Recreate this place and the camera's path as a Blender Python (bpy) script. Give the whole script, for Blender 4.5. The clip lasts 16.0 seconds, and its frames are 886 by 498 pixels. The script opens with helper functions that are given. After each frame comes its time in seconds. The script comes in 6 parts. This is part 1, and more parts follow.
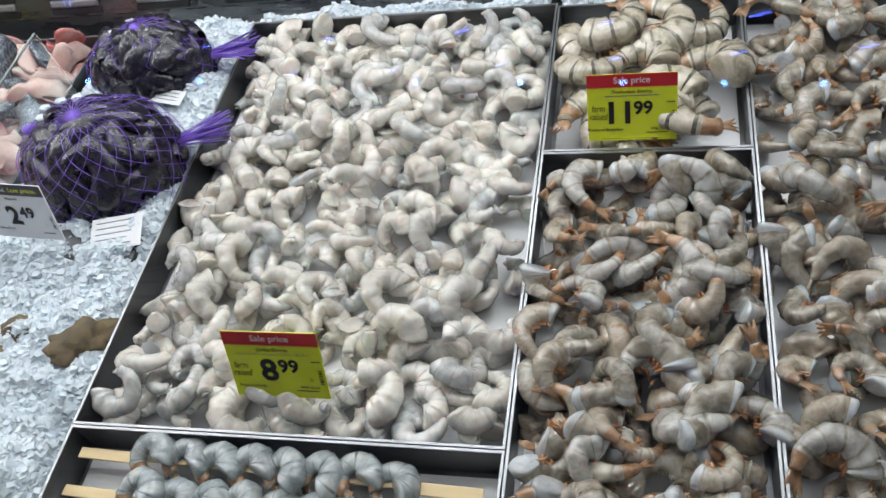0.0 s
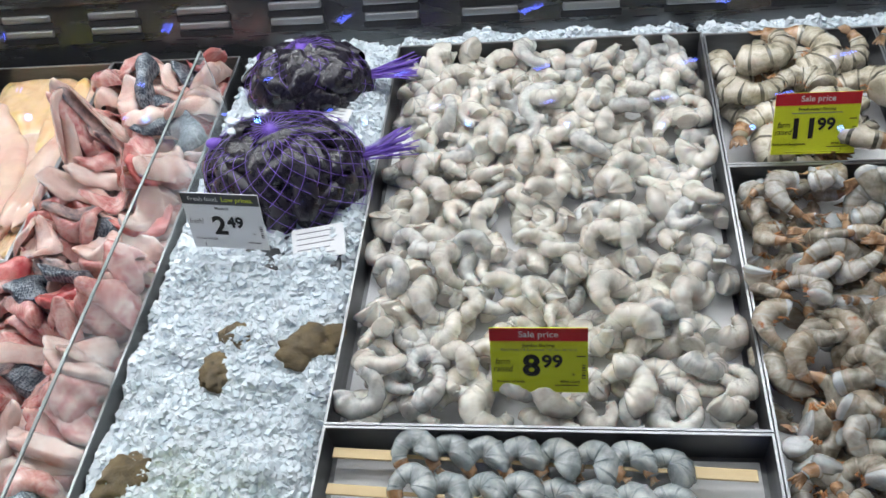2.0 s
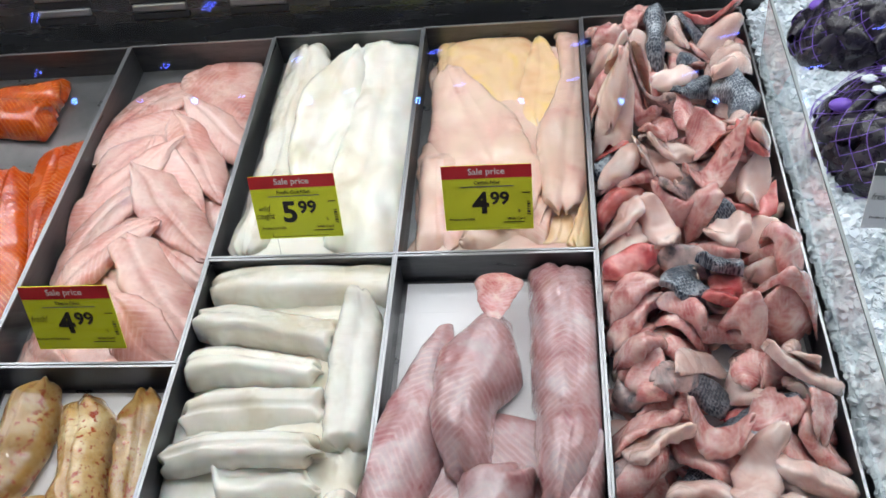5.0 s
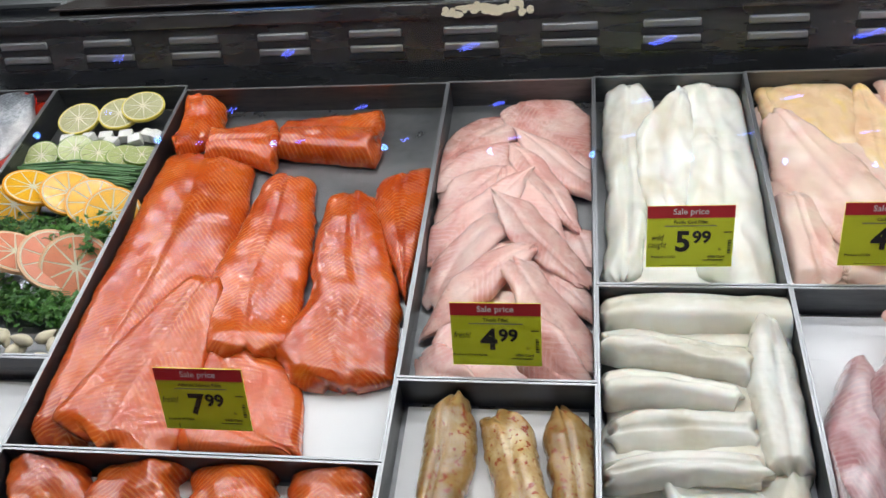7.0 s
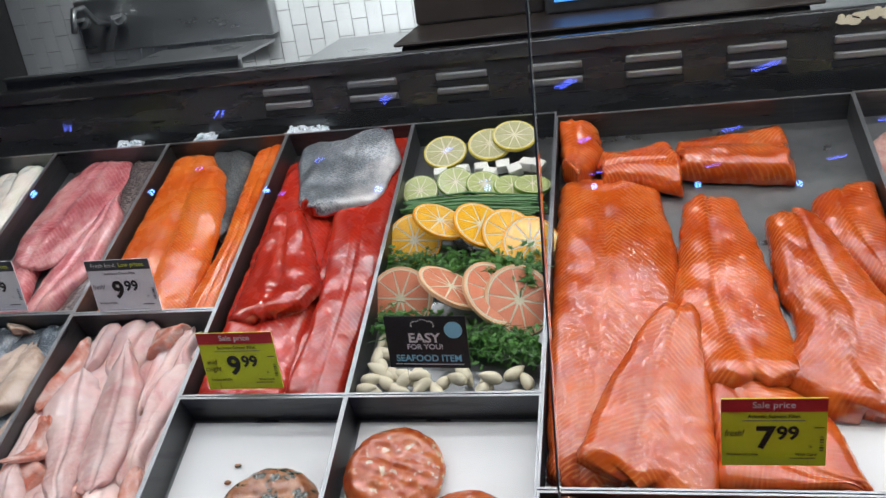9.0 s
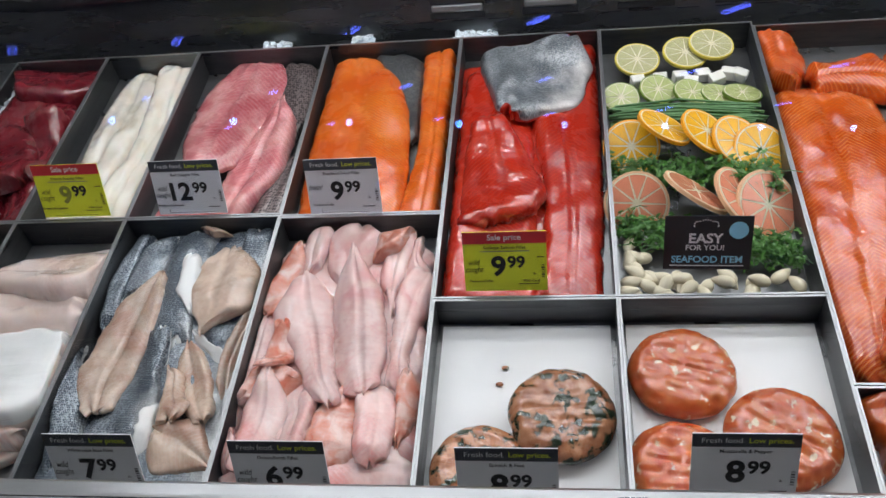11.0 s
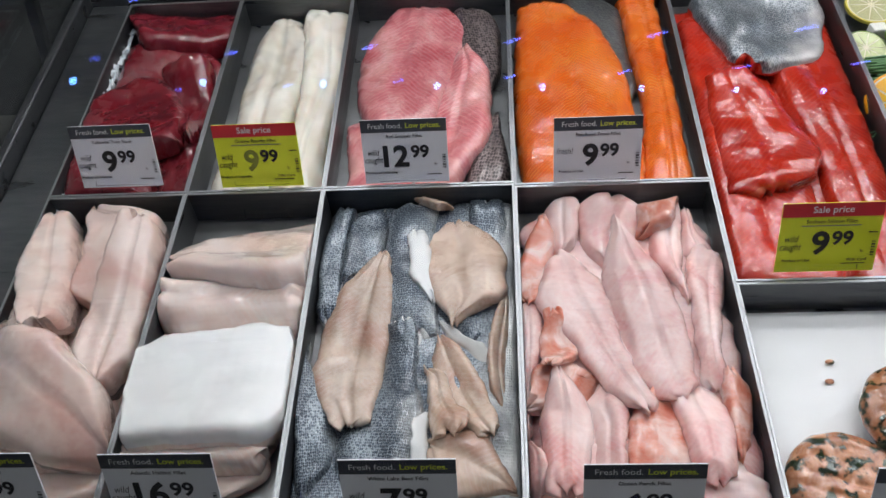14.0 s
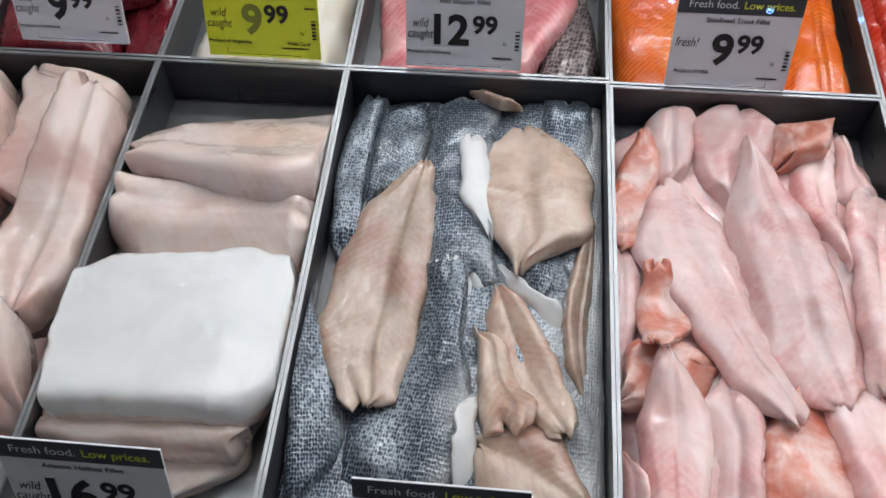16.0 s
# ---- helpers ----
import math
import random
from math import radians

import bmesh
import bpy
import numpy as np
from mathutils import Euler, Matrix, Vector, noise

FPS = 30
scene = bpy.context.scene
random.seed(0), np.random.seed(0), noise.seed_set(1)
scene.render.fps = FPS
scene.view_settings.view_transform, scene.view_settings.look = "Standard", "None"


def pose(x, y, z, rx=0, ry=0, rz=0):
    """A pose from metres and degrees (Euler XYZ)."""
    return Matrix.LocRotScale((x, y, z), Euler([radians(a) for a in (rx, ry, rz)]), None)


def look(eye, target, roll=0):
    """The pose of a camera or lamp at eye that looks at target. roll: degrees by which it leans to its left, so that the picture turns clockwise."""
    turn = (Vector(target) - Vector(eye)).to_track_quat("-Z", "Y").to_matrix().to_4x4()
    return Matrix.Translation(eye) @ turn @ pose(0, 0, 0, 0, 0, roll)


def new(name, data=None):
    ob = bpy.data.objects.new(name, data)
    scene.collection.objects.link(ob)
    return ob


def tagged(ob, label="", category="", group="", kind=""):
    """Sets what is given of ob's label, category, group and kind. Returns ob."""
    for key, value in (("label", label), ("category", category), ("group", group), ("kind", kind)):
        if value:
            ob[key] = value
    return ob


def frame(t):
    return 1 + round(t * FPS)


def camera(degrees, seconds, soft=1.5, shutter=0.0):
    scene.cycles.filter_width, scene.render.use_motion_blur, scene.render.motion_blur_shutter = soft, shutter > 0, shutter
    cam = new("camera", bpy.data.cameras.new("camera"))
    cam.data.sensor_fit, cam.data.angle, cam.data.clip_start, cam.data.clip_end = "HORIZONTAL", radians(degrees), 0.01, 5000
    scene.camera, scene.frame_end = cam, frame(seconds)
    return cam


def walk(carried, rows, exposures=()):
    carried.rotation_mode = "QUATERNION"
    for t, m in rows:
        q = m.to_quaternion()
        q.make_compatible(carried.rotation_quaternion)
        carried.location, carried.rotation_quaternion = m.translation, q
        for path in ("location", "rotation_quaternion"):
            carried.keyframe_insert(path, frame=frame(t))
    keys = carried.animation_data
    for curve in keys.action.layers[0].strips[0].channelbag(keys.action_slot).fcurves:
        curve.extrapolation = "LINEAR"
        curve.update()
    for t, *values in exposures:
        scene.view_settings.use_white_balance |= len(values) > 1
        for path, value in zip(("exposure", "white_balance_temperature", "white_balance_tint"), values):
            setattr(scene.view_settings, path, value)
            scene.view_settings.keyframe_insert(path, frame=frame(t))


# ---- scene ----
cam = camera(54.5, 16.0)
ROWS = [
    (0.0, 1.7127, -0.9019, 1.4564, 59.838, 6.94, 12.184),
    (0.5, 1.6401, -0.9312, 1.4774, 60.864, 6.398, 12.327),
    (1.0, 1.5747, -0.9989, 1.4995, 61.257, 4.231, 8.946),
    (1.5, 1.4929, -1.0488, 1.4983, 61.941, 3.487, 7.78),
    (2.0, 1.3825, -1.0216, 1.4782, 62.127, 4.64, 7.154),
    (2.5, 1.1938, -0.9964, 1.4753, 61.388, 6.056, 11.235),
    (3.0, 1.0712, -0.9786, 1.4599, 60.785, 6.488, 15.305),
    (3.2, 1.0376, -0.9856, 1.4406, 60.69, 5.346, 15.094),
    (5.3, 0.512, -0.937, 1.459, 61.1, 5.1, 5.3),
    (5.5, 0.4605, -0.9314, 1.4557, 61.83, 5.019, 5.948),
    (6.0, 0.3862, -0.9204, 1.4438, 62.157, 4.662, 7.153),
    (6.5, 0.2744, -0.9519, 1.4482, 62.591, 4.229, 6.617),
    (7.0, 0.1748, -1.0391, 1.4802, 64.357, 3.792, 8.239),
    (7.5, 0.0582, -1.1208, 1.4891, 66.974, 3.585, 12.262),
    (8.0, -0.0744, -1.1275, 1.4795, 67.901, 4.962, 13.766),
    (8.5, -0.218, -1.0662, 1.4875, 67.9, 7.288, 12.366),
    (10.8, -0.7407, -1.1519, 1.4639, 63.52, 3.49, 5.93),
    (11.0, -0.7724, -1.1328, 1.4698, 63.088, 4.763, 6.615),
    (11.5, -0.8858, -1.0588, 1.48, 62.954, 6.301, 7.824),
    (12.0, -0.9877, -1.0399, 1.4716, 63.0, 6.268, 9.828),
    (12.5, -1.0623, -1.0581, 1.4847, 62.86, 6.381, 7.683),
    (13.0, -1.0888, -1.0836, 1.496, 63.515, 4.866, 4.65),
    (13.5, -1.1355, -1.1129, 1.4987, 63.671, 3.589, 4.422),
    (14.0, -1.1766, -1.0088, 1.4303, 60.439, 3.322, 2.82),
    (14.5, -1.206, -0.8147, 1.3217, 55.843, 2.356, 1.241),
    (15.0, -1.2104, -0.7422, 1.2607, 53.213, -0.63, 1.489),
    (15.5, -1.225, -0.7521, 1.2687, 52.191, -2.239, 3.651),
    (16.0, -1.2486, -0.7798, 1.3082, 54.06, -0.82, 5.188),
]
walk(cam, [(t, pose(x, y, z, rx, ry, rz)) for t, x, y, z, rx, ry, rz in ROWS], exposures=[(0.0, -0.02), (2.0, -0.02), (3.0, -0.1), (5.5, -0.2), (8.5, -0.28), (11.0, -0.28), (14.0, -0.2), (16.0, -0.2)])

# ---- light ----
world = bpy.data.worlds.new("store_air")
scene.world = world
world.use_nodes = True
world.node_tree.nodes["Background"].inputs[0].default_value = (0.75, 0.85, 1.0, 1)
world.node_tree.nodes["Background"].inputs[1].default_value = 0.06
CASE_LAMP = 7.5
SHARES = {-1.15: (0.43, 0.3, 0.3), 0.15: (0.28, 0.35, 0.38), 1.45: (0.54, 0.3, 0.16)}
for cx in SHARES:
    for y, share in zip((0.27, -0.06, -0.36), SHARES[cx]):
        lamp = bpy.data.lights.new("case_led", "AREA")
        lamp.shape, lamp.size, lamp.size_y, lamp.energy, lamp.color = "RECTANGLE", 1.25, 0.018, CASE_LAMP * share, (0.99, 0.96, 1.0)
        ob = new("case_led", lamp)
        ob.matrix_world = look((cx, y, 1.93), (cx, -0.12, 1.0))

# ---- tools ----
DECK = pose(0, 0, 1.02, 21, 0, 0)
FLOOR_H = -0.042


def linked(name, verts, faces, material=None, smooth=True):
    me = bpy.data.meshes.new(name)
    me.from_pydata(verts, [], faces)
    if material is not None:
        me.materials.append(material)
    if smooth:
        me.polygons.foreach_set("use_smooth", [True] * len(me.polygons))
    me.update()
    return me


def bm_mesh(name, bm, material, smooth=False):
    me = bpy.data.meshes.new(name)
    bmesh.ops.recalc_face_normals(bm, faces=bm.faces)
    bm.to_mesh(me)
    bm.free()
    if material is not None:
        me.materials.append(material)
    if smooth:
        me.polygons.foreach_set("use_smooth", [True] * len(me.polygons))
    return me


def part(name, bm, material, parent, label="", smooth=False):
    me = bm if isinstance(bm, bpy.types.Mesh) else bm_mesh(name, bm, material, smooth)
    ob = new(name, me)
    ob.parent = parent
    if label:
        ob["label"] = label
    return ob


def box(bm, x0, x1, y0, y1, z0, z1, bevel=0.0):
    m = Matrix.Translation(((x0 + x1) / 2, (y0 + y1) / 2, (z0 + z1) / 2)) @ Matrix.Diagonal((x1 - x0, y1 - y0, z1 - z0, 1))
    made = bmesh.ops.create_cube(bm, size=1, matrix=m)
    if bevel:
        edges = list({e for v in made["verts"] for e in v.link_edges})
        bmesh.ops.bevel(bm, geom=edges, offset=bevel, segments=2, affect="EDGES", profile=0.5)
    return bm


def boxes(*rows, bevel=0.0):
    bm = bmesh.new()
    for r in rows:
        box(bm, *r, bevel=bevel)
    return bm


def disc(bm, r, depth, m=Matrix(), seg=24, r2=None):
    bmesh.ops.create_cone(bm, cap_ends=True, segments=seg, radius1=r, radius2=r if r2 is None else r2, depth=depth, matrix=m)
    return bm


def thing(name, label, category, group="", m=None):
    ob = new(name)
    ob.empty_display_size = 0.02
    if m is not None:
        ob.matrix_world = m
    return tagged(ob, label, category, group)


def tube(path, radii, seg=8, flat=1.0, cap=True):
    """Verts and faces of a tube swept along points, lying in about the xy plane."""
    verts, faces = [], []
    n = len(path)
    for i, p in enumerate(path):
        a, b = Vector(path[max(i - 1, 0)]), Vector(path[min(i + 1, n - 1)])
        d = (b - a).normalized()
        side = d.cross(Vector((0, 0, 1)))
        if side.length < 1e-4:
            side = Vector((1, 0, 0))
        side.normalize()
        up = side.cross(d)
        for k in range(seg):
            an = 2 * math.pi * k / seg
            verts.append(Vector(p) + side * (math.cos(an) * radii[i]) + up * (math.sin(an) * radii[i] * flat))
    for i in range(n - 1):
        for k in range(seg):
            faces.append((i * seg + k, i * seg + (k + 1) % seg, (i + 1) * seg + (k + 1) % seg, (i + 1) * seg + k))
    if cap:
        faces.append(tuple(range(seg))[::-1])
        faces.append(tuple((n - 1) * seg + k for k in range(seg)))
    return verts, faces


# ---- materials ----
def bare(name, rough=0.5, metal=0.0, coat=0.0, sss=0.0, colour=(0.5, 0.5, 0.5)):
    m = bpy.data.materials.new(name)
    m.use_nodes = True
    nt = m.node_tree
    b = nt.nodes["Principled BSDF"]
    b.inputs["Base Color"].default_value = (*colour, 1)
    b.inputs["Roughness"].default_value = rough
    b.inputs["Metallic"].default_value = metal
    b.inputs["Coat Weight"].default_value = coat
    b.inputs["Coat Roughness"].default_value = 0.12
    if sss:
        b.inputs["Subsurface Weight"].default_value = sss
        b.inputs["Subsurface Radius"].default_value = (1.0, 0.6, 0.45)
        b.inputs["Subsurface Scale"].default_value = 0.009
    return m, nt, b


def node(nt, kind, **values):
    n = nt.nodes.new(kind)
    for k, v in values.items():
        n.inputs[k.replace("_", " ")].default_value = v
    return n


def varied(nt):
    """Object coordinates, shifted for each object."""
    tc, info = nt.nodes.new("ShaderNodeTexCoord"), nt.nodes.new("ShaderNodeObjectInfo")
    add = nt.nodes.new("ShaderNodeVectorMath")
    comb = nt.nodes.new("ShaderNodeCombineXYZ")
    mul = nt.nodes.new("ShaderNodeMath")
    mul.operation = "MULTIPLY"
    mul.inputs[1].default_value = 7.3
    nt.links.new(info.outputs["Random"], mul.inputs[0])
    nt.links.new(mul.outputs[0], comb.inputs[2])
    nt.links.new(tc.outputs["Object"], add.inputs[0])
    nt.links.new(comb.outputs[0], add.inputs[1])
    return tc.outputs["Object"], add.outputs[0], info.outputs["Random"]


def ramp(nt, fac, stops):
    r = nt.nodes.new("ShaderNodeValToRGB")
    while len(r.color_ramp.elements) < len(stops):
        r.color_ramp.elements.new(0.5)
    for e, (p, c) in zip(r.color_ramp.elements, stops):
        e.position, e.color = p, (*c, 1) if len(c) == 3 else c
    nt.links.new(fac, r.inputs[0])
    return r.outputs[0]


def mixed(nt, fac, a, b, mode="MIX"):
    m = nt.nodes.new("ShaderNodeMix")
    m.data_type, m.blend_type = "RGBA", mode
    for sock, val in ((m.inputs[0], fac), (m.inputs[6], a), (m.inputs[7], b)):
        if isinstance(val, (int, float)):
            sock.default_value = val
        elif isinstance(val, tuple):
            sock.default_value = (*val, 1)
        else:
            nt.links.new(val, sock)
    return m.outputs[2]


def noise_of(nt, vec, scale, detail=4, rough=0.55, dist=0.0):
    n = node(nt, "ShaderNodeTexNoise", Scale=scale, Detail=detail, Roughness=rough, Distortion=dist)
    nt.links.new(vec, n.inputs["Vector"])
    return n.outputs["Fac"]


def bump(nt, b, height, strength, distance=0.002, prev=None):
    n = node(nt, "ShaderNodeBump", Strength=strength, Distance=distance)
    nt.links.new(height, n.inputs["Height"])
    if prev is not None:
        nt.links.new(prev, n.inputs["Normal"])
    nt.links.new(n.outputs[0], b.inputs["Normal"])
    return n.outputs[0]


def flesh(name, dark, mid, light, rough=0.3, sss=0.35, stripe=None, spots=None, patch_scale=14, fibre=0.5):
    """Wet fish flesh: blotches, fibres and, for some, pale bands of fat across it in a V."""
    m, nt, b = bare(name, rough, 0, 1.0, sss)
    b.inputs["Coat Roughness"].default_value = 0.04
    b.inputs["Coat IOR"].default_value = 1.65
    b.inputs["Specular IOR Level"].default_value = 0.3
    own, vec, rnd = varied(nt)
    col = ramp(nt, noise_of(nt, vec, patch_scale, 5, 0.6, 0.6), [(0.36, dark), (0.5, mid), (0.64, light)])
    grain = noise_of(nt, vec, 160, 3)
    col = mixed(nt, 0.18, col, ramp(nt, grain, [(0.3, dark), (0.7, light)]))
    h = grain
    if stripe:
        gap, amount, pale = stripe
        sep = nt.nodes.new("ShaderNodeSeparateXYZ")
        nt.links.new(own, sep.inputs[0])
        ab = nt.nodes.new("ShaderNodeMath"); ab.operation = "ABSOLUTE"
        nt.links.new(sep.outputs[1], ab.inputs[0])
        ma = nt.nodes.new("ShaderNodeMath"); ma.operation = "MULTIPLY_ADD"
        ma.inputs[1].default_value = -0.9
        nt.links.new(ab.outputs[0], ma.inputs[0]); nt.links.new(sep.outputs[0], ma.inputs[2])
        wob = nt.nodes.new("ShaderNodeMath"); wob.operation = "MULTIPLY_ADD"
        wob.inputs[1].default_value = 0.012
        nt.links.new(noise_of(nt, vec, 25, 3), wob.inputs[0]); nt.links.new(ma.outputs[0], wob.inputs[2])
        fr = nt.nodes.new("ShaderNodeMath"); fr.operation = "PINGPONG"; fr.inputs[1].default_value = gap
        nt.links.new(wob.outputs[0], fr.inputs[0])
        nr = nt.nodes.new("ShaderNodeMath"); nr.operation = "DIVIDE"; nr.inputs[1].default_value = gap
        nt.links.new(fr.outputs[0], nr.inputs[0])
        band = ramp(nt, nr.outputs[0], [(0.5, (0, 0, 0)), (0.9, (1, 1, 1))])
        gate = nt.nodes.new("ShaderNodeMath"); gate.operation = "MULTIPLY"
        nt.links.new(band, gate.inputs[0])
        nt.links.new(ramp(nt, noise_of(nt, vec, 18, 2), [(0.35, (0.1,) * 3), (0.65, (amount,) * 3)]), gate.inputs[1])
        col = mixed(nt, gate.outputs[0], col, pale)
    if spots:
        scale, colour, cut = spots
        col = mixed(nt, ramp(nt, noise_of(nt, vec, scale, 3), [(cut, (0, 0, 0)), (cut + 0.07, (1, 1, 1))]), col, colour)
    bright = nt.nodes.new("ShaderNodeMapRange")
    bright.inputs["To Min"].default_value, bright.inputs["To Max"].default_value = 0.88, 1.1
    nt.links.new(rnd, bright.inputs["Value"])
    hsv = nt.nodes.new("ShaderNodeHueSaturation")
    nt.links.new(bright.outputs[0], hsv.inputs["Value"]); nt.links.new(col, hsv.inputs["Color"])
    nt.links.new(hsv.outputs[0], b.inputs["Base Color"])
    stretch = nt.nodes.new("ShaderNodeMapping")
    stretch.inputs["Scale"].default_value = (0.35, 1.6, 1)
    nt.links.new(vec, stretch.inputs[0])
    n1 = bump(nt, b, noise_of(nt, stretch.outputs[0], 70, 4, 0.6, 0.4), fibre * 0.4, 0.0014)
    wet = node(nt, "ShaderNodeBump", Strength=0.8, Distance=0.0011)
    nt.links.new(noise_of(nt, vec, 140, 2, 0.5), wet.inputs["Height"])
    nt.links.new(n1, wet.inputs["Normal"])
    nt.links.new(wet.outputs[0], b.inputs["Coat Normal"])
    n3 = bump(nt, b, noise_of(nt, vec, 150, 3, 0.6), 0.2, 0.0007, n1)
    bump(nt, b, noise_of(nt, stretch.outputs[0], 320, 2), 0.25, 0.0006, n3)
    rr = ramp(nt, noise_of(nt, vec, 40, 3), [(0.35, (rough * 0.55,) * 3), (0.7, (rough * 1.35,) * 3)])
    nt.links.new(rr, b.inputs["Roughness"])
    return m


def scaly(name, dark, mid, light, belly, scale=150, width=0.06):
    """Silvery fish skin with small scales, paler on one side."""
    m, nt, b = bare(name, 0.32, 0.35, 0.5)
    own, vec, rnd = varied(nt)
    rows = nt.nodes.new("ShaderNodeMapping")
    rows.inputs["Scale"].default_value = (0.8, 1.25, 0.2)
    nt.links.new(vec, rows.inputs[0])
    v = node(nt, "ShaderNodeTexVoronoi", Scale=scale, Randomness=0.45)
    nt.links.new(rows.outputs[0], v.inputs["Vector"])
    col = ramp(nt, v.outputs["Distance"], [(0.12, dark), (0.4, mid), (0.7, light)])
    sep = nt.nodes.new("ShaderNodeSeparateXYZ")
    nt.links.new(own, sep.inputs[0])
    wob = nt.nodes.new("ShaderNodeMath"); wob.operation = "MULTIPLY_ADD"; wob.inputs[1].default_value = width * 0.8
    nt.links.new(noise_of(nt, vec, 30, 4), wob.inputs[0]); nt.links.new(sep.outputs[1], wob.inputs[2])
    mr = nt.nodes.new("ShaderNodeMapRange")
    mr.inputs["From Min"].default_value, mr.inputs["From Max"].default_value = width * 0.6, width * 1.1
    nt.links.new(wob.outputs[0], mr.inputs["Value"])
    col = mixed(nt, mr.outputs[0], col, belly)
    col = mixed(nt, ramp(nt, noise_of(nt, vec, 22, 4), [(0.4, (0, 0, 0)), (0.75, (0.55,) * 3)]), col, dark)
    nt.links.new(col, b.inputs["Base Color"])
    bump(nt, b, v.outputs["Distance"], 0.6, 0.0015)
    return m


def surface(name, c1, c2, scale, rough=0.5, metal=0.0, relief=0.15, streak=None, coat=0.0, fine=6.0):
    m, nt, b = bare(name, rough, metal, coat)
    tc = nt.nodes.new("ShaderNodeTexCoord")
    vec = tc.outputs["Object"]
    if streak:
        mp = nt.nodes.new("ShaderNodeMapping")
        mp.inputs["Scale"].default_value = streak
        nt.links.new(vec, mp.inputs[0])
        vec = mp.outputs[0]
    f1, f2 = noise_of(nt, vec, scale, 5), noise_of(nt, vec, scale * fine, 3)
    col = mixed(nt, 0.35, ramp(nt, f1, [(0.3, c1), (0.7, c2)]), ramp(nt, f2, [(0.3, c1), (0.7, c2)]))
    nt.links.new(col, b.inputs["Base Color"])
    nt.links.new(ramp(nt, f1, [(0.3, (rough * 0.75,) * 3), (0.7, (min(1, rough * 1.25),) * 3)]), b.inputs["Roughness"])
    bump(nt, b, f2, relief, 0.001)
    return m


STEEL = surface("brushed_steel", (0.36, 0.37, 0.38), (0.45, 0.46, 0.47), 5, 0.32, 0.85, 0.03, (1, 2, 2))
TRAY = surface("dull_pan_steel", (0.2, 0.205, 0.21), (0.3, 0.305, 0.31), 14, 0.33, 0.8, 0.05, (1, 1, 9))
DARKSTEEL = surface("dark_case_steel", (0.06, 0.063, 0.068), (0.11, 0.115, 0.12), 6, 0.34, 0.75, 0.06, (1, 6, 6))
# pan steel again, darkened: the shade on tray sides is put into the colour
PANWALL = surface("shaded_pan_side_steel", (0.07, 0.073, 0.077), (0.13, 0.135, 0.14), 14, 0.36, 0.75, 0.05, (1, 1, 9))
BACKSTEEL = surface("satin_back_steel", (0.13, 0.135, 0.14), (0.2, 0.205, 0.21), 6, 0.27, 0.9, 0.04, (1, 6, 6))
LINER = surface("white_liner_paper", (0.82, 0.83, 0.84), (0.88, 0.88, 0.88), 9, 0.45, 0, 0.1)
BLACKISH = surface("black_plastic", (0.012, 0.012, 0.013), (0.03, 0.03, 0.032), 20, 0.4)
GREYBOX = surface("grey_acrylic", (0.03, 0.034, 0.036), (0.06, 0.065, 0.07), 10, 0.25)
PAINT = surface("off_white_wall_paint", (0.5, 0.5, 0.5), (0.62, 0.62, 0.61), 2, 0.6)
DARKWALL = surface("dark_store_paint", (0.03, 0.03, 0.035), (0.05, 0.05, 0.06), 2, 0.7)
FLOORM = surface("polished_store_floor", (0.2, 0.19, 0.18), (0.3, 0.29, 0.27), 1.2, 0.3)
TILE = surface("white_glazed_tile", (0.6, 0.61, 0.62), (0.72, 0.73, 0.74), 3, 0.2, 0, 0.03)
GROUT = surface("grey_grout", (0.12, 0.12, 0.12), (0.2, 0.2, 0.2), 30, 0.85)
WOOD = surface("pale_bamboo", (0.62, 0.45, 0.22), (0.78, 0.62, 0.36), 30, 0.5, 0, 0.15, (0.2, 3, 3))
BROWN = surface("brown_machine_panel", (0.024, 0.018, 0.015), (0.04, 0.03, 0.026), 5, 0.4)
YELLOW_SIGN = surface("yellow_sign_plastic", (0.62, 0.58, 0.03), (0.7, 0.65, 0.05), 8, 0.4)
RED_CARD = surface("red_card", (0.5, 0.012, 0.02), (0.58, 0.02, 0.03), 40, 0.45)
YELLOW_CARD = surface("yellow_card", (0.66, 0.72, 0.02), (0.74, 0.79, 0.03), 40, 0.45)
WHITE_CARD = surface("white_card", (0.72, 0.73, 0.75), (0.8, 0.81, 0.82), 40, 0.45)
GREY_CARD = surface("dark_grey_card", (0.045, 0.05, 0.06), (0.06, 0.066, 0.075), 40, 0.5)
BLACK_CARD = surface("black_card", (0.012, 0.013, 0.016), (0.02, 0.022, 0.026), 40, 0.45)
BLUE_CARD = surface("light_blue_print", (0.25, 0.62, 0.82), (0.32, 0.68, 0.86), 40, 0.5)
INK = bare("black_ink", 0.6, colour=(0.015, 0.015, 0.015))[0]
FADED_INK = bare("faded_ink", 0.6, colour=(0.22, 0.24, 0.03))[0]
GREY_INK = bare("grey_ink", 0.6, colour=(0.16, 0.17, 0.19))[0]
WHITE_INK = bare("white_ink", 0.6, colour=(0.8, 0.8, 0.8))[0]
LIME_INK = bare("lime_ink", 0.6, colour=(0.7, 0.78, 0.05))[0]
NET = bare("purple_net_plastic", 0.35, colour=(0.2, 0.1, 0.55))[0]
CLEAR, _nt, _b = bare("clear_plastic", 0.08, colour=(1, 1, 1))
_b.inputs["Transmission Weight"].default_value = 1.0
_b.inputs["IOR"].default_value = 1.1
GLASS, _nt, _b = bare("case_glass", 0.0, colour=(0.97, 1, 0.99))
_b.inputs["Transmission Weight"].default_value = 1.0
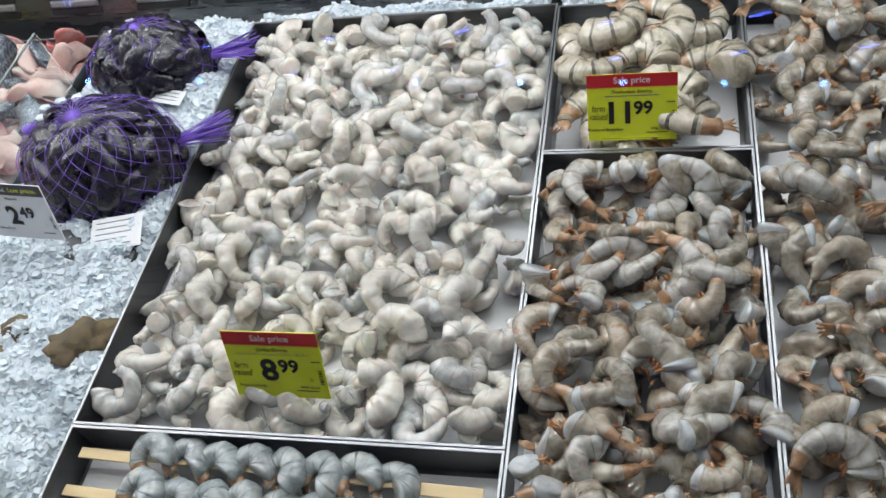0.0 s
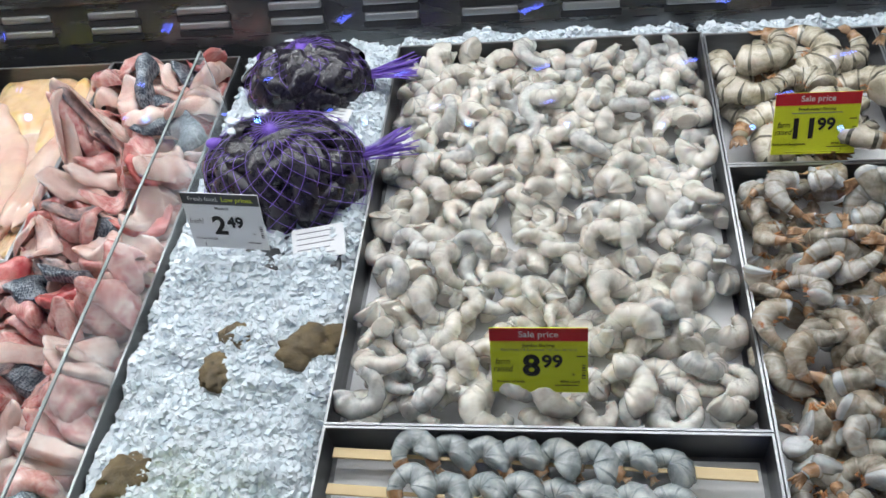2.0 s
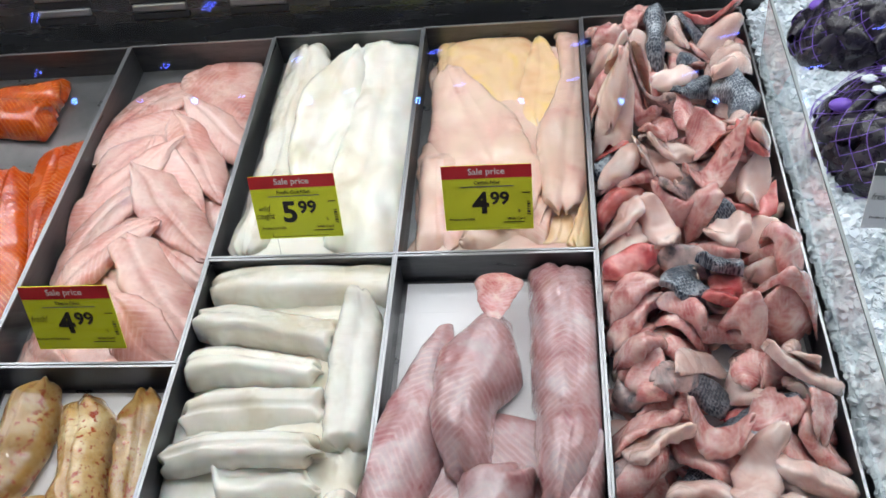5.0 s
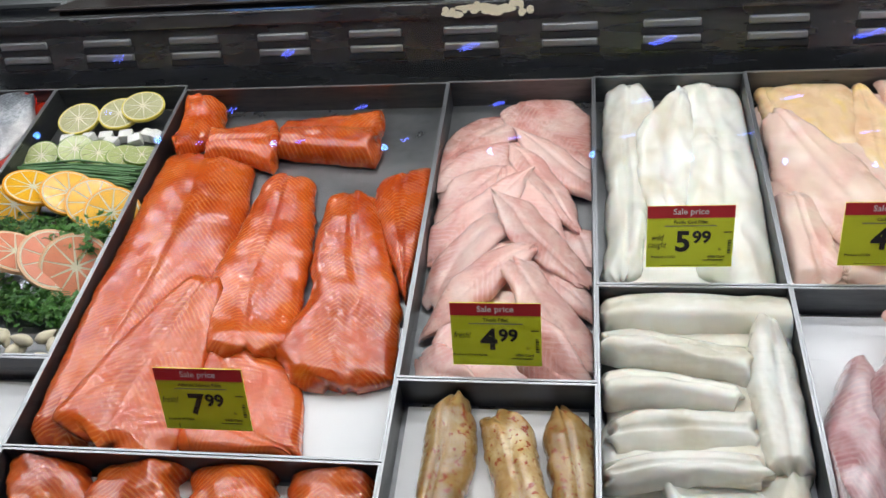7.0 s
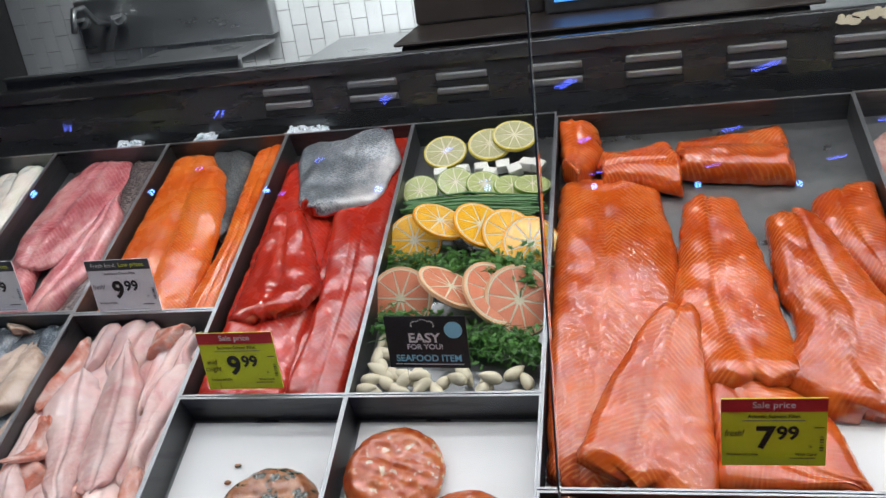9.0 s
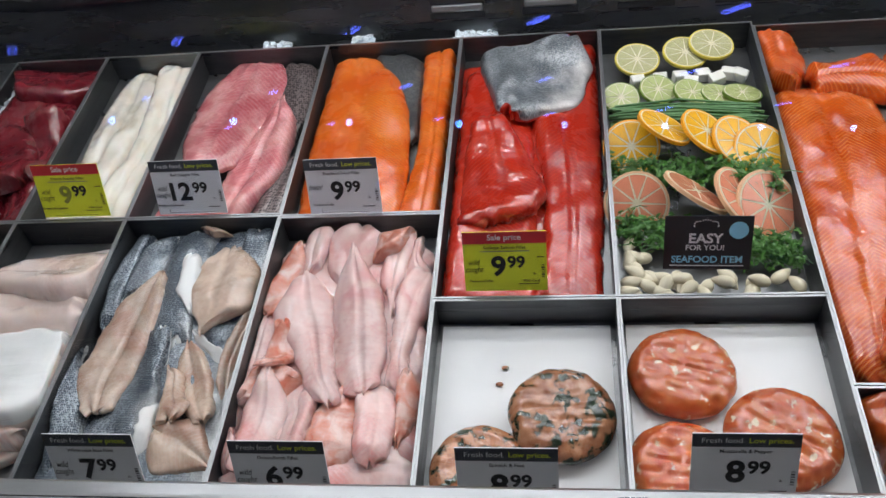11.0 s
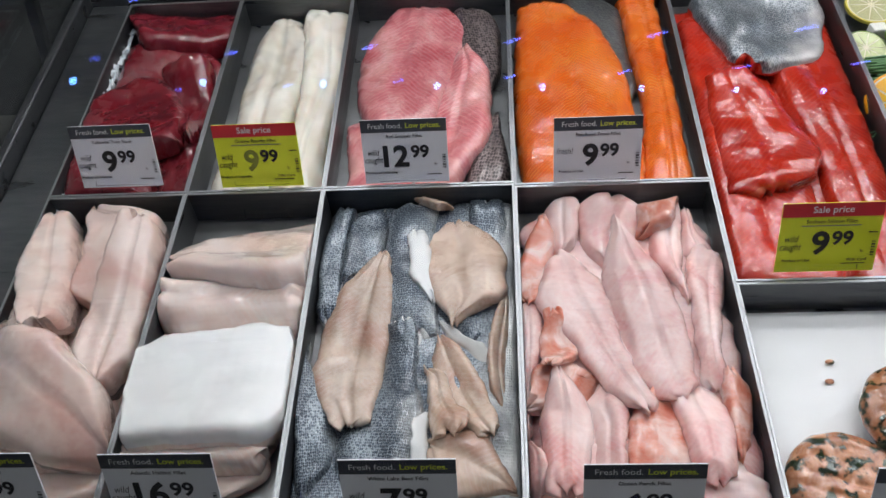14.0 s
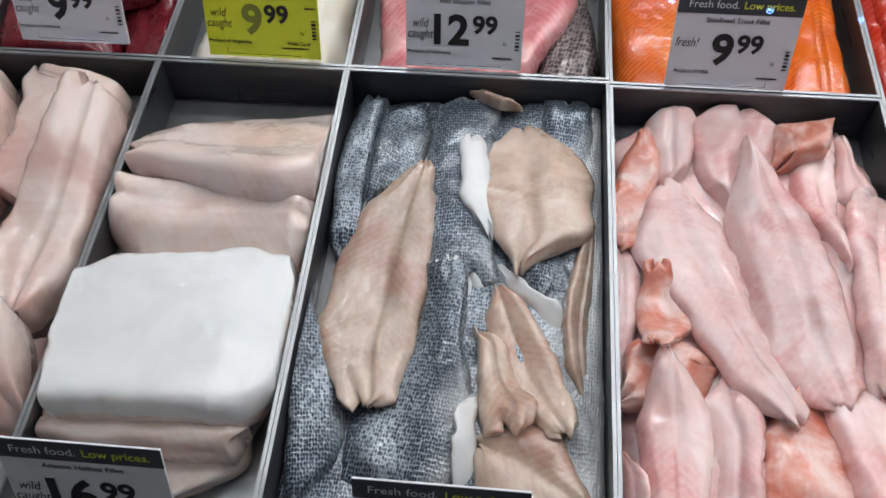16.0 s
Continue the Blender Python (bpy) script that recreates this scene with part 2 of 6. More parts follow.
_b.inputs["IOR"].default_value = 1.45
RIM = bare("bright_rim_steel", 0.35, 0.9, colour=(0.34, 0.35, 0.36))[0]
GLASS_EDGE = bare("glass_edge_green", 0.15, colour=(0.32, 0.36, 0.355))[0]
SCREEN, _nt, _b = bare("blue_screen", 0.3, colour=(0.05, 0.2, 0.6))
_b.inputs["Emission Color"].default_value = (0.08, 0.35, 1.0, 1)
_b.inputs["Emission Strength"].default_value = 1.2


def glow(name, colour, strength):
    m, nt, b = bare(name, 0.5, colour=colour)
    b.inputs["Emission Color"].default_value = (*colour, 1)
    b.inputs["Emission Strength"].default_value = strength
    return m


LED = glow("led_strip_glow", (0.9, 0.95, 1.0), 6.0)
BLUE_TUBE = glow("cold_blue_tube_glow", (0.1, 0.16, 1.0), 14.0)
BLUE_SPOT = glow("cold_blue_spot_glow", (0.1, 0.3, 1.0), 60.0)
ICE, _nt, _b = bare("crushed_ice", 0.22, 0, 0.0, 0.4, (0.9, 0.93, 0.95))
_b.inputs["Subsurface Radius"].default_value = (0.9, 1.0, 1.0)
_b.inputs["Subsurface Scale"].default_value = 0.003
_b.inputs["IOR"].default_value = 1.31
_o, _v, _r = varied(_nt)
_nt.links.new(ramp(_nt, noise_of(_nt, _v, 60, 3), [(0.3, (0.58, 0.66, 0.71)), (0.6, (0.74, 0.81, 0.85))]), _b.inputs["Base Color"])
bump(_nt, _b, noise_of(_nt, _v, 220, 2), 0.5, 0.002)

TILAPIA_M = flesh("tilapia_flesh", (0.6, 0.24, 0.2), (0.74, 0.44, 0.38), (0.8, 0.58, 0.51), stripe=(0.0042, 0.3, (0.84, 0.66, 0.6)))
SALMON_M = flesh("salmon_flesh", (0.4, 0.036, 0.002), (0.53, 0.07, 0.004), (0.62, 0.11, 0.009), sss=0.2, stripe=(0.0036, 0.75, (0.76, 0.27, 0.07)))
SALMON_EDGE = flesh("salmon_cut_edge", (0.42, 0.035, 0.004), (0.54, 0.07, 0.008), (0.68, 0.2, 0.06), sss=0.2, patch_scale=40)
SOCKEYE_EDGE = flesh("sockeye_cut_edge", (0.34, 0.012, 0.006), (0.46, 0.03, 0.014), (0.6, 0.14, 0.08), sss=0.2, patch_scale=40)
SWORD_EDGE = flesh("swordfish_skin_edge", (0.16, 0.13, 0.12), (0.42, 0.29, 0.25), (0.68, 0.5, 0.44), sss=0.1, patch_scale=22)
SOCKEYE_M = flesh("sockeye_flesh", (0.36, 0.009, 0.004), (0.48, 0.018, 0.007), (0.56, 0.035, 0.012), sss=0.2, stripe=(0.004, 0.3, (0.7, 0.14, 0.07)))
TROUT_M = flesh("trout_flesh", (0.6, 0.07, 0.005), (0.7, 0.115, 0.008), (0.76, 0.17, 0.016), sss=0.2, stripe=(0.003, 0.6, (0.82, 0.32, 0.08)))
SNAPPER_M = flesh("snapper_flesh", (0.5, 0.09, 0.11), (0.64, 0.2, 0.22), (0.74, 0.38, 0.36), stripe=(0.0042, 0.35, (0.8, 0.5, 0.47)))
ROUGHY_M = flesh("roughy_flesh", (0.66, 0.58, 0.46), (0.76, 0.71, 0.62), (0.82, 0.78, 0.7))
TUNA_M = flesh("tuna_flesh", (0.1, 0.005, 0.01), (0.16, 0.009, 0.017), (0.22, 0.02, 0.028), sss=0.15, stripe=(0.0042, 0.15, (0.3, 0.05, 0.055)))
SWORD_M = flesh("swordfish_flesh", (0.68, 0.42, 0.36), (0.8, 0.62, 0.55), (0.84, 0.72, 0.65), patch_scale=9)
HALIBUT_M = flesh("halibut_flesh", (0.74, 0.53, 0.45), (0.82, 0.66, 0.59), (0.86, 0.75, 0.7), stripe=(0.0042, 0.3, (0.84, 0.8, 0.76)))
HALIBUT_SKIN = flesh("white_halibut_skin", (0.74, 0.75, 0.74), (0.8, 0.8, 0.79), (0.83, 0.83, 0.82), fibre=0.2, sss=0.1)
BASS_M = flesh("bass_flesh", (0.42, 0.22, 0.16), (0.5, 0.37, 0.28), (0.7, 0.55, 0.45), stripe=(0.0034, 0.16, (0.74, 0.6, 0.5)))
PERCH_M = flesh("perch_flesh", (0.7, 0.3, 0.28), (0.78, 0.51, 0.48), (0.86, 0.68, 0.65), stripe=(0.0034, 0.14, (0.86, 0.74, 0.7)))
PERCH_RED = flesh("red_perch_skin", (0.62, 0.16, 0.09), (0.72, 0.33, 0.25), (0.82, 0.6, 0.55), patch_scale=40)
COD_M = flesh("cod_flesh", (0.68, 0.63, 0.49), (0.8, 0.78, 0.69), (0.86, 0.85, 0.79), patch_scale=9)
CATFISH_M = flesh("catfish_flesh", (0.72, 0.4, 0.33), (0.8, 0.56, 0.46), (0.82, 0.64, 0.5), stripe=(0.0042, 0.25, (0.84, 0.68, 0.58)))
CATFISH_Y = flesh("yellow_catfish_flesh", (0.75, 0.46, 0.28), (0.8, 0.58, 0.36), (0.82, 0.58, 0.22), patch_scale=20)
WHOLE_M = flesh("skinned_catfish", (0.36, 0.13, 0.14), (0.46, 0.27, 0.27), (0.52, 0.42, 0.43), sss=0.2, patch_scale=22, stripe=(0.0042, 0.6, (0.64, 0.44, 0.41)))
NUGGET_M = flesh("fish_nugget_flesh", (0.5, 0.14, 0.14), (0.68, 0.36, 0.33), (0.8, 0.6, 0.55), patch_scale=55, stripe=(0.0025, 0.3, (0.8, 0.62, 0.58)))
NUGGET_R = flesh("red_fish_nugget", (0.42, 0.05, 0.06), (0.6, 0.16, 0.15), (0.72, 0.36, 0.33), patch_scale=26)
NUGGET_W = flesh("white_pink_nugget", (0.66, 0.42, 0.36), (0.76, 0.58, 0.52), (0.82, 0.7, 0.64), patch_scale=26)
NUGGET_S = flesh("nugget_with_grey_skin", (0.12, 0.13, 0.15), (0.5, 0.38, 0.36), (0.7, 0.5, 0.46), patch_scale=45)
MARIN_M = flesh("marinated_flesh", (0.26, 0.13, 0.03), (0.46, 0.28, 0.09), (0.66, 0.52, 0.28), spots=(140, (0.3, 0.05, 0.012), 0.57))
SHRIMP_M = flesh("peeled_shrimp", (0.52, 0.49, 0.43), (0.7, 0.66, 0.58), (0.8, 0.77, 0.7), rough=0.25, sss=0.3, patch_scale=45, fibre=0.3)
SHRIMP_B = flesh("peeled_shrimp_ring", (0.36, 0.34, 0.32), (0.52, 0.5, 0.46), (0.66, 0.64, 0.6), rough=0.25, sss=0.3, patch_scale=60, fibre=0.3)
SHELL_B = flesh("shrimp_shell_ring", (0.22, 0.17, 0.12), (0.4, 0.34, 0.27), (0.56, 0.51, 0.44), rough=0.22, sss=0.1, patch_scale=60, fibre=0.3)
TIGER_B = flesh("prawn_shell_ring", (0.04, 0.042, 0.035), (0.14, 0.13, 0.1), (0.34, 0.3, 0.22), rough=0.22, sss=0.0, patch_scale=50)
SHELL_M = flesh("shell_on_shrimp", (0.2, 0.155, 0.1), (0.38, 0.32, 0.24), (0.54, 0.49, 0.41), rough=0.22, sss=0.4, patch_scale=55, fibre=0.3, spots=(45, (0.3, 0.1, 0.03), 0.66))
BLUE_SHRIMP = flesh("grey_blue_shrimp", (0.2, 0.23, 0.24), (0.36, 0.4, 0.4), (0.52, 0.54, 0.52), rough=0.2, sss=0.2, patch_scale=50, fibre=0.3)
TIGER_M = flesh("striped_prawn", (0.2, 0.18, 0.12), (0.56, 0.5, 0.38), (0.74, 0.68, 0.58), rough=0.22, sss=0.15, patch_scale=38)
TAIL_M = flesh("shrimp_tail_fan", (0.14, 0.07, 0.03), (0.38, 0.2, 0.09), (0.5, 0.34, 0.22), rough=0.3, sss=0.1, patch_scale=60)
SALMON_PATTY = flesh("salmon_patty", (0.44, 0.05, 0.008), (0.57, 0.12, 0.03), (0.66, 0.2, 0.06), patch_scale=60, sss=0.1, spots=(75, (0.8, 0.66, 0.46), 0.59))
SPINACH_PATTY = flesh("spinach_patty", (0.28, 0.09, 0.035), (0.46, 0.19, 0.09), (0.6, 0.3, 0.17), patch_scale=60, sss=0.1, spots=(70, (0.02, 0.035, 0.015), 0.51))
BASS_SKIN = scaly("blue_grey_bass_skin", (0.012, 0.02, 0.034), (0.07, 0.095, 0.13), (0.36, 0.41, 0.45), (0.6, 0.61, 0.6), 400, 0.075)
SILVER_SKIN = scaly("silver_salmon_skin", (0.03, 0.04, 0.05), (0.14, 0.16, 0.18), (0.38, 0.4, 0.42), (0.72, 0.68, 0.66), 330, 0.11)
SNAPPER_SKIN = scaly("dark_snapper_skin", (0.015, 0.01, 0.01), (0.07, 0.05, 0.05), (0.3, 0.24, 0.23), (0.3, 0.2, 0.2), 230, 0.2)
TROUT_SKIN = scaly("grey_trout_skin", (0.02, 0.022, 0.024), (0.06, 0.064, 0.066), (0.15, 0.155, 0.155), (0.5, 0.47, 0.42), 330, 0.2)
MUSSEL_M = surface("blue_black_mussel_shell", (0.008, 0.008, 0.014), (0.035, 0.03, 0.045), 60, 0.28, 0, 0.3, coat=0.3)
OYSTER_M = surface("oyster_shell", (0.03, 0.022, 0.01), (0.22, 0.16, 0.08), 70, 0.7, 0, 0.9)
LEMON_RIND = surface("lemon_rind", (0.62, 0.5, 0.05), (0.7, 0.58, 0.1), 80, 0.4)
LEMON_PULP = surface("lemon_pulp", (0.42, 0.4, 0.2), (0.54, 0.52, 0.32), 60, 0.2, coat=0.4)
LIME_RIND = surface("lime_rind", (0.12, 0.22, 0.02), (0.22, 0.32, 0.05), 80, 0.4)
LIME_PULP = surface("lime_pulp", (0.36, 0.42, 0.13), (0.5, 0.54, 0.26), 60, 0.2, coat=0.4)
ORANGE_RIND = surface("orange_rind", (0.85, 0.34, 0.01), (0.88, 0.42, 0.02), 80, 0.4)
ORANGE_PULP = surface("orange_pulp", (0.84, 0.38, 0.01), (0.88, 0.52, 0.04), 60, 0.2, coat=0.4)
GRAPE_RIND = surface("grapefruit_rind", (0.78, 0.42, 0.22), (0.82, 0.52, 0.32), 80, 0.4)
GRAPE_PULP = surface("grapefruit_pulp", (0.75, 0.22, 0.12), (0.82, 0.35, 0.22), 60, 0.2, coat=0.4)
PITH = surface("citrus_pith", (0.66, 0.61, 0.42), (0.74, 0.69, 0.52), 60, 0.5)
PARSLEY = surface("parsley_leaf", (0.03, 0.12, 0.015), (0.09, 0.24, 0.04), 90, 0.4)
SCALLION = surface("chive_green", (0.04, 0.13, 0.03), (0.12, 0.26, 0.1), 60, 0.4)
GARLIC = surface("garlic_clove", (0.68, 0.6, 0.42), (0.8, 0.74, 0.58), 60, 0.45)
CHEESE = surface("white_cheese", (0.74, 0.73, 0.66), (0.82, 0.81, 0.76), 50, 0.5)

# ---- the room and the case ----
def structure(name, bm, material, label, m=None, smooth=False):
    ob = new(name, bm_mesh(name, bm, material, smooth))
    if m is not None:
        ob.matrix_world = m
    return tagged(ob, label, name.split("_")[0], kind="structure")


structure("floor", boxes((-9, 9, -22, 3.2, -0.1, 0)), FLOORM, "polished pale store floor")
structure("ceiling", boxes((-9, 9, -22, 3.2, 4.6, 4.7)), DARKWALL, "dark open store ceiling")
structure("wall_south", boxes((-9, 9, -22.1, -22, 0, 4.6)), DARKWALL, "dark far store wall")
structure("wall_west", boxes((-9.1, -9, -22, 3.2, 0, 4.6)), DARKWALL, "dark store side wall")
structure("wall_east", boxes((9, 9.1, -22, 3.2, 0, 4.6)), DARKWALL, "dark store side wall")
wall_north = structure("wall_north", boxes((-9, 9, 3.0, 3.1, 0, 4.6)), GROUT, "preparation room wall behind the counter clad in white tiles")

# case body
X0, X1 = -1.86, 3.0
case = thing("seafood_case", "long refrigerated steel seafood display case with sloping deck", "display case")
bm = bmesh.new()
box(bm, X0, X1, -0.66, -0.60, 0.1, 0.961, 0.01)
part("front_panel", bm, DARKSTEEL, case)
part("base", boxes((X0 + 0.02, X1, -0.6, 0.8, 0.0, 0.12)), BLACKISH, case)
part("inner_front", boxes((X0, X1, -0.598, -0.575, 0.6, 0.95)), STEEL, case)
bm = bmesh.new()
box(bm, X0 + 0.01, X1, -0.60, 0.33, -0.075, -0.06)
bm.transform(DECK)
part("deck", bm, DARKSTEEL, case, "dark steel sloping deck")
bm = bmesh.new()
box(bm, X0, X1, 0.352, 0.362, 0.9, 1.217)
back = part("back_panel", bm, BACKSTEEL, case, "dark steel back panel with air slots")
# air slots: raised louvres, two rows
louvre = bmesh.new()
box(louvre, -0.044, 0.044, -0.005, 0.006, -0.006, 0.007, 0.003)
hole = bmesh.new()
box(hole, -0.047, 0.047, -0.0015, 0.003, -0.009, 0.002, 0.001)
lm, hm = bm_mesh("louvre", louvre, STEEL), bm_mesh("slot", hole, BLACKISH)
for i in range(-6, 12):
    for z in (1.171, 1.196):
        a = new("louvre", lm)
        a.location, a.parent = (0.0 + i * 0.1575, 0.352, z), back
        b = new("slot", hm)
        b.location, b.parent = (0.0 + i * 0.1575, 0.351, z - 0.008), back
for i in range(-18, 30):
    b = new("seam_mark", bpy.data.meshes.get("seam_mark") or bm_mesh("seam_mark", boxes((-0.018, 0.018, 0.3505, 0.3525, 1.1495, 1.151)), BLACKISH))
    b.location, b.parent = (i * 0.0625, 0, 0), back
bm = bmesh.new()
box(bm, X0, X1, 0.344, 0.366, 1.2175, 1.243, 0.003)
part("ledge_lip", bm, BACKSTEEL, case, "bright steel lip on the back ledge")
part("ledge", boxes((X0, X1, 0.3665, 0.62, 1.18, 1.195)), DARKSTEEL, case)
part("back_body", boxes((X0, X1, 0.365, 0.61, 0.12, 1.179)), DARKSTEEL, case)
bm = bmesh.new()
box(bm, X0, X1, -0.652, -0.604, 0.962, 0.988, 0.006)
part("glass_rail", bm, STEEL, case, "polished steel rail holding the front glass")
part("canopy", boxes((X0, X1, -0.42, 0.3, 1.975, 2.03)), STEEL, case)
for y in (0.27, -0.06, -0.36):
    part("canopy_lamp_cover", boxes((X0 + 0.1, X1 - 0.1, y - 0.03, y + 0.03, 1.955, 1.974)), LED, case, "white lamp strip under the canopy")
part("canopy_post", boxes((X0 + 0.0, X0 + 0.03, 0.4, 0.43, 1.1955, 1.98)), STEEL, case)
part("canopy_post", boxes((X1 - 0.03, X1, 0.4, 0.43, 1.1955, 1.98)), STEEL, case)

# front glass: three leaning panes, open joints between them
ANG = math.degrees(math.atan(0.25))
for i, (a, b) in enumerate(((-1.838, -0.4148), (-0.4138, 0.9515), (0.9525, 2.9))):
    bm = bmesh.new()
    box(bm, a, b, -0.004, 0.004, 0, 1.0)
    pane = structure("window_%d" % (i + 1), bm, GLASS, "leaning clear front glass pane of the seafood case", pose(0, -0.628, 0.988, -ANG, 0, 0))
    pane.visible_shadow = False
    for e, w in ((b - 0.0007, 0.0006),):
        edge = part("glass_edge", boxes((e - w, e + w, -0.0046, 0.0046, 0.001, 0.999)), GLASS_EDGE, pane)
# end glass
end = structure("window_4", boxes((-1.832, -1.824, -0.59, 0.345, 0.86, 1.9)), GLASS, "clear end glass of the seafood case")
end.visible_shadow = False
bm = bmesh.new()
box(bm, -1.823, -1.808, -0.6, 0.34, -0.058, 0.012, 0.003)
bm.transform(DECK)
part("end_channel", bm, DARKSTEEL, case, "steel channel under the end glass")
bm = bmesh.new()
box(bm, -1.807, -1.742, -0.6, 0.335, -0.058, -0.012, 0.003)
bm.transform(DECK)
part("end_filler", bm, DARKSTEEL, case, "grey steel filler strip beside the trays")
structure("wall_end", boxes((-2.5, -2.44, -0.7, 0.9, 0, 2.1)), DARKWALL, "dark cabinet beyond the end glass")

# low clear divider between fish pieces and ice
divider = thing("clear_divider", "low clear acrylic divider standing between fish pieces and ice", "divider", m=DECK @ pose(0.868, 0, 0, 0, -3, 0))
bm = bmesh.new()
box(bm, -0.002, 0.002, -0.53, 0.19, -0.055, 0.1)
d1 = part("sheet", bm, GLASS, divider)
d1.visible_shadow = False
part("edge", boxes((-0.0016, 0.0016, -0.53, 0.19, 0.1003, 0.102)), GLASS_EDGE, divider)

# ---- trays ----
TRAYS = [
    # x0, x1, y0, y1, liner
    (-1.735, -1.563, -0.083, 0.315, 0), (-1.561, -1.393, -0.083, 0.315, 0), (-1.391, -1.164, -0.083, 0.315, 0),
    (-1.162, -0.936, -0.087, 0.315, 0), (-0.934, -0.711, -0.237, 0.315, 0), (-0.709, -0.472, -0.237, 0.315, 0),
    (-1.735, -1.563, -0.525, -0.086, 0), (-1.561, -1.393, -0.525, -0.086, 0), (-1.391, -1.164, -0.525, -0.086, 0),
    (-1.162, -0.936, -0.525, -0.09, 0), (-0.934, -0.711, -0.525, -0.24, 1), (-0.709, -0.472, -0.525, -0.24, 1),
    (-0.47, -0.032, -0.362, 0.303, 0), (-0.47, -0.032, -0.525, -0.365, 1),
    (-0.03, 0.193, -0.255, 0.305, 0), (-0.03, 0.193, -0.525, -0.258, 1),
    (0.195, 0.416, -0.112, 0.308, 0), (0.195, 0.416, -0.525, -0.115, 0),
    (0.418, 0.641, -0.112, 0.31, 0), (0.418, 0.641, -0.525, -0.115, 1),
    (0.643, 0.86, -0.525, 0.312, 1), (1.12, 1.577, -0.346, 0.318, 1), (1.12, 1.577, -0.525, -0.349, 1),
    (1.58, 1.816, 0.034, 0.312, 1), (1.58, 1.816, -0.525, 0.031, 1), (1.819, 2.27, -0.525, 0.312, 1),
]


def tray(x0, x1, y0, y1, lined):
    w, d = x1 - x0, y1 - y0
    ob = thing("display_tray", "white lined rectangular steel display tray on the deck" if lined else "bare rectangular steel display tray on the deck", "tray", "trays in the case", DECK @ pose(x0, y0, 0))
    t = 0.0018
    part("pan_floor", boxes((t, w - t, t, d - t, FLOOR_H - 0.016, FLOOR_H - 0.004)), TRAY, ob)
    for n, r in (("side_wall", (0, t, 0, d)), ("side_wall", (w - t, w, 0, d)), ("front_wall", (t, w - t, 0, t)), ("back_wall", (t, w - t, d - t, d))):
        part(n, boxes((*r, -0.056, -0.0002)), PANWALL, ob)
    bm = bmesh.new()
    for r in ((-0.0008, 0.0019, -0.0008, d + 0.0008), (w - 0.0019, w + 0.0008, -0.0008, d + 0.0008), (0.0019, w - 0.0019, -0.0008, 0.0019), (0.0019, w - 0.0019, d - 0.0019, d + 0.0008)):
        box(bm, *r, 0.0, 0.0016)
    part("rolled_rim", bm, RIM, ob)
    if lined:
        part("liner", boxes((0.008, w - 0.008, 0.008, d - 0.008, FLOOR_H - 0.0038, FLOOR_H - 0.001)), LINER, ob, "white liner sheet")
    return ob


for r in TRAYS:
    tray(*r)

# ---- price tags ----
font_cache = {}


def letters(s, size, bold=0.0, squeeze=1.0, shear=0.0):
    key = (s, size, bold, squeeze, shear)
    if key not in font_cache:
        cu = bpy.data.curves.new("print", "FONT")
        cu.body, cu.size, cu.offset, cu.shear = s, size, bold, shear
        cu.align_x = "CENTER"
        cu.resolution_u = 3
        ob = bpy.data.objects.new("print", cu)
        me = bpy.data.meshes.new_from_object(ob)
        me.transform(Matrix.Diagonal((squeeze, 1, 1, 1)))
        bpy.data.objects.remove(ob)
        font_cache[key] = me
    return font_cache[key]


def printed(tag, s, x, z, size, material, bold=0.0, squeeze=1.0, shear=0.0, name="printed_word"):
    src = letters(s, size, bold, squeeze, shear)
    me = src.copy()
    me.materials.clear()
    me.materials.append(material)
    ob = new(name, me)
    ob.parent = tag
    ob.matrix_local = pose(x, -0.0013, z, 90, 0, 0)
    return ob


def bar(tag, x, z, w, h, material):
    return part("print_bar", boxes((x - w / 2, x + w / 2, -0.0014, -0.0012, z - h / 2, z + h / 2)), material, tag)


def holder(tag):
    part("clip_bar", boxes((-0.033, 0.033, -0.003, -0.0012, 0.003, 0.0085)), CLEAR, tag, "clear plastic clip").visible_shadow = False
    part("stand_foot", boxes((-0.03, 0.03, 0.0014, 0.003, -0.045, 0.02)), CLEAR, tag).visible_shadow = False


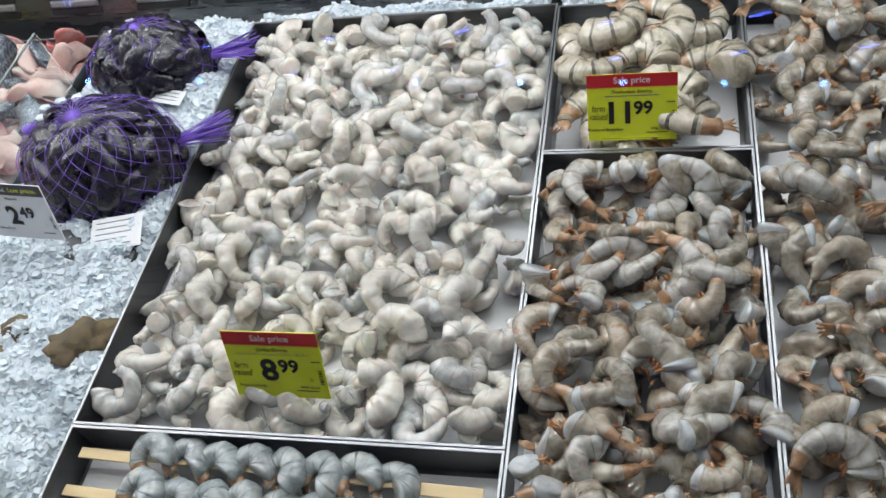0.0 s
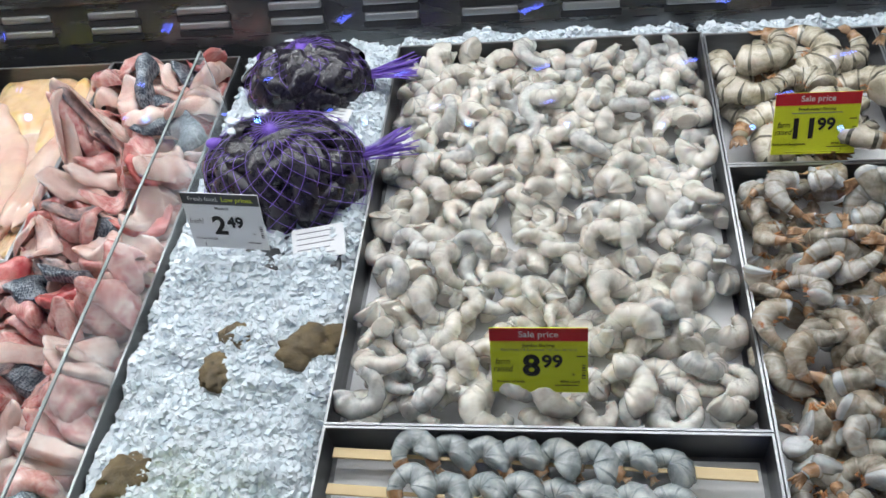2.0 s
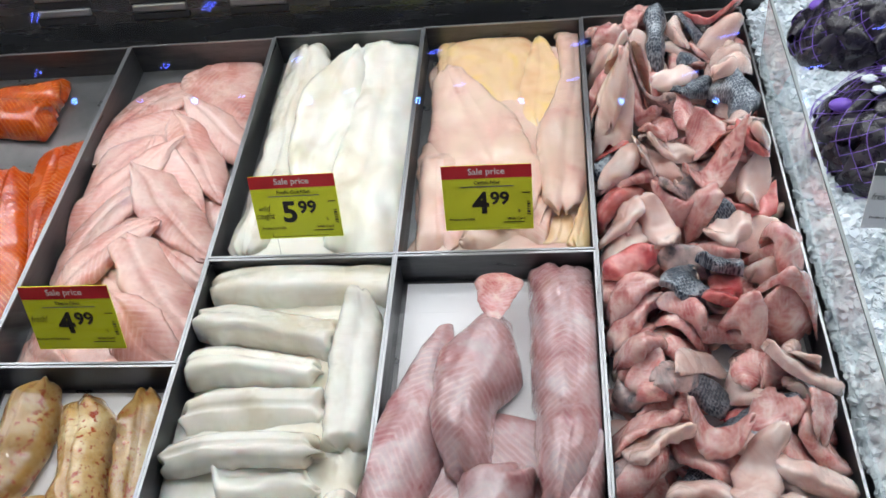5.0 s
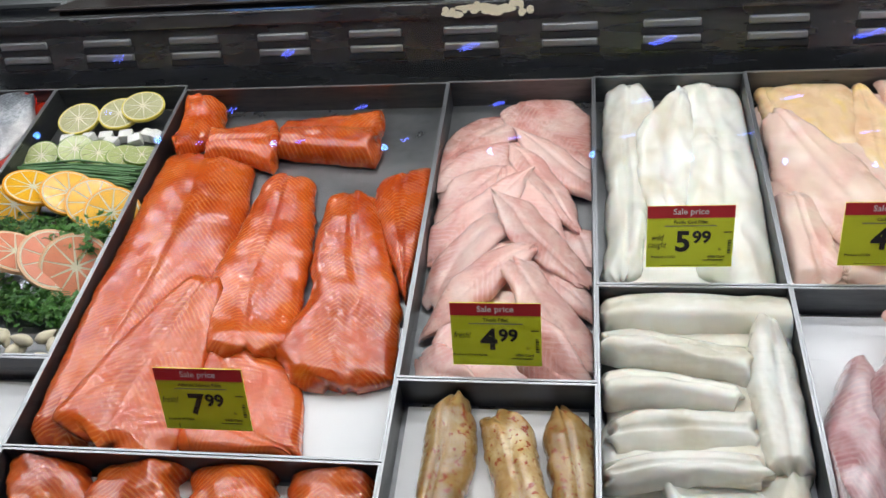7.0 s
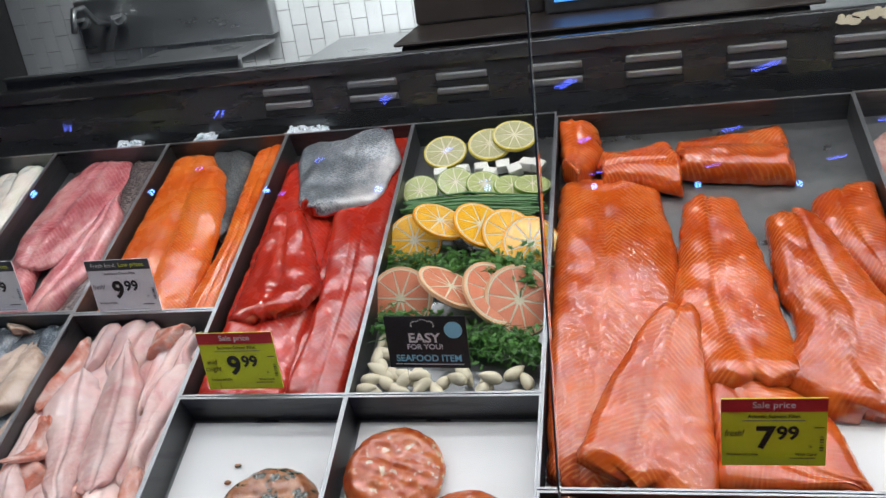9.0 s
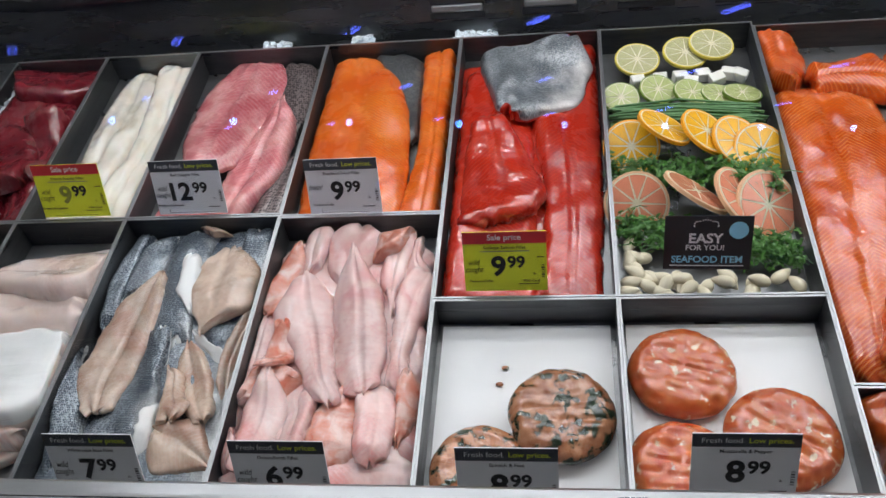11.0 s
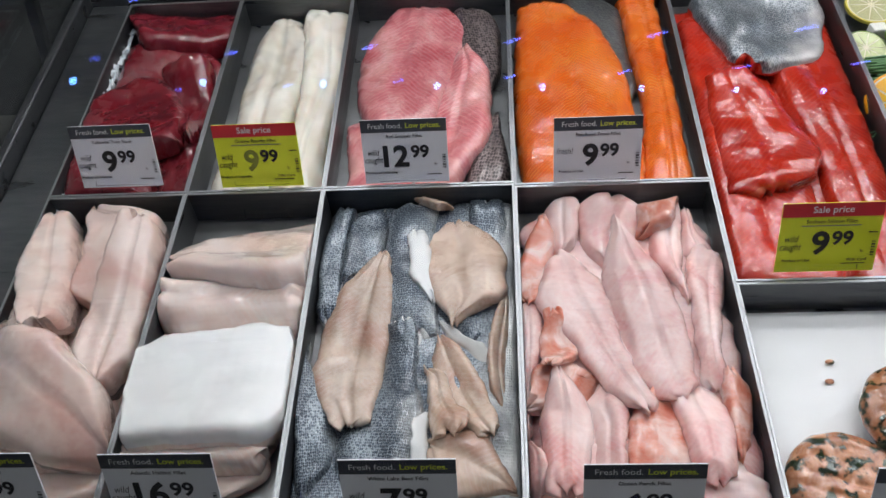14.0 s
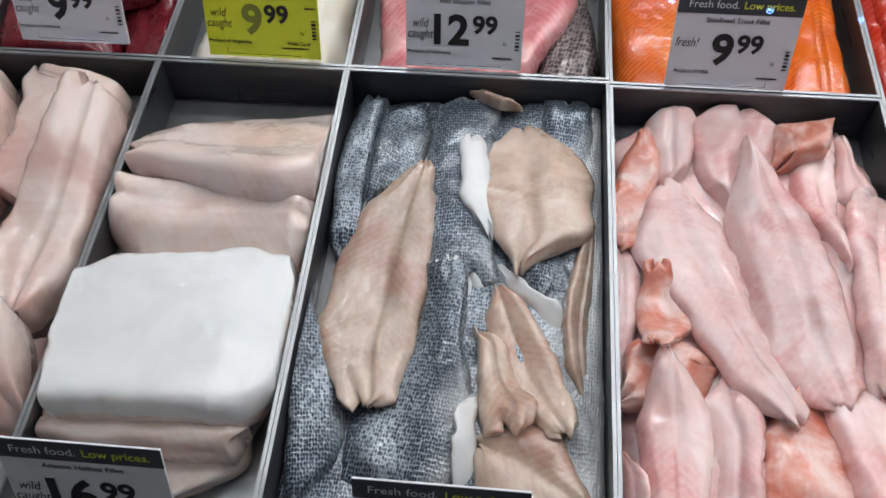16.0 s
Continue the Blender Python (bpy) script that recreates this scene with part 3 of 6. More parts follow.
def tag(kind, u, v, name, whole, cents, claim, origin, turn=0.0, lean=0.0, faded=False, h=0.078):
    """A card 0.1 m wide and 0.08 high, upright on its clip; (u, v) is the middle of its top edge."""
    m = DECK @ pose(u, v, h) @ pose(0, 0, 0, -21 + lean, 0, turn) @ pose(0, 0, -0.08)
    labels = {"sale": "yellow sale price card with red header in clear clip", "fresh": "white price card with dark grey header in clear clip"}
    ob = thing("price_tag", labels[kind], "price tag", "price tags", m)
    part("card", boxes((-0.05, 0.05, -0.0008, 0.0008, 0, 0.08)), YELLOW_CARD if kind == "sale" else WHITE_CARD, ob)
    hd = part("header", boxes((-0.05, 0.05, -0.0011, -0.0006, 0.0645, 0.0801)), RED_CARD if kind == "sale" else GREY_CARD, ob)
    if kind == "sale":
        printed(ob, "Sale price", 0, 0.0695, 0.0105, WHITE_INK, 0.0001)
        bar(ob, 0.043, 0.046, 0.009, 0.0012, INK)
        printed(ob, "With Card", 0.031, 0.0125, 0.0046, INK, 0.0001)
        bar(ob, 0.028, 0.0095, 0.024, 0.001, INK)
    else:
        printed(ob, "Fresh food.", -0.0215, 0.0695, 0.0088, WHITE_INK)
        printed(ob, "Low prices.", 0.0225, 0.0695, 0.0088, LIME_INK, 0.0001)
        bar(ob, 0.033, 0.0105, 0.017, 0.0012, INK)
    printed(ob, name, 0.0, 0.0575, 0.0058, INK, 0.0001)
    if name == "Jumbo Shrimp":
        printed(ob, "Raw Peeled & Deveined Tail On, 26-30 ct", 0.0, 0.0527, 0.0046, GREY_INK)
    elif kind == "sale":
        bar(ob, 0.0, 0.0545, 0.06, 0.001, GREY_INK)
    ink = FADED_INK if faded else INK
    if whole:
        x = -0.008 if len(whole) == 1 else -0.014
        printed(ob, whole, x, 0.022, 0.0365, ink, 0.0012, name="price_digits")
        printed(ob, cents, x + (0.0215 if len(whole) == 1 else 0.0265 if whole == "11" else 0.0315), 0.0325, 0.0215, INK, 0.0007, name="price_digits")
    if claim:
        for i, w in enumerate(claim.split()):
            printed(ob, w, -0.038, 0.036 - 0.0095 * i, 0.0115, INK, 0, 0.72, 0.25)
    if origin:
        printed(ob, origin, -0.03, 0.0125, 0.0045, INK, 0.0001)
    printed(ob, "lb", 0.035, 0.022, 0.005, INK)
    for i in range(6):
        bar(ob, 0.0455, 0.019 + i * 0.0032, 0.0038, (0.0012, 0.002, 0.0009)[i % 3], INK)
    holder(ob)
    return ob


tag("sale", 1.348, -0.276, "Jumbo Shrimp", "8", "99", "farm raised", "Product of India")
tag("sale", 1.684, 0.076, "Freshwater Shrimp", "11", "99", "farm raised", "Product of Bangladesh")
tag("fresh", 0.966, -0.096, "Mussels", "2", "49", "fresh!", "Product of USA", -5, 8, h=0.1)
tag("sale", 0.524, -0.053, "Catfish Fillet", "4", "99", "", "Product of USA")
tag("sale", 0.303, -0.057, "Pacific Cod Fillet", "5", "99", "wild caught", "Product of USA", 1)
tag("sale", 0.083, -0.208, "Tilapia Fillet", "4", "99", "fresh!", "Product of Honduras")
tag("sale", -0.231, -0.304, "Atlantic Salmon Fillet", "7", "99", "fresh!", "Product of Chile")
tag("sale", -0.844, -0.199, "Sockeye Salmon Fillet", "9", "99", "wild caught", "Product of USA")
tag("fresh", -1.067, -0.059, "Steelhead Trout Fillet", "9", "99", "fresh!", "Product of USA")
tag("fresh", -1.290, -0.051, "Red Snapper Fillet", "12", "99", "wild caught", "Product of Indonesia")
tag("sale", -1.466, -0.050, "Orange Roughy Fillet", "9", "99", "wild caught", "Product of Argentina", faded=True)
tag("fresh", -1.642, -0.043, "Yellowfin Tuna Steak", "9", "99", "wild caught", "Product of Indonesia")
tag("fresh", -0.606, -0.466, "Mozzarella & Pepper", "8", "99", "", "")
tag("fresh", -0.833, -0.484, "Spinach & Feta", "8", "99", "", "")
tag("fresh", -1.066, -0.479, "Ocean Perch Fillet", "6", "99", "wild caught", "")
tag("fresh", -1.272, -0.473, "White Lake Bass Fillet", "7", "99", "wild caught", "")
tag("fresh", -1.483, -0.466, "Atlantic Halibut Fillet", "16", "99", "wild caught", "")
tag("fresh", -1.644, -0.464, "Swordfish Loin", "9", "99", "wild caught", "")
tag("fresh", 0.537, -0.489, "Whole Catfish", "5", "99", "fresh!", "")
tag("fresh", 0.735, -0.492, "Catfish Nuggets", "", "", "", "")
tag("sale", 0.984, -0.477, "", "", "", "", "")

easy = thing("recipe_sign", "black recipe sign with white lettering in clear clip", "sign", "", DECK @ pose(-0.605, -0.182, 0.078) @ pose(0, 0, 0, -21, 0, -2) @ pose(0, 0, -0.07))
part("card", boxes((-0.05, 0.05, -0.0008, 0.0008, 0, 0.07)), BLACK_CARD, easy)
printed(easy, "EASY", -0.003, 0.0355, 0.0175, WHITE_INK, 0.0005)
printed(easy, "FOR YOU!", -0.003, 0.026, 0.0098, WHITE_INK, 0.0002)
printed(easy, "SEAFOOD ITEM", 0, 0.0095, 0.0125, BLUE_CARD, 0.0003, 0.95)
bar(easy, 0, 0.0055, 0.085, 0.0012, WHITE_INK)
bm = bmesh.new()
disc(bm, 0.011, 0.0006, Matrix.Translation((0.034, -0.001, 0.052)) @ pose(0, 0, 0, 90, 0, 0))
part("round_badge", bm, BLUE_CARD, easy)
for x, z, r in ((-0.012, 0.06, 0.006), (-0.003, 0.0625, 0.006), (0.006, 0.06, 0.006), (-0.003, 0.056, 0.006)):
    bm = bmesh.new()
    disc(bm, r, 0.0004, Matrix.Translation((x, -0.0011, z)) @ pose(0, 0, 0, 90, 0, 0), 16)
    part("hat_mark", bm, BLACK_CARD, easy)
bm = bmesh.new()
for i in range(20):
    a0 = math.radians(-20 + i * 220 / 19)
    bmesh.ops.create_cube(bm, size=0.0012, matrix=Matrix.Translation((-0.003 + 0.014 * math.cos(a0), -0.0014, 0.058 + 0.0065 * math.sin(a0) + 0.0016 * abs(math.sin(3 * a0)))))
part("hat_outline", bm, WHITE_INK, easy)
holder(easy)

sheet = thing("paper_sheet", "white paper sheet on the front of the salmon tray", "paper", "", DECK @ pose(-0.25, -0.24, FLOOR_H - 0.0036))
part("sheet", boxes((-0.21, 0.21, -0.115, 0.09, 0, 0.0012)), LINER, sheet)

# ---- fish ----
GRID, GU, GV = 0.004, -1.9, -0.62
heap = np.full((int(4.4 / GRID), int(1.0 / GRID)), FLOOR_H)


def settled(spread=3, ease=0.5):
    """The heap's height so far, evened out as limp flesh bridges the gaps under it."""
    h = heap.copy()
    for axis in (0, 1):
        acc = np.zeros_like(h)
        for k in range(-spread, spread + 1):
            acc += np.roll(h, k, axis)
        h = acc / (2 * spread + 1)
    return np.maximum(h, heap * (1 - ease) + h * ease)


def cell(u, v):
    return min(max(int((u - GU) / GRID), 0), heap.shape[0] - 1), min(max(int((v - GV) / GRID), 0), heap.shape[1] - 1)


def slab_mesh(name, L, W, T, material, e0=0.25, e1=0.3, k0=0.5, k1=0.7, flatness=8.0, groove=0.0, bend=0.0, sag=0.0, lumps=0.25, seed=0, nx=40, ny=20, edge=None, lay=None, uneven=0.4, ragged=1.0, blunt=0.2):
    """A fillet or steak: uneven plan, cut edges, top that follows what lies under it; x runs along it."""
    rng = random.Random(seed)
    off = Vector((rng.uniform(-50, 50), rng.uniform(-50, 50), rng.uniform(-50, 50)))
    side = rng.choice((-1, 1)) * uneven
    bend = bend or rng.uniform(-0.3, 0.3) * ragged
    verts, faces, low = [], [], []

    def plan(s):
        a = 1 - (1 - min(s / e0, 1)) ** 2
        b = 1 - (1 - min((1 - s) / e1, 1)) ** 2
        return max(blunt, max(a, 0) ** k0 * max(b, 0) ** k1)
    for i in range(nx + 1):
        s = 0.5 - 0.5 * math.cos(math.pi * i / nx)
        s = 0.4 * s + 0.6 * i / nx
        w = plan(s)
        x = (s - 0.5) * L
        for j in range(ny + 1):
            r = math.sin(math.pi / 2 * (2 * j / ny - 1))
            sg = 1 if r > 0 else -1
            wob = noise.noise(Vector((s * 3.2, sg, 0)) + off) * 0.3 + noise.noise(Vector((s * 11, 3 * sg, 0)) + off) * 0.11 + noise.noise(Vector((s * 34, 5 * sg, 0)) + off) * 0.05
            y = r * w * (1 + ragged * wob * abs(r)) * W / 2 + bend * W * (s - 0.5) ** 2 * 2
            xx = x + 0.05 * L * noise.noise(Vector((r * 2.5, s * 2, 9)) + off) * (2 * abs(s - 0.5)) ** 3 * ragged
            top = max(0.0, 1 - abs(r) ** flatness) ** 0.5 * min(1, w * 1.3) ** 0.6 * (1 - side * r * 0.8)
            z = T * top * (1 + lumps * 1.3 * noise.noise(Vector((x * 16, y * 16, 0)) + off) + lumps * 0.5 * noise.noise(Vector((x * 60, y * 60, 5)) + off) + lumps * 0.16 * noise.noise(Vector((x * 170, y * 170, 5)) + off))
            z -= T * groove * math.exp(-((r - 0.1 * side) / 0.12) ** 2) * top
            base = -sag * (2 * s - 1) ** 2 + (lay(xx, y) if lay else 0.0)
            verts.append((xx, y, z + base))
            low.append((xx, y, base - 0.0004))
    n = len(verts)
    verts += low
    for i in range(nx):
        for j in range(ny):
            a = i * (ny + 1) + j
            faces.append((a, a + ny + 1, a + ny + 2, a + 1))
            faces.append((n + a, n + a + 1, n + a + ny + 2, n + a + ny + 1))
    for i in range(nx):
        for j in (0, ny):
            a = i * (ny + 1) + j
            q = (a, n + a, n + a + ny + 1, a + ny + 1)
            faces.append(q if j == 0 else q[::-1])
    for i in (0, nx):
        for j in range(ny):
            a = i * (ny + 1) + j
            q = (a, a + 1, n + a + 1, n + a)
            faces.append(q if i == 0 else q[::-1])
    me = linked(name, verts, faces, material)
    if edge is not None:
        me.materials.append(edge)
        for p in me.polygons:
            i, j = (p.index // 2) // ny, (p.index // 2) % ny
            if p.index >= 2 * nx * ny or j in (0, 1, ny - 2, ny - 1) or i in (0, 1, nx - 2, nx - 1):
                p.material_index = 1
    return me, n


counter = [0]


def fillet(name, label, group, row, h, T, material, grow=1.1, cat="fish fillet", spread=3, **kw):
    """row: middle x, y on the deck, length, width, direction in degrees. It sinks onto the heap under it."""
    u, v, L, W, ang = row
    counter[0] += 1
    ca, sa = math.cos(radians(ang)), math.sin(radians(ang))
    ground = settled(spread)
    h0 = float(ground[cell(u, v)])
    # a stiff, slightly bent sheet through the heap below, eased towards it
    pts = [(a * L * 0.42, b * W * 0.42) for a in (-1, -0.6, -0.2, 0.2, 0.6, 1) for b in (-1, -0.5, 0, 0.5, 1)]
    zs = np.array([float(heap[cell(u + ca * x - sa * y, v + sa * x + ca * y)]) for x, y in pts])
    A = np.array([(1, x, y, x * x) for x, y in pts])
    fitted = np.linalg.lstsq(A, zs, rcond=None)[0]
    rise = float(np.quantile(zs - A @ fitted, 0.85))

    def lay(x, y):
        soft = float(ground[cell(u + ca * x - sa * y, v + sa * x + ca * y)])
        firm = float(fitted @ np.array((1, x, y, x * x))) + rise
        return max(0.84 * firm + 0.16 * soft, FLOOR_H) - h0 + 0.0006
    me, n = slab_mesh(name, L * grow, W * grow, T * 0.88, material, seed=counter[0], lay=lay, **kw)
    home = next(((a + 0.003, b - 0.003, c + 0.003, d - 0.003) for a, b, c, d, _ in TRAYS if a <= u <= b and c <= v <= d), (-9, 9, -9, 9))
    for vt in me.vertices:
        x, y, z = vt.co
        du = min(max(u + ca * x - sa * y, home[0]), home[1]) - u
        dv = min(max(v + sa * x + ca * y, home[2]), home[3]) - v
        vt.co.x, vt.co.y = ca * du + sa * dv, -sa * du + ca * dv
    me.update()
    for vt in me.vertices[:n]:
        x, y, z = vt.co
        c = cell(u + ca * x - sa * y, v + sa * x + ca * y)
        heap[c] = max(heap[c], z + h0)
    for _ in range(1):
        filled = np.maximum.reduce([heap, np.minimum(np.roll(heap, 1, 0), np.roll(heap, -1, 0)), np.minimum(np.roll(heap, 1, 1), np.roll(heap, -1, 1))])
        heap[:] = filled
    ob = new(name, me)
    ob.matrix_world = DECK @ pose(u, v, h0, 0, 0, ang)
    return tagged(ob, label, cat, group)


def height_of(grid, u, v):
    """The heap's height at a point, between the cells."""
    a, b = (u - GU) / GRID - 0.5, (v - GV) / GRID - 0.5
    i = min(max(int(a), 0), grid.shape[0] - 2)
    j = min(max(int(b), 0), grid.shape[1] - 2)
    p, q = min(max(a - i, 0.0), 1.0), min(max(b - j, 0.0), 1.0)
    return float((grid[i, j] * (1 - p) + grid[i + 1, j] * p) * (1 - q) + (grid[i, j + 1] * (1 - p) + grid[i + 1, j + 1] * p) * q)


def spread_of(widths, s):
    """Smooth half width at s from six values along the piece."""
    stations = (0.02, 0.2, 0.4, 0.6, 0.8, 0.98)
    s = min(max(s, 0.02), 0.98)
    k = min(int(np.searchsorted(stations, s)), 5)
    k = max(k, 1)
    t = (s - stations[k - 1]) / (stations[k] - stations[k - 1])
    a, b = widths[k - 1], widths[k]
    m0 = (b - widths[max(k - 2, 0)]) / 2
    m1 = (widths[min(k + 1, 5)] - a) / 2
    return (2 * t ** 3 - 3 * t ** 2 + 1) * a + (t ** 3 - 2 * t ** 2 + t) * m0 + (-2 * t ** 3 + 3 * t ** 2) * b + (t ** 3 - t ** 2) * m1


def cut_mesh(name, L, left, right, T, material, lay, seed, flat=6.0, taper=0.1, thin=0.35, fold=0.12, furrow=0.15, ribs=0.0, lip=0.0, edge=None, nx=54, ny=26):
    """One cut of fish: x runs along it, left and right are half widths in metres.
    flat: how square its sides are; taper: share of the length over which the ends thin; furrow: groove along the middle; ribs: muscle ridges."""
    rng = random.Random(seed)
    off = Vector((rng.uniform(-50, 50), rng.uniform(-50, 50), rng.uniform(-50, 50)))
    heavy = rng.choice((-1, 1)) * 0.22
    mid = rng.uniform(-0.15, 0.15)
    verts, low = [], []
    for i in range(nx + 1):
        s = 0.5 - 0.5 * math.cos(math.pi * i / nx)
        s = 0.5 * s + 0.5 * i / nx
        lo, hi = spread_of(left, s), spread_of(right, s)
        c, half = (lo + hi) / 2, max((hi - lo) / 2, 0.003)
        near = min(s, 1 - s)
        half *= min(1.0, (near + 0.004) / 0.035) ** 0.45
        thinning = thin + (1 - thin) * min(1.0, near / taper) ** 0.6
        for j in range(ny + 1):
            r = math.sin(math.pi / 2 * (2 * j / ny - 1))
            x = (s - 0.5) * L
            x += 0.012 * noise.noise(Vector((r * 2.2, s * 3, 7)) + off) * (1 - near * 2) ** 2
            rag = 0.0035 * noise.noise(Vector((x * 45, 4 * (r > 0), 1)) + off) + 0.0016 * noise.noise(Vector((x * 150, 4 * (r > 0), 2)) + off)
            y = c + half * r + rag * abs(r) ** 2
            top = max(0.0, 1 - abs(r) ** flat) ** 0.5
            top = top * thinning * (1 + heavy * r)
            z = T * top * (1 + fold * 1.6 * noise.noise(Vector((x * 11, y * 19, 0)) + off) + fold * noise.noise(Vector((x * 30, y * 55, 5)) + off))
            z -= T * furrow * math.exp(-((r - mid) / 0.07) ** 2) * top
            if ribs:
                z += ribs * top * math.sin((x - 0.55 * abs(y - c)) * 2 * math.pi / 0.0078 + 2.5 * noise.noise(Vector((x * 22, y * 22, 3)) + off))
            if lip:
                z += lip * max(0, noise.noise(Vector((x * 24, 6 * (r > 0), 8)) + off)) * abs(r) ** 6
            base = lay(x, y)
            verts.append((x, y, z + base))
            low.append((x, y, base - 0.0004))
    n = len(verts)
    verts += low
    faces, rim = [], []
    for i in range(nx):
        for j in range(ny):
            a = i * (ny + 1) + j
            faces.append((a, a + ny + 1, a + ny + 2, a + 1))
            rim.append(j in (0, ny - 1) or i in (0, nx - 1))
            faces.append((n + a, n + a + 1, n + a + ny + 2, n + a + ny + 1))
            rim.append(True)
    for i in range(nx):
        for j in (0, ny):
            a = i * (ny + 1) + j
            q = (a, n + a, n + a + ny + 1, a + ny + 1)
            faces.append(q if j == 0 else q[::-1])
            rim.append(True)
    for i in (0, nx):
        for j in range(ny):
            a = i * (ny + 1) + j
            q = (a, a + 1, n + a + 1, n + a)
            faces.append(q if i == 0 else q[::-1])
            rim.append(True)
    me = linked(name, verts, faces, material)
    if edge is not None:
        me.materials.append(edge)
        me.polygons.foreach_set("material_index", [1 if k else 0 for k in rim])
    return me, n


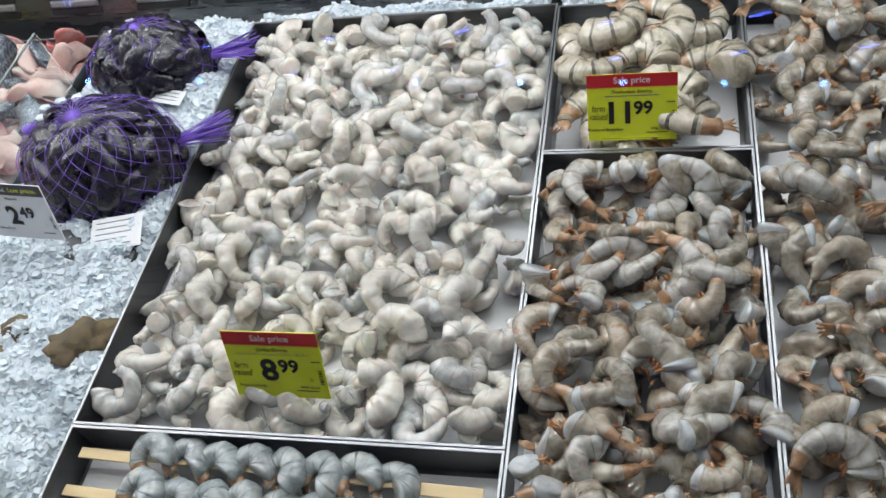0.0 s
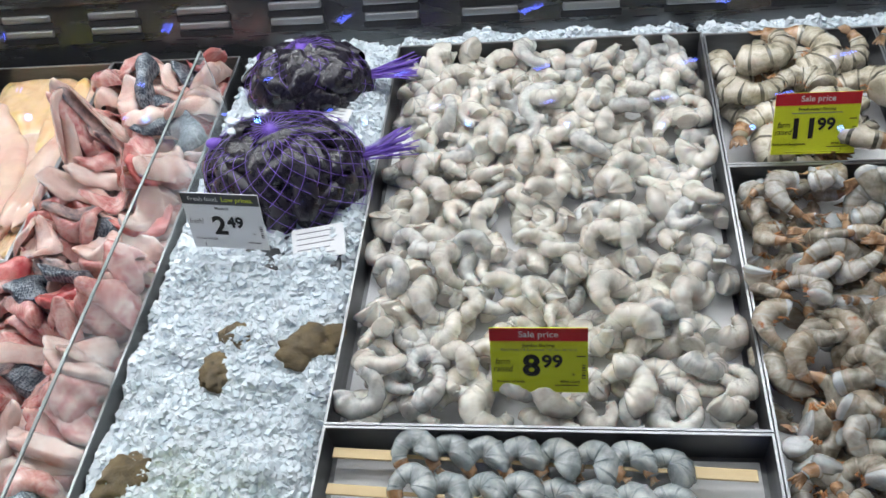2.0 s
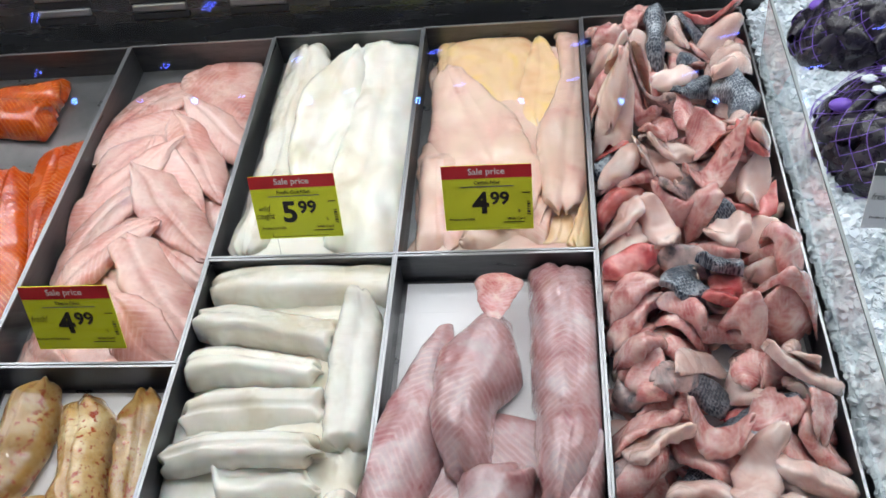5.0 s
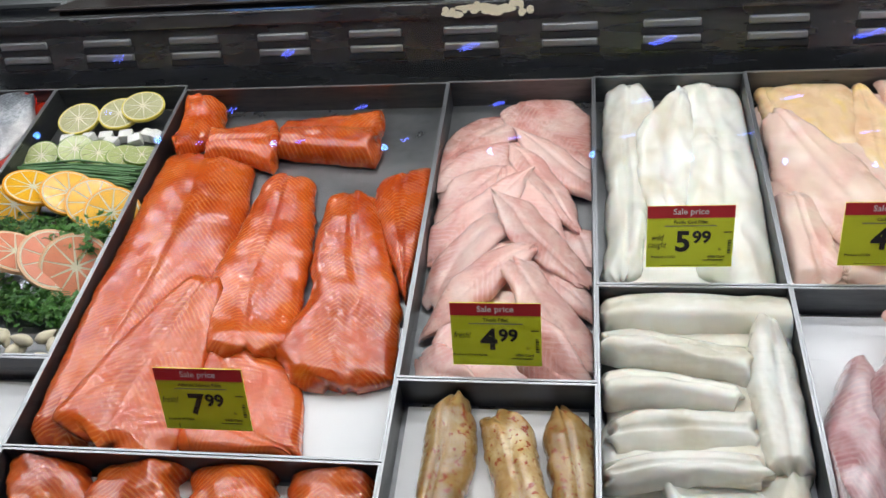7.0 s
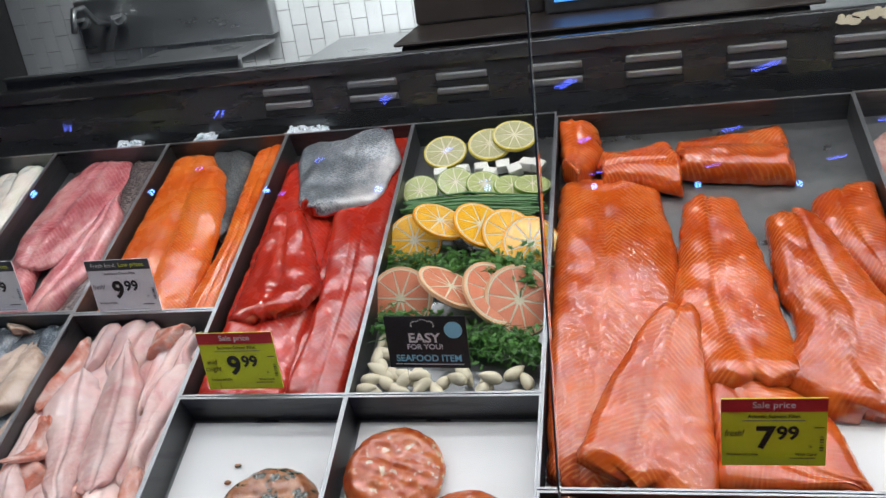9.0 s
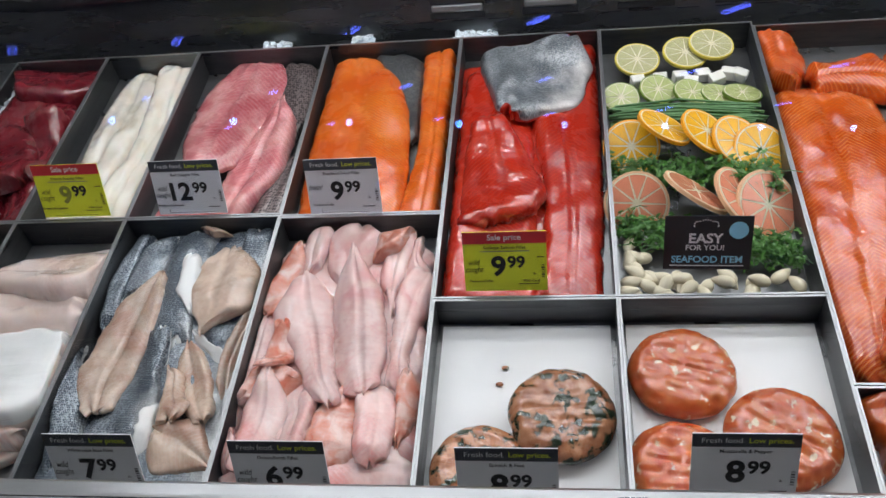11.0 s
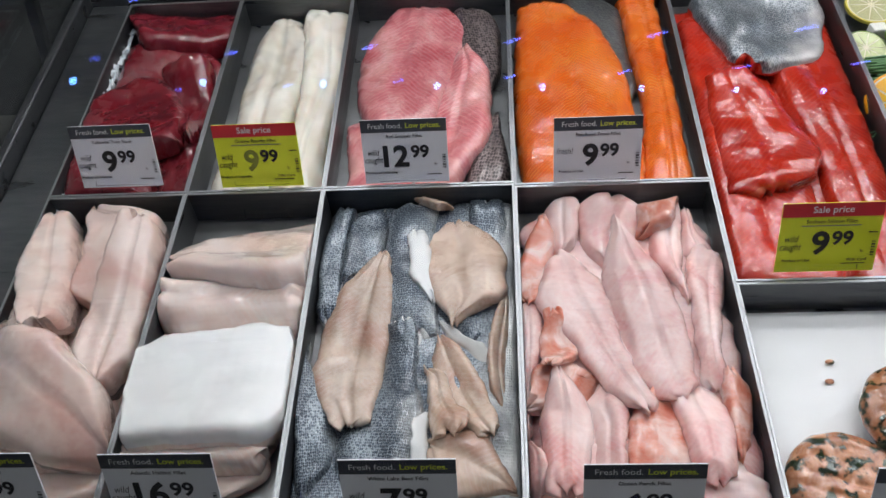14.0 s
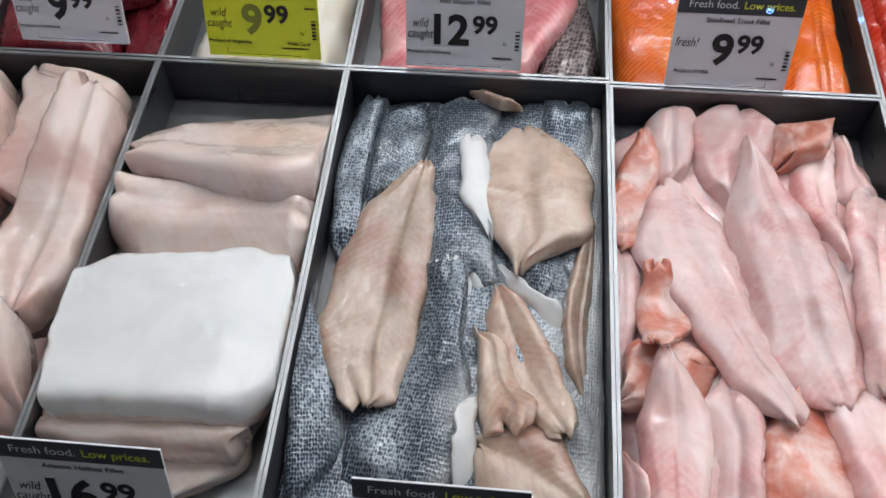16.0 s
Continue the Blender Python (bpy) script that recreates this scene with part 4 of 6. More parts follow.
CUTS = {
    # name, label, group, material, category, shape
    "salmon": ("salmon_fillet", "orange raw salmon side with pale fat lines in a lined tray", "salmon sides", SALMON_M, "fish fillet", dict(flat=5, taper=0.06, thin=0.6, furrow=0.22, fold=0.06, ribs=0.00035, edge=SALMON_EDGE)),
    "salmon_piece": ("salmon_portion", "thick cut orange salmon piece with dark skin edge", "salmon pieces", SALMON_M, "fish fillet", dict(flat=5, taper=0.05, thin=0.6, furrow=0.15, ribs=0.0005, edge=SALMON_EDGE)),
    "sockeye": ("sockeye_fillet", "deep red raw sockeye salmon fillet in a steel tray", "sockeye fillets", SOCKEYE_M, "fish fillet", dict(flat=6, taper=0.06, thin=0.5, furrow=0.2, fold=0.09, ribs=0.0003, edge=SOCKEYE_EDGE)),
    "sockeye_skin": ("sockeye_fillet", "folded sockeye fillet with silver skin turned up", "sockeye fillets", SILVER_SKIN, "fish fillet", dict(flat=5, thin=0.6, furrow=0.0, fold=0.2, edge=SOCKEYE_M)),
    "trout": ("trout_fillet", "bright orange raw trout fillet in a steel tray", "trout fillets", TROUT_M, "fish fillet", dict(flat=5, taper=0.06, furrow=0.2, fold=0.06, ribs=0.0003)),
    "trout_skin": ("trout_fillet", "trout fillet turned to its dark grey skin", "trout fillets", TROUT_SKIN, "fish fillet", dict(flat=5, furrow=0.1)),
    "snapper": ("snapper_fillet", "rosy pink raw snapper fillet in a steel tray", "snapper fillets", SNAPPER_M, "fish fillet", dict(flat=5, taper=0.15, furrow=0.25, fold=0.14)),
    "snapper_skin": ("snapper_fillet", "snapper fillet turned to dark mottled skin", "snapper fillets", SNAPPER_SKIN, "fish fillet", dict(flat=5, furrow=0.1)),
    "roughy": ("roughy_fillet", "creamy white raw roughy fillet in a steel tray", "roughy fillets", ROUGHY_M, "fish fillet", dict(flat=4, taper=0.1, furrow=0.3, fold=0.2)),
    "tuna": ("tuna_steak", "dark red raw tuna steak in a steel tray", "tuna steaks", TUNA_M, "fish steak", dict(flat=5, taper=0.12, thin=0.6, furrow=0.05, fold=0.12)),
    "swordfish": ("swordfish_steak", "pale pink swordfish steak lying under others", "swordfish steaks", SWORD_M, "fish steak", dict(flat=6, thin=0.7, furrow=0.05)),
    "swordfish_edge": ("swordfish_steak", "pale pink swordfish steak with grey skin edge", "swordfish steaks", SWORD_M, "fish steak", dict(flat=9, taper=0.05, thin=0.8, furrow=0.12, fold=0.06, edge=SWORD_EDGE)),
    "halibut": ("halibut_fillet", "thick white halibut fillet in a steel tray", "halibut fillets", HALIBUT_M, "fish fillet", dict(flat=4, taper=0.08, thin=0.6, furrow=0.05, fold=0.1)),
    "halibut_skin": ("halibut_fillet", "thick halibut block with smooth white skin turned up", "halibut fillets", HALIBUT_SKIN, "fish fillet", dict(flat=16, taper=0.03, thin=0.85, furrow=0.0, fold=0.03, edge=HALIBUT_M)),
    "bass": ("bass_fillet", "beige pink raw bass fillet in a steel tray", "bass fillets", BASS_M, "fish fillet", dict(flat=4, taper=0.15, furrow=0.3, fold=0.22, lip=0.004)),
    "bass_skin": ("bass_fillet", "bass fillet turned to blue grey scaly skin", "bass fillets", BASS_SKIN, "fish fillet", dict(flat=4, taper=0.1, furrow=0.0, fold=0.16, lip=0.003, edge=HALIBUT_SKIN)),
    "bass_belly": ("bass_fillet", "thin white belly flap of a bass fillet", "bass fillets", HALIBUT_SKIN, "fish fillet", dict(flat=4, furrow=0.0, fold=0.3, lip=0.003)),
    "perch": ("perch_fillet", "pink raw perch fillet piled in a steel tray", "perch fillets", PERCH_M, "fish fillet", dict(flat=3, taper=0.16, furrow=0.2, fold=0.16)),
    "perch_red": ("perch_fillet", "perch fillet showing red mottled skin", "perch fillets", PERCH_RED, "fish fillet", dict(flat=4, taper=0.1, furrow=0.0, fold=0.2, lip=0.003)),
    "tilapia": ("tilapia_fillet", "pale pink raw tilapia fillet shingled in a steel tray", "tilapia fillets", TILAPIA_M, "fish fillet", dict(flat=3.5, taper=0.2, furrow=0.25, fold=0.1)),
    "cod": ("cod_fillet", "white raw cod fillet piled in a steel tray", "cod fillets", COD_M, "fish fillet", dict(flat=4, taper=0.1, thin=0.3, furrow=0.2, fold=0.3, lip=0.005)),
    "cod_loin": ("cod_loin", "thick glossy white cod loin stacked in a tray", "cod loins", COD_M, "fish fillet", dict(flat=2.8, taper=0.05, thin=0.6, furrow=0.08, fold=0.12)),
    "catfish": ("catfish_fillet", "pale pink raw catfish fillet in a tray", "catfish fillets", CATFISH_M, "fish fillet", dict(flat=4, taper=0.12, furrow=0.25, fold=0.16)),
    "catfish_y": ("catfish_fillet", "catfish fillet with yellow fat", "catfish fillets", CATFISH_Y, "fish fillet", dict(flat=4, taper=0.12, furrow=0.15, fold=0.16)),
    "marinated": ("marinated_fillet", "golden brown marinated fish fillet with red spice flecks", "marinated fillets", MARIN_M, "marinated fish", dict(flat=3, taper=0.14, furrow=0.3, fold=0.2)),
    "whole_catfish": ("whole_catfish", "skinned pink grey whole catfish without head", "whole catfish", WHOLE_M, "whole fish", dict(flat=2.2, taper=0.16, thin=0.3, furrow=0.08, fold=0.1, ribs=0.0006)),
}


WIDER = {"tilapia": (1.22, 1.3), "perch": (1.06, 1.12), "perch_red": (1.06, 1.12), "catfish": (1.05, 1.1), "catfish_y": (1.06, 1.12), "bass": (1.03, 1.06)}


def cut(kind, place, left, right, T):
    """place: middle x, y on the deck, length, direction in degrees; half widths in millimetres. It sinks onto the heap under it."""
    name, label, group, material, cat, shape = CUTS[kind]
    u, v, L, ang = place
    longer, wider = WIDER.get(kind, (1.03, 1.0))
    L *= longer
    counter[0] += 1
    mids = [(a + b) / 2 for a, b in zip(left, right)]
    left, right = [(m + (k - m) * wider) / 1000 for k, m in zip(left, mids)], [(m + (k - m) * wider) / 1000 for k, m in zip(right, mids)]
    ca, sa = math.cos(radians(ang)), math.sin(radians(ang))
    ground = settled(5, 1.0)
    h0 = float(ground[cell(u, v)])
    pts = []
    for a in (-0.44, -0.26, -0.1, 0.1, 0.26, 0.44):
        lo, hi = spread_of(left, a + 0.5), spread_of(right, a + 0.5)
        pts += [(a * L, lo + (hi - lo) * b) for b in (0.08, 0.3, 0.5, 0.7, 0.92)]
    zs = np.array([float(heap[cell(u + ca * x - sa * y, v + sa * x + ca * y)]) for x, y in pts])
    A = np.array([(1, x, y, x * x) for x, y in pts])
    fitted = np.linalg.lstsq(A, zs, rcond=None)[0]
    rise = float(np.quantile(zs - A @ fitted, 0.8))

    def lay(x, y):
        soft = height_of(ground, u + ca * x - sa * y, v + sa * x + ca * y)
        firm = float(fitted @ np.array((1, x, y, x * x))) + rise
        return max(0.72 * firm + 0.28 * soft, FLOOR_H) - h0 + 0.0006
    me, n = cut_mesh(name, L, left, right, T, material, lay, counter[0], **shape)
    home = next(((a + 0.003, b - 0.003, c + 0.003, d - 0.003) for a, b, c, d, _ in TRAYS if a <= u <= b and c <= v <= d), (-9, 9, -9, 9))
    for vt in me.vertices:
        x, y, z = vt.co
        du = min(max(u + ca * x - sa * y, home[0]), home[1]) - u
        dv = min(max(v + sa * x + ca * y, home[2]), home[3]) - v
        vt.co.x, vt.co.y = ca * du + sa * dv, -sa * du + ca * dv
    me.update()
    for vt in me.vertices[:n]:
        x, y, z = vt.co
        c = cell(u + ca * x - sa * y, v + sa * x + ca * y)
        heap[c] = max(heap[c], z + h0)
    heap[:] = np.maximum.reduce([heap, np.minimum(np.roll(heap, 1, 0), np.roll(heap, -1, 0)), np.minimum(np.roll(heap, 1, 1), np.roll(heap, -1, 1))])
    ob = new(name, me)
    ob.matrix_world = DECK @ pose(u, v, h0, 0, 0, ang)
    return tagged(ob, label, cat, group)


# pieces at the bottom of the piles
for u, v in ((0.08, 0.12), (0.08, 0.0), (0.08, -0.12), (0.08, -0.18)):
    fillet("tilapia_fillet", "pale pink raw tilapia fillet lying under others", "tilapia fillets", (u, v, 0.17, 0.13, -90), 0, 0.02, TILAPIA_M, e0=0.3, e1=0.4)
fillet("cod_loin", "thick white cod loin lying beneath others", "cod loins", (0.3, -0.33, 0.36, 0.2, -90), -0.04, 0.024, COD_M, e0=0.1, e1=0.1)
fillet("cod_fillet", "white raw cod fillet lying under others", "cod fillets", (0.305, 0.08, 0.34, 0.16, -90), -0.04, 0.018, COD_M, e0=0.2, e1=0.1)
fillet("catfish_fillet", "pale pink raw catfish fillet lying under others", "catfish fillets", (0.53, 0.09, 0.38, 0.2, -90), -0.04, 0.016, CATFISH_M, e0=0.12, e1=0.08)
fillet("sockeye_fillet", "deep red raw sockeye fillet lying under others", "sockeye fillets", (-0.825, 0.03, 0.5, 0.2, -90), -0.04, 0.012, SOCKEYE_M, e0=0.06, e1=0.06)
fillet("halibut_fillet", "thick white halibut fillet lying under others", "halibut fillets", (-1.478, -0.3, 0.3, 0.15, -90), -0.04, 0.012, HALIBUT_M, e0=0.1, e1=0.1)
fillet("swordfish_steak", "pale pink swordfish steak lying under others", "swordfish steaks", (-1.65, -0.3, 0.32, 0.14, -90), -0.04, 0.016, SWORD_M, e0=0.1, e1=0.1)
fillet("whole_catfish", "skinned pink grey whole catfish lying under others", "whole catfish", (0.53, -0.41, 0.2, 0.18, -90), -0.04, 0.02, WHOLE_M, e0=0.2, e1=0.1, cat="whole fish")
for u in (-1.32, -1.22):
    fillet("bass_fillet", "bass fillet turned to blue grey scaly skin", "bass fillets", (u, -0.3, 0.4, 0.12, -92), -0.04, 0.014, BASS_SKIN, e0=0.1, e1=0.1)
for v, d in ((-0.2, 0.2), (-0.36, 0.25), (-0.46, 0.1)):
    fillet("perch_fillet", "pink raw perch fillet lying under others", "perch fillets", (-1.05, v, d, 0.2, -90), -0.038, 0.018, PERCH_M, e0=0.3, e1=0.4)
for r in ((-0.407, -0.43, 0.13, 0.09, -82), (-0.312, -0.428, 0.13, 0.1, -82), (-0.195, -0.424, 0.13, 0.1, -85), (-0.09, -0.424, 0.13, 0.09, -88)):
    fillet("salmon_portion", "square cut orange salmon portion in the front tray", "salmon portions", r, -0.04, 0.034, SALMON_M, e0=0.1, e1=0.1, k0=0.3, k1=0.3, flatness=5)
fillet("marinated_fillet", "golden brown marinated fish fillet with red spice flecks", "marinated fillets", (0.09, -0.46, 0.12, 0.15, -90), -0.036, 0.03, MARIN_M, e0=0.35, e1=0.3, k1=0.5, groove=0.25, lumps=0.4, cat="marinated fish")

# pieces on top, from the bottom of each pile upwards
cut("salmon", (-0.068, 0.001, 0.237, -80), (-30, -38, -34, -20, -10, -1), (58, 51, 41, 30, 17, 5), 0.026)
cut("salmon", (-0.209, -0.270, 0.191, -57), (-28, -50, -73, -97, -54, 6), (-4, 39, 54, 56, 41, 28), 0.022)
cut("salmon", (-0.395, -0.093, 0.500, -94), (-89, -86, -82, -76, -66, -53), (60, 79, 89, 76, 56, 26), 0.032)
cut("salmon", (-0.131, -0.087, 0.320, -84), (-36, -45, -50, -47, -82, -52), (33, 46, 61, 76, 75, 73), 0.028)
cut("salmon", (-0.252, -0.050, 0.321, -87), (-32, -41, -53, -67, -59, -39), (48, 55, 64, 66, 69, 70), 0.026)
cut("salmon", (-0.339, -0.224, 0.246, -101), (-18, -37, -51, -63, -68, -71), (38, 47, 56, 65, 74, 78), 0.024)
cut("salmon_piece", (-0.434, 0.225, 0.141, -92), (-41, -38, -33, -29, -24, -5), (26, 31, 36, 31, 18, 6), 0.032)
cut("salmon_piece", (-0.344, 0.182, 0.117, -1), (-30, -26, -22, -27, -39, -48), (32, 40, 48, 56, 64, 18), 0.032)
cut("salmon_piece", (-0.210, 0.212, 0.154, 1), (-39, -44, -49, -54, -59, -63), (39, 43, 49, 55, 60, 65), 0.032)
cut("sockeye", (-0.871, 0.012, 0.488, -89), (-51, -54, -57, -60, -62, -63), (52, 55, 59, 63, 63, 60), 0.024)
cut("sockeye", (-0.771, 0.045, 0.553, -90), (-13, -53, -45, -32, -29, -37), (57, 56, 55, 54, 50, 47), 0.024)
cut("sockeye", (-0.864, 0.011, 0.207, -81), (-30, -39, -49, -58, -65, -69), (26, 36, 47, 55, 60, 38), 0.022)
cut("sockeye_skin", (-0.800, 0.212, 0.203, -118), (-15, -65, -121, -102, -63, -29), (14, 54, 66, 79, 59, 26), 0.024)
cut("trout_skin", (-1.033, 0.214, 0.225, -80), (-35, -35, -35, -35, -26, -9), (29, 48, 42, 34, 28, 22), 0.022)
cut("trout", (-0.978, 0.116, 0.412, -91), (-26, -23, -18, -13, -20, -28), (29, 31, 32, 34, 35, 37), 0.026)
cut("trout", (-1.068, 0.106, 0.401, -85), (-65, -76, -88, -96, -99, -102), (6, 46, 62, 63, 60, 44), 0.026)
cut("snapper_skin", (-1.204, 0.219, 0.198, -81), (-26, -28, -30, -27, -18, -8), (18, 35, 32, 28, 20, 0), 0.018)
cut("snapper_skin", (-1.196, -0.002, 0.162, -102), (-5, -10, -16, -20, -19, -18), (0, 11, 23, 34, 33, -6), 0.018)
cut("snapper", (-1.338, -0.004, 0.162, -78), (-31, -34, -38, -41, -45, -1), (37, 37, 37, 38, 38, 39), 0.020)
cut("snapper", (-1.233, 0.063, 0.278, -99), (-25, -35, -47, -50, -41, -32), (-7, 30, 41, 48, 33, 14), 0.020)
cut("snapper", (-1.299, 0.184, 0.291, -96), (-48, -63, -78, -74, -65, -42), (34, 64, 69, 64, 55, 44), 0.020)
cut("roughy", (-1.497, 0.114, 0.380, -92), (-30, -46, -44, -42, -46, -49), (16, 43, 48, 41, 40, 39), 0.026)
cut("roughy", (-1.425, 0.119, 0.393, -91), (-48, -41, -32, -28, -37, -43), (28, 35, 42, 26, 25, 30), 0.026)
cut("tuna", (-1.590, -0.027, 0.122, -65), (-26, -28, -30, -32, -34, 6), (-4, 40, 36, 30, 25, 21), 0.034)
cut("tuna", (-1.689, -0.009, 0.192, -48), (-13, -32, -53, -71, -35, 2), (3, 31, 62, 53, 35, 18), 0.034)
cut("tuna", (-1.646, 0.170, 0.181, -20), (9, -66, -61, -54, -48, -17), (39, 46, 54, 62, 50, 19), 0.034)
cut("tuna", (-1.584, 0.079, 0.151, -75), (-44, -38, -32, -26, -19, -14), (29, 28, 28, 22, 6, -8), 0.034)
cut("tuna", (-1.661, 0.059, 0.200, -36), (-30, -65, -58, -50, -43, -19), (8, 73, 75, 59, 35, 0), 0.034)
cut("tuna", (-1.653, 0.264, 0.215, -13), (23, -19, -64, -57, -48, -13), (37, 45, 53, 61, 70, 30), 0.034)
cut("swordfish", (-1.667, -0.345, 0.220, -57), (-24, -31, -38, -44, -51, 5), (-3, 38, 38, 37, 36, 36), 0.030)
cut("swordfish", (-1.688, -0.279, 0.203, -65), (-15, -20, -26, -31, -36, -2), (-6, 19, 27, 26, 25, 24), 0.030)
cut("swordfish_edge", (-1.695, -0.202, 0.202, -71), (-18, -26, -33, -31, -25, -19), (24, 26, 27, 28, 23, 19), 0.034)
cut("swordfish_edge", (-1.639, -0.173, 0.167, -78), (-34, -33, -32, -34, -37, -7), (-6, 60, 52, 44, 34, 13), 0.034)
cut("swordfish_edge", (-1.598, -0.249, 0.201, -94), (-26, -28, -30, -31, -32, -5), (21, 25, 28, 30, 31, 16), 0.034)
cut("swordfish_edge", (-1.649, -0.373, 0.190, -32), (-12, -40, -53, -51, -38, -12), (4, 37, 56, 49, 42, 12), 0.034)
cut("halibut", (-1.482, -0.248, 0.169, -2), (-13, -35, -35, -33, -30, -28), (33, 38, 38, 37, 36, 35), 0.040)
cut("halibut", (-1.472, -0.175, 0.167, 0), (-34, -41, -51, -60, -65, -49), (13, 33, 45, 54, 61, 65), 0.036)
cut("halibut", (-1.486, -0.417, 0.144, 3), (-12, -21, -21, -21, -21, -22), (19, 20, 21, 22, 23, 24), 0.030)
cut("halibut_skin", (-1.476, -0.358, 0.164, 5), (-57, -60, -62, -63, -65, -36), (56, 70, 72, 73, 75, 67), 0.042)
cut("bass_skin", (-1.372, -0.173, 0.167, -91), (-12, -15, -18, -19, -15, -11), (14, 14, 13, 13, 14, 14), 0.016)
cut("bass_skin", (-1.205, -0.187, 0.191, -98), (-25, -25, -25, -25, -28, -17), (20, 25, 29, 30, 31, 32), 0.016)
cut("bass_skin", (-1.375, -0.375, 0.172, -81), (-10, -15, -20, -21, -20, -20), (-5, 4, 17, 22, 17, -4), 0.016)
cut("bass_skin", (-1.342, -0.157, 0.118, -102), (4, -20, -20, -18, -12, -7), (17, 21, 26, 30, 16, -1), 0.014)
cut("bass_skin", (-1.281, -0.190, 0.178, -88), (-26, -29, -33, -31, -28, -25), (31, 28, 25, 26, 28, 29), 0.014)
cut("bass_skin", (-1.298, -0.360, 0.180, -99), (-19, -16, -16, -34, -42, -35), (13, 21, 29, 45, 45, 33), 0.014)
cut("bass_belly", (-1.270, -0.195, 0.093, -78), (-8, -10, -13, -15, -10, -3), (14, 13, 12, 12, 11, 10), 0.006)
cut("bass_belly", (-1.216, -0.302, 0.090, -50), (-3, -6, -2, -3, -6, -9), (1, 6, 13, 15, 4, -5), 0.006)
cut("bass_belly", (-1.263, -0.411, 0.068, -92), (1, -9, -9, -8, -7, -7), (8, 8, 8, 8, 8, 8), 0.006)
cut("bass", (-1.258, -0.096, 0.035, -25), (-8, -10, -12, -14, -12, 1), (-3, 9, 17, 13, 9, 5), 0.014)
cut("bass", (-1.182, -0.299, 0.176, -91), (0, -4, -12, -15, -9, 3), (4, 10, 9, 6, 8, 10), 0.014)
cut("bass", (-1.212, -0.431, 0.095, -26), (-8, -33, -41, -30, -19, -10), (6, 26, 40, 25, 11, -3), 0.014)
cut("bass", (-1.223, -0.342, 0.128, -66), (-5, -17, -22, -26, -19, -10), (6, 16, 19, 19, 16, 12), 0.013)
cut("bass", (-1.243, -0.362, 0.086, -71), (-7, -10, -15, -18, -21, -23), (0, 11, 11, 12, 19, 12), 0.013)
cut("bass", (-1.334, -0.282, 0.212, -96), (-3, -27, -39, -40, -36, -9), (17, 24, 30, 32, 31, 29), 0.012)
cut("bass", (-1.227, -0.194, 0.153, -89), (-18, -34, -40, -40, -26, -11), (9, 32, 50, 48, 45, -2), 0.012)
cut("perch", (-1.154, -0.321, 0.154, -94), (-14, -13, -11, -9, -7, 0), (8, 11, 12, 9, 5, 3), 0.016)
cut("perch", (-1.153, -0.434, 0.056, -84), (-6, -7, -8, -10, -11, -12), (-4, 2, 9, 10, 8, 7), 0.016)
cut("perch", (-1.056, -0.145, 0.107, -98), (-16, -40, -36, -31, -21, -2), (12, 40, 33, 24, 15, 6), 0.016)
cut("perch", (-1.110, -0.131, 0.088, -94), (-7, -17, -16, -15, -10, -6), (8, 20, 19, 17, 16, 0), 0.016)
cut("perch", (-0.963, -0.147, 0.080, -85), (1, -8, -11, -14, -16, -19), (5, 5, 4, 4, 13, 17), 0.016)
cut("perch", (-0.991, -0.178, 0.144, -92), (11, -12, -21, -17, -5, 7), (18, 16, 13, 10, 10, 10), 0.016)
cut("perch_red", (-1.000, -0.129, 0.058, -140), (-2, -10, -18, -26, -12, 1), (2, 10, 17, 18, 12, 7), 0.015)
cut("perch_red", (-1.141, -0.183, 0.120, -103), (-9, -13, -17, -21, -19, -12), (2, 13, 17, 21, 20, 14), 0.015)
cut("perch_red", (-1.124, -0.352, 0.071, -148), (3, -22, -28, -33, -21, -6), (16, 21, 26, 25, 17, 7), 0.015)
cut("perch", (-0.962, -0.268, 0.167, -95), (-13, -22, -21, -19, -16, -13), (25, 19, 12, 9, 7, 15), 0.016)
cut("perch_red", (-0.956, -0.384, 0.088, -93), (-10, -11, -12, -10, -8, -6), (5, 17, 15, 13, 10, -1), 0.014)
cut("perch_red", (-1.037, -0.401, 0.109, -96), (0, -14, -22, -23, -23, -22), (9, 21, 27, 33, 38, 20), 0.014)
cut("perch", (-0.991, -0.404, 0.103, -85), (-20, -20, -19, -18, -18, -17), (15, 21, 27, 24, 20, 17), 0.016)
cut("perch", (-1.087, -0.406, 0.108, -92), (-5, -21, -10, -11, -13, -14), (13, 23, 22, 20, 19, 17), 0.016)
cut("perch", (-1.122, -0.400, 0.131, -91), (-9, -16, -22, -21, -21, -20), (-1, 13, 23, 22, 19, 17), 0.016)
cut("perch_red", (-1.124, -0.298, 0.072, -92), (-14, -15, -16, -16, -17, -18), (6, 11, 17, 22, 13, -3), 0.012)
cut("perch", (-1.031, -0.254, 0.222, -79), (-2, -19, -29, -31, -32, -19), (8, 19, 32, 31, 27, 20), 0.016)
cut("perch", (-1.085, -0.286, 0.206, -70), (-13, -36, -31, -22, -19, -7), (27, 35, 31, 22, 17, 17), 0.016)
cut("tilapia", (0.017, 0.181, 0.167, -128), (-13, -38, -44, -36, -27, 3), (13, 37, 30, 23, 12, 12), 0.010)
cut("tilapia", (0.145, 0.213, 0.172, -56), (-39, -47, -51, -38, -24, -8), (36, 50, 50, 43, 34, 6), 0.010)
cut("tilapia", (0.040, 0.126, 0.138, -149), (-6, -22, -28, -30, -20, -11), (15, 23, 28, 25, 22, 20), 0.010)
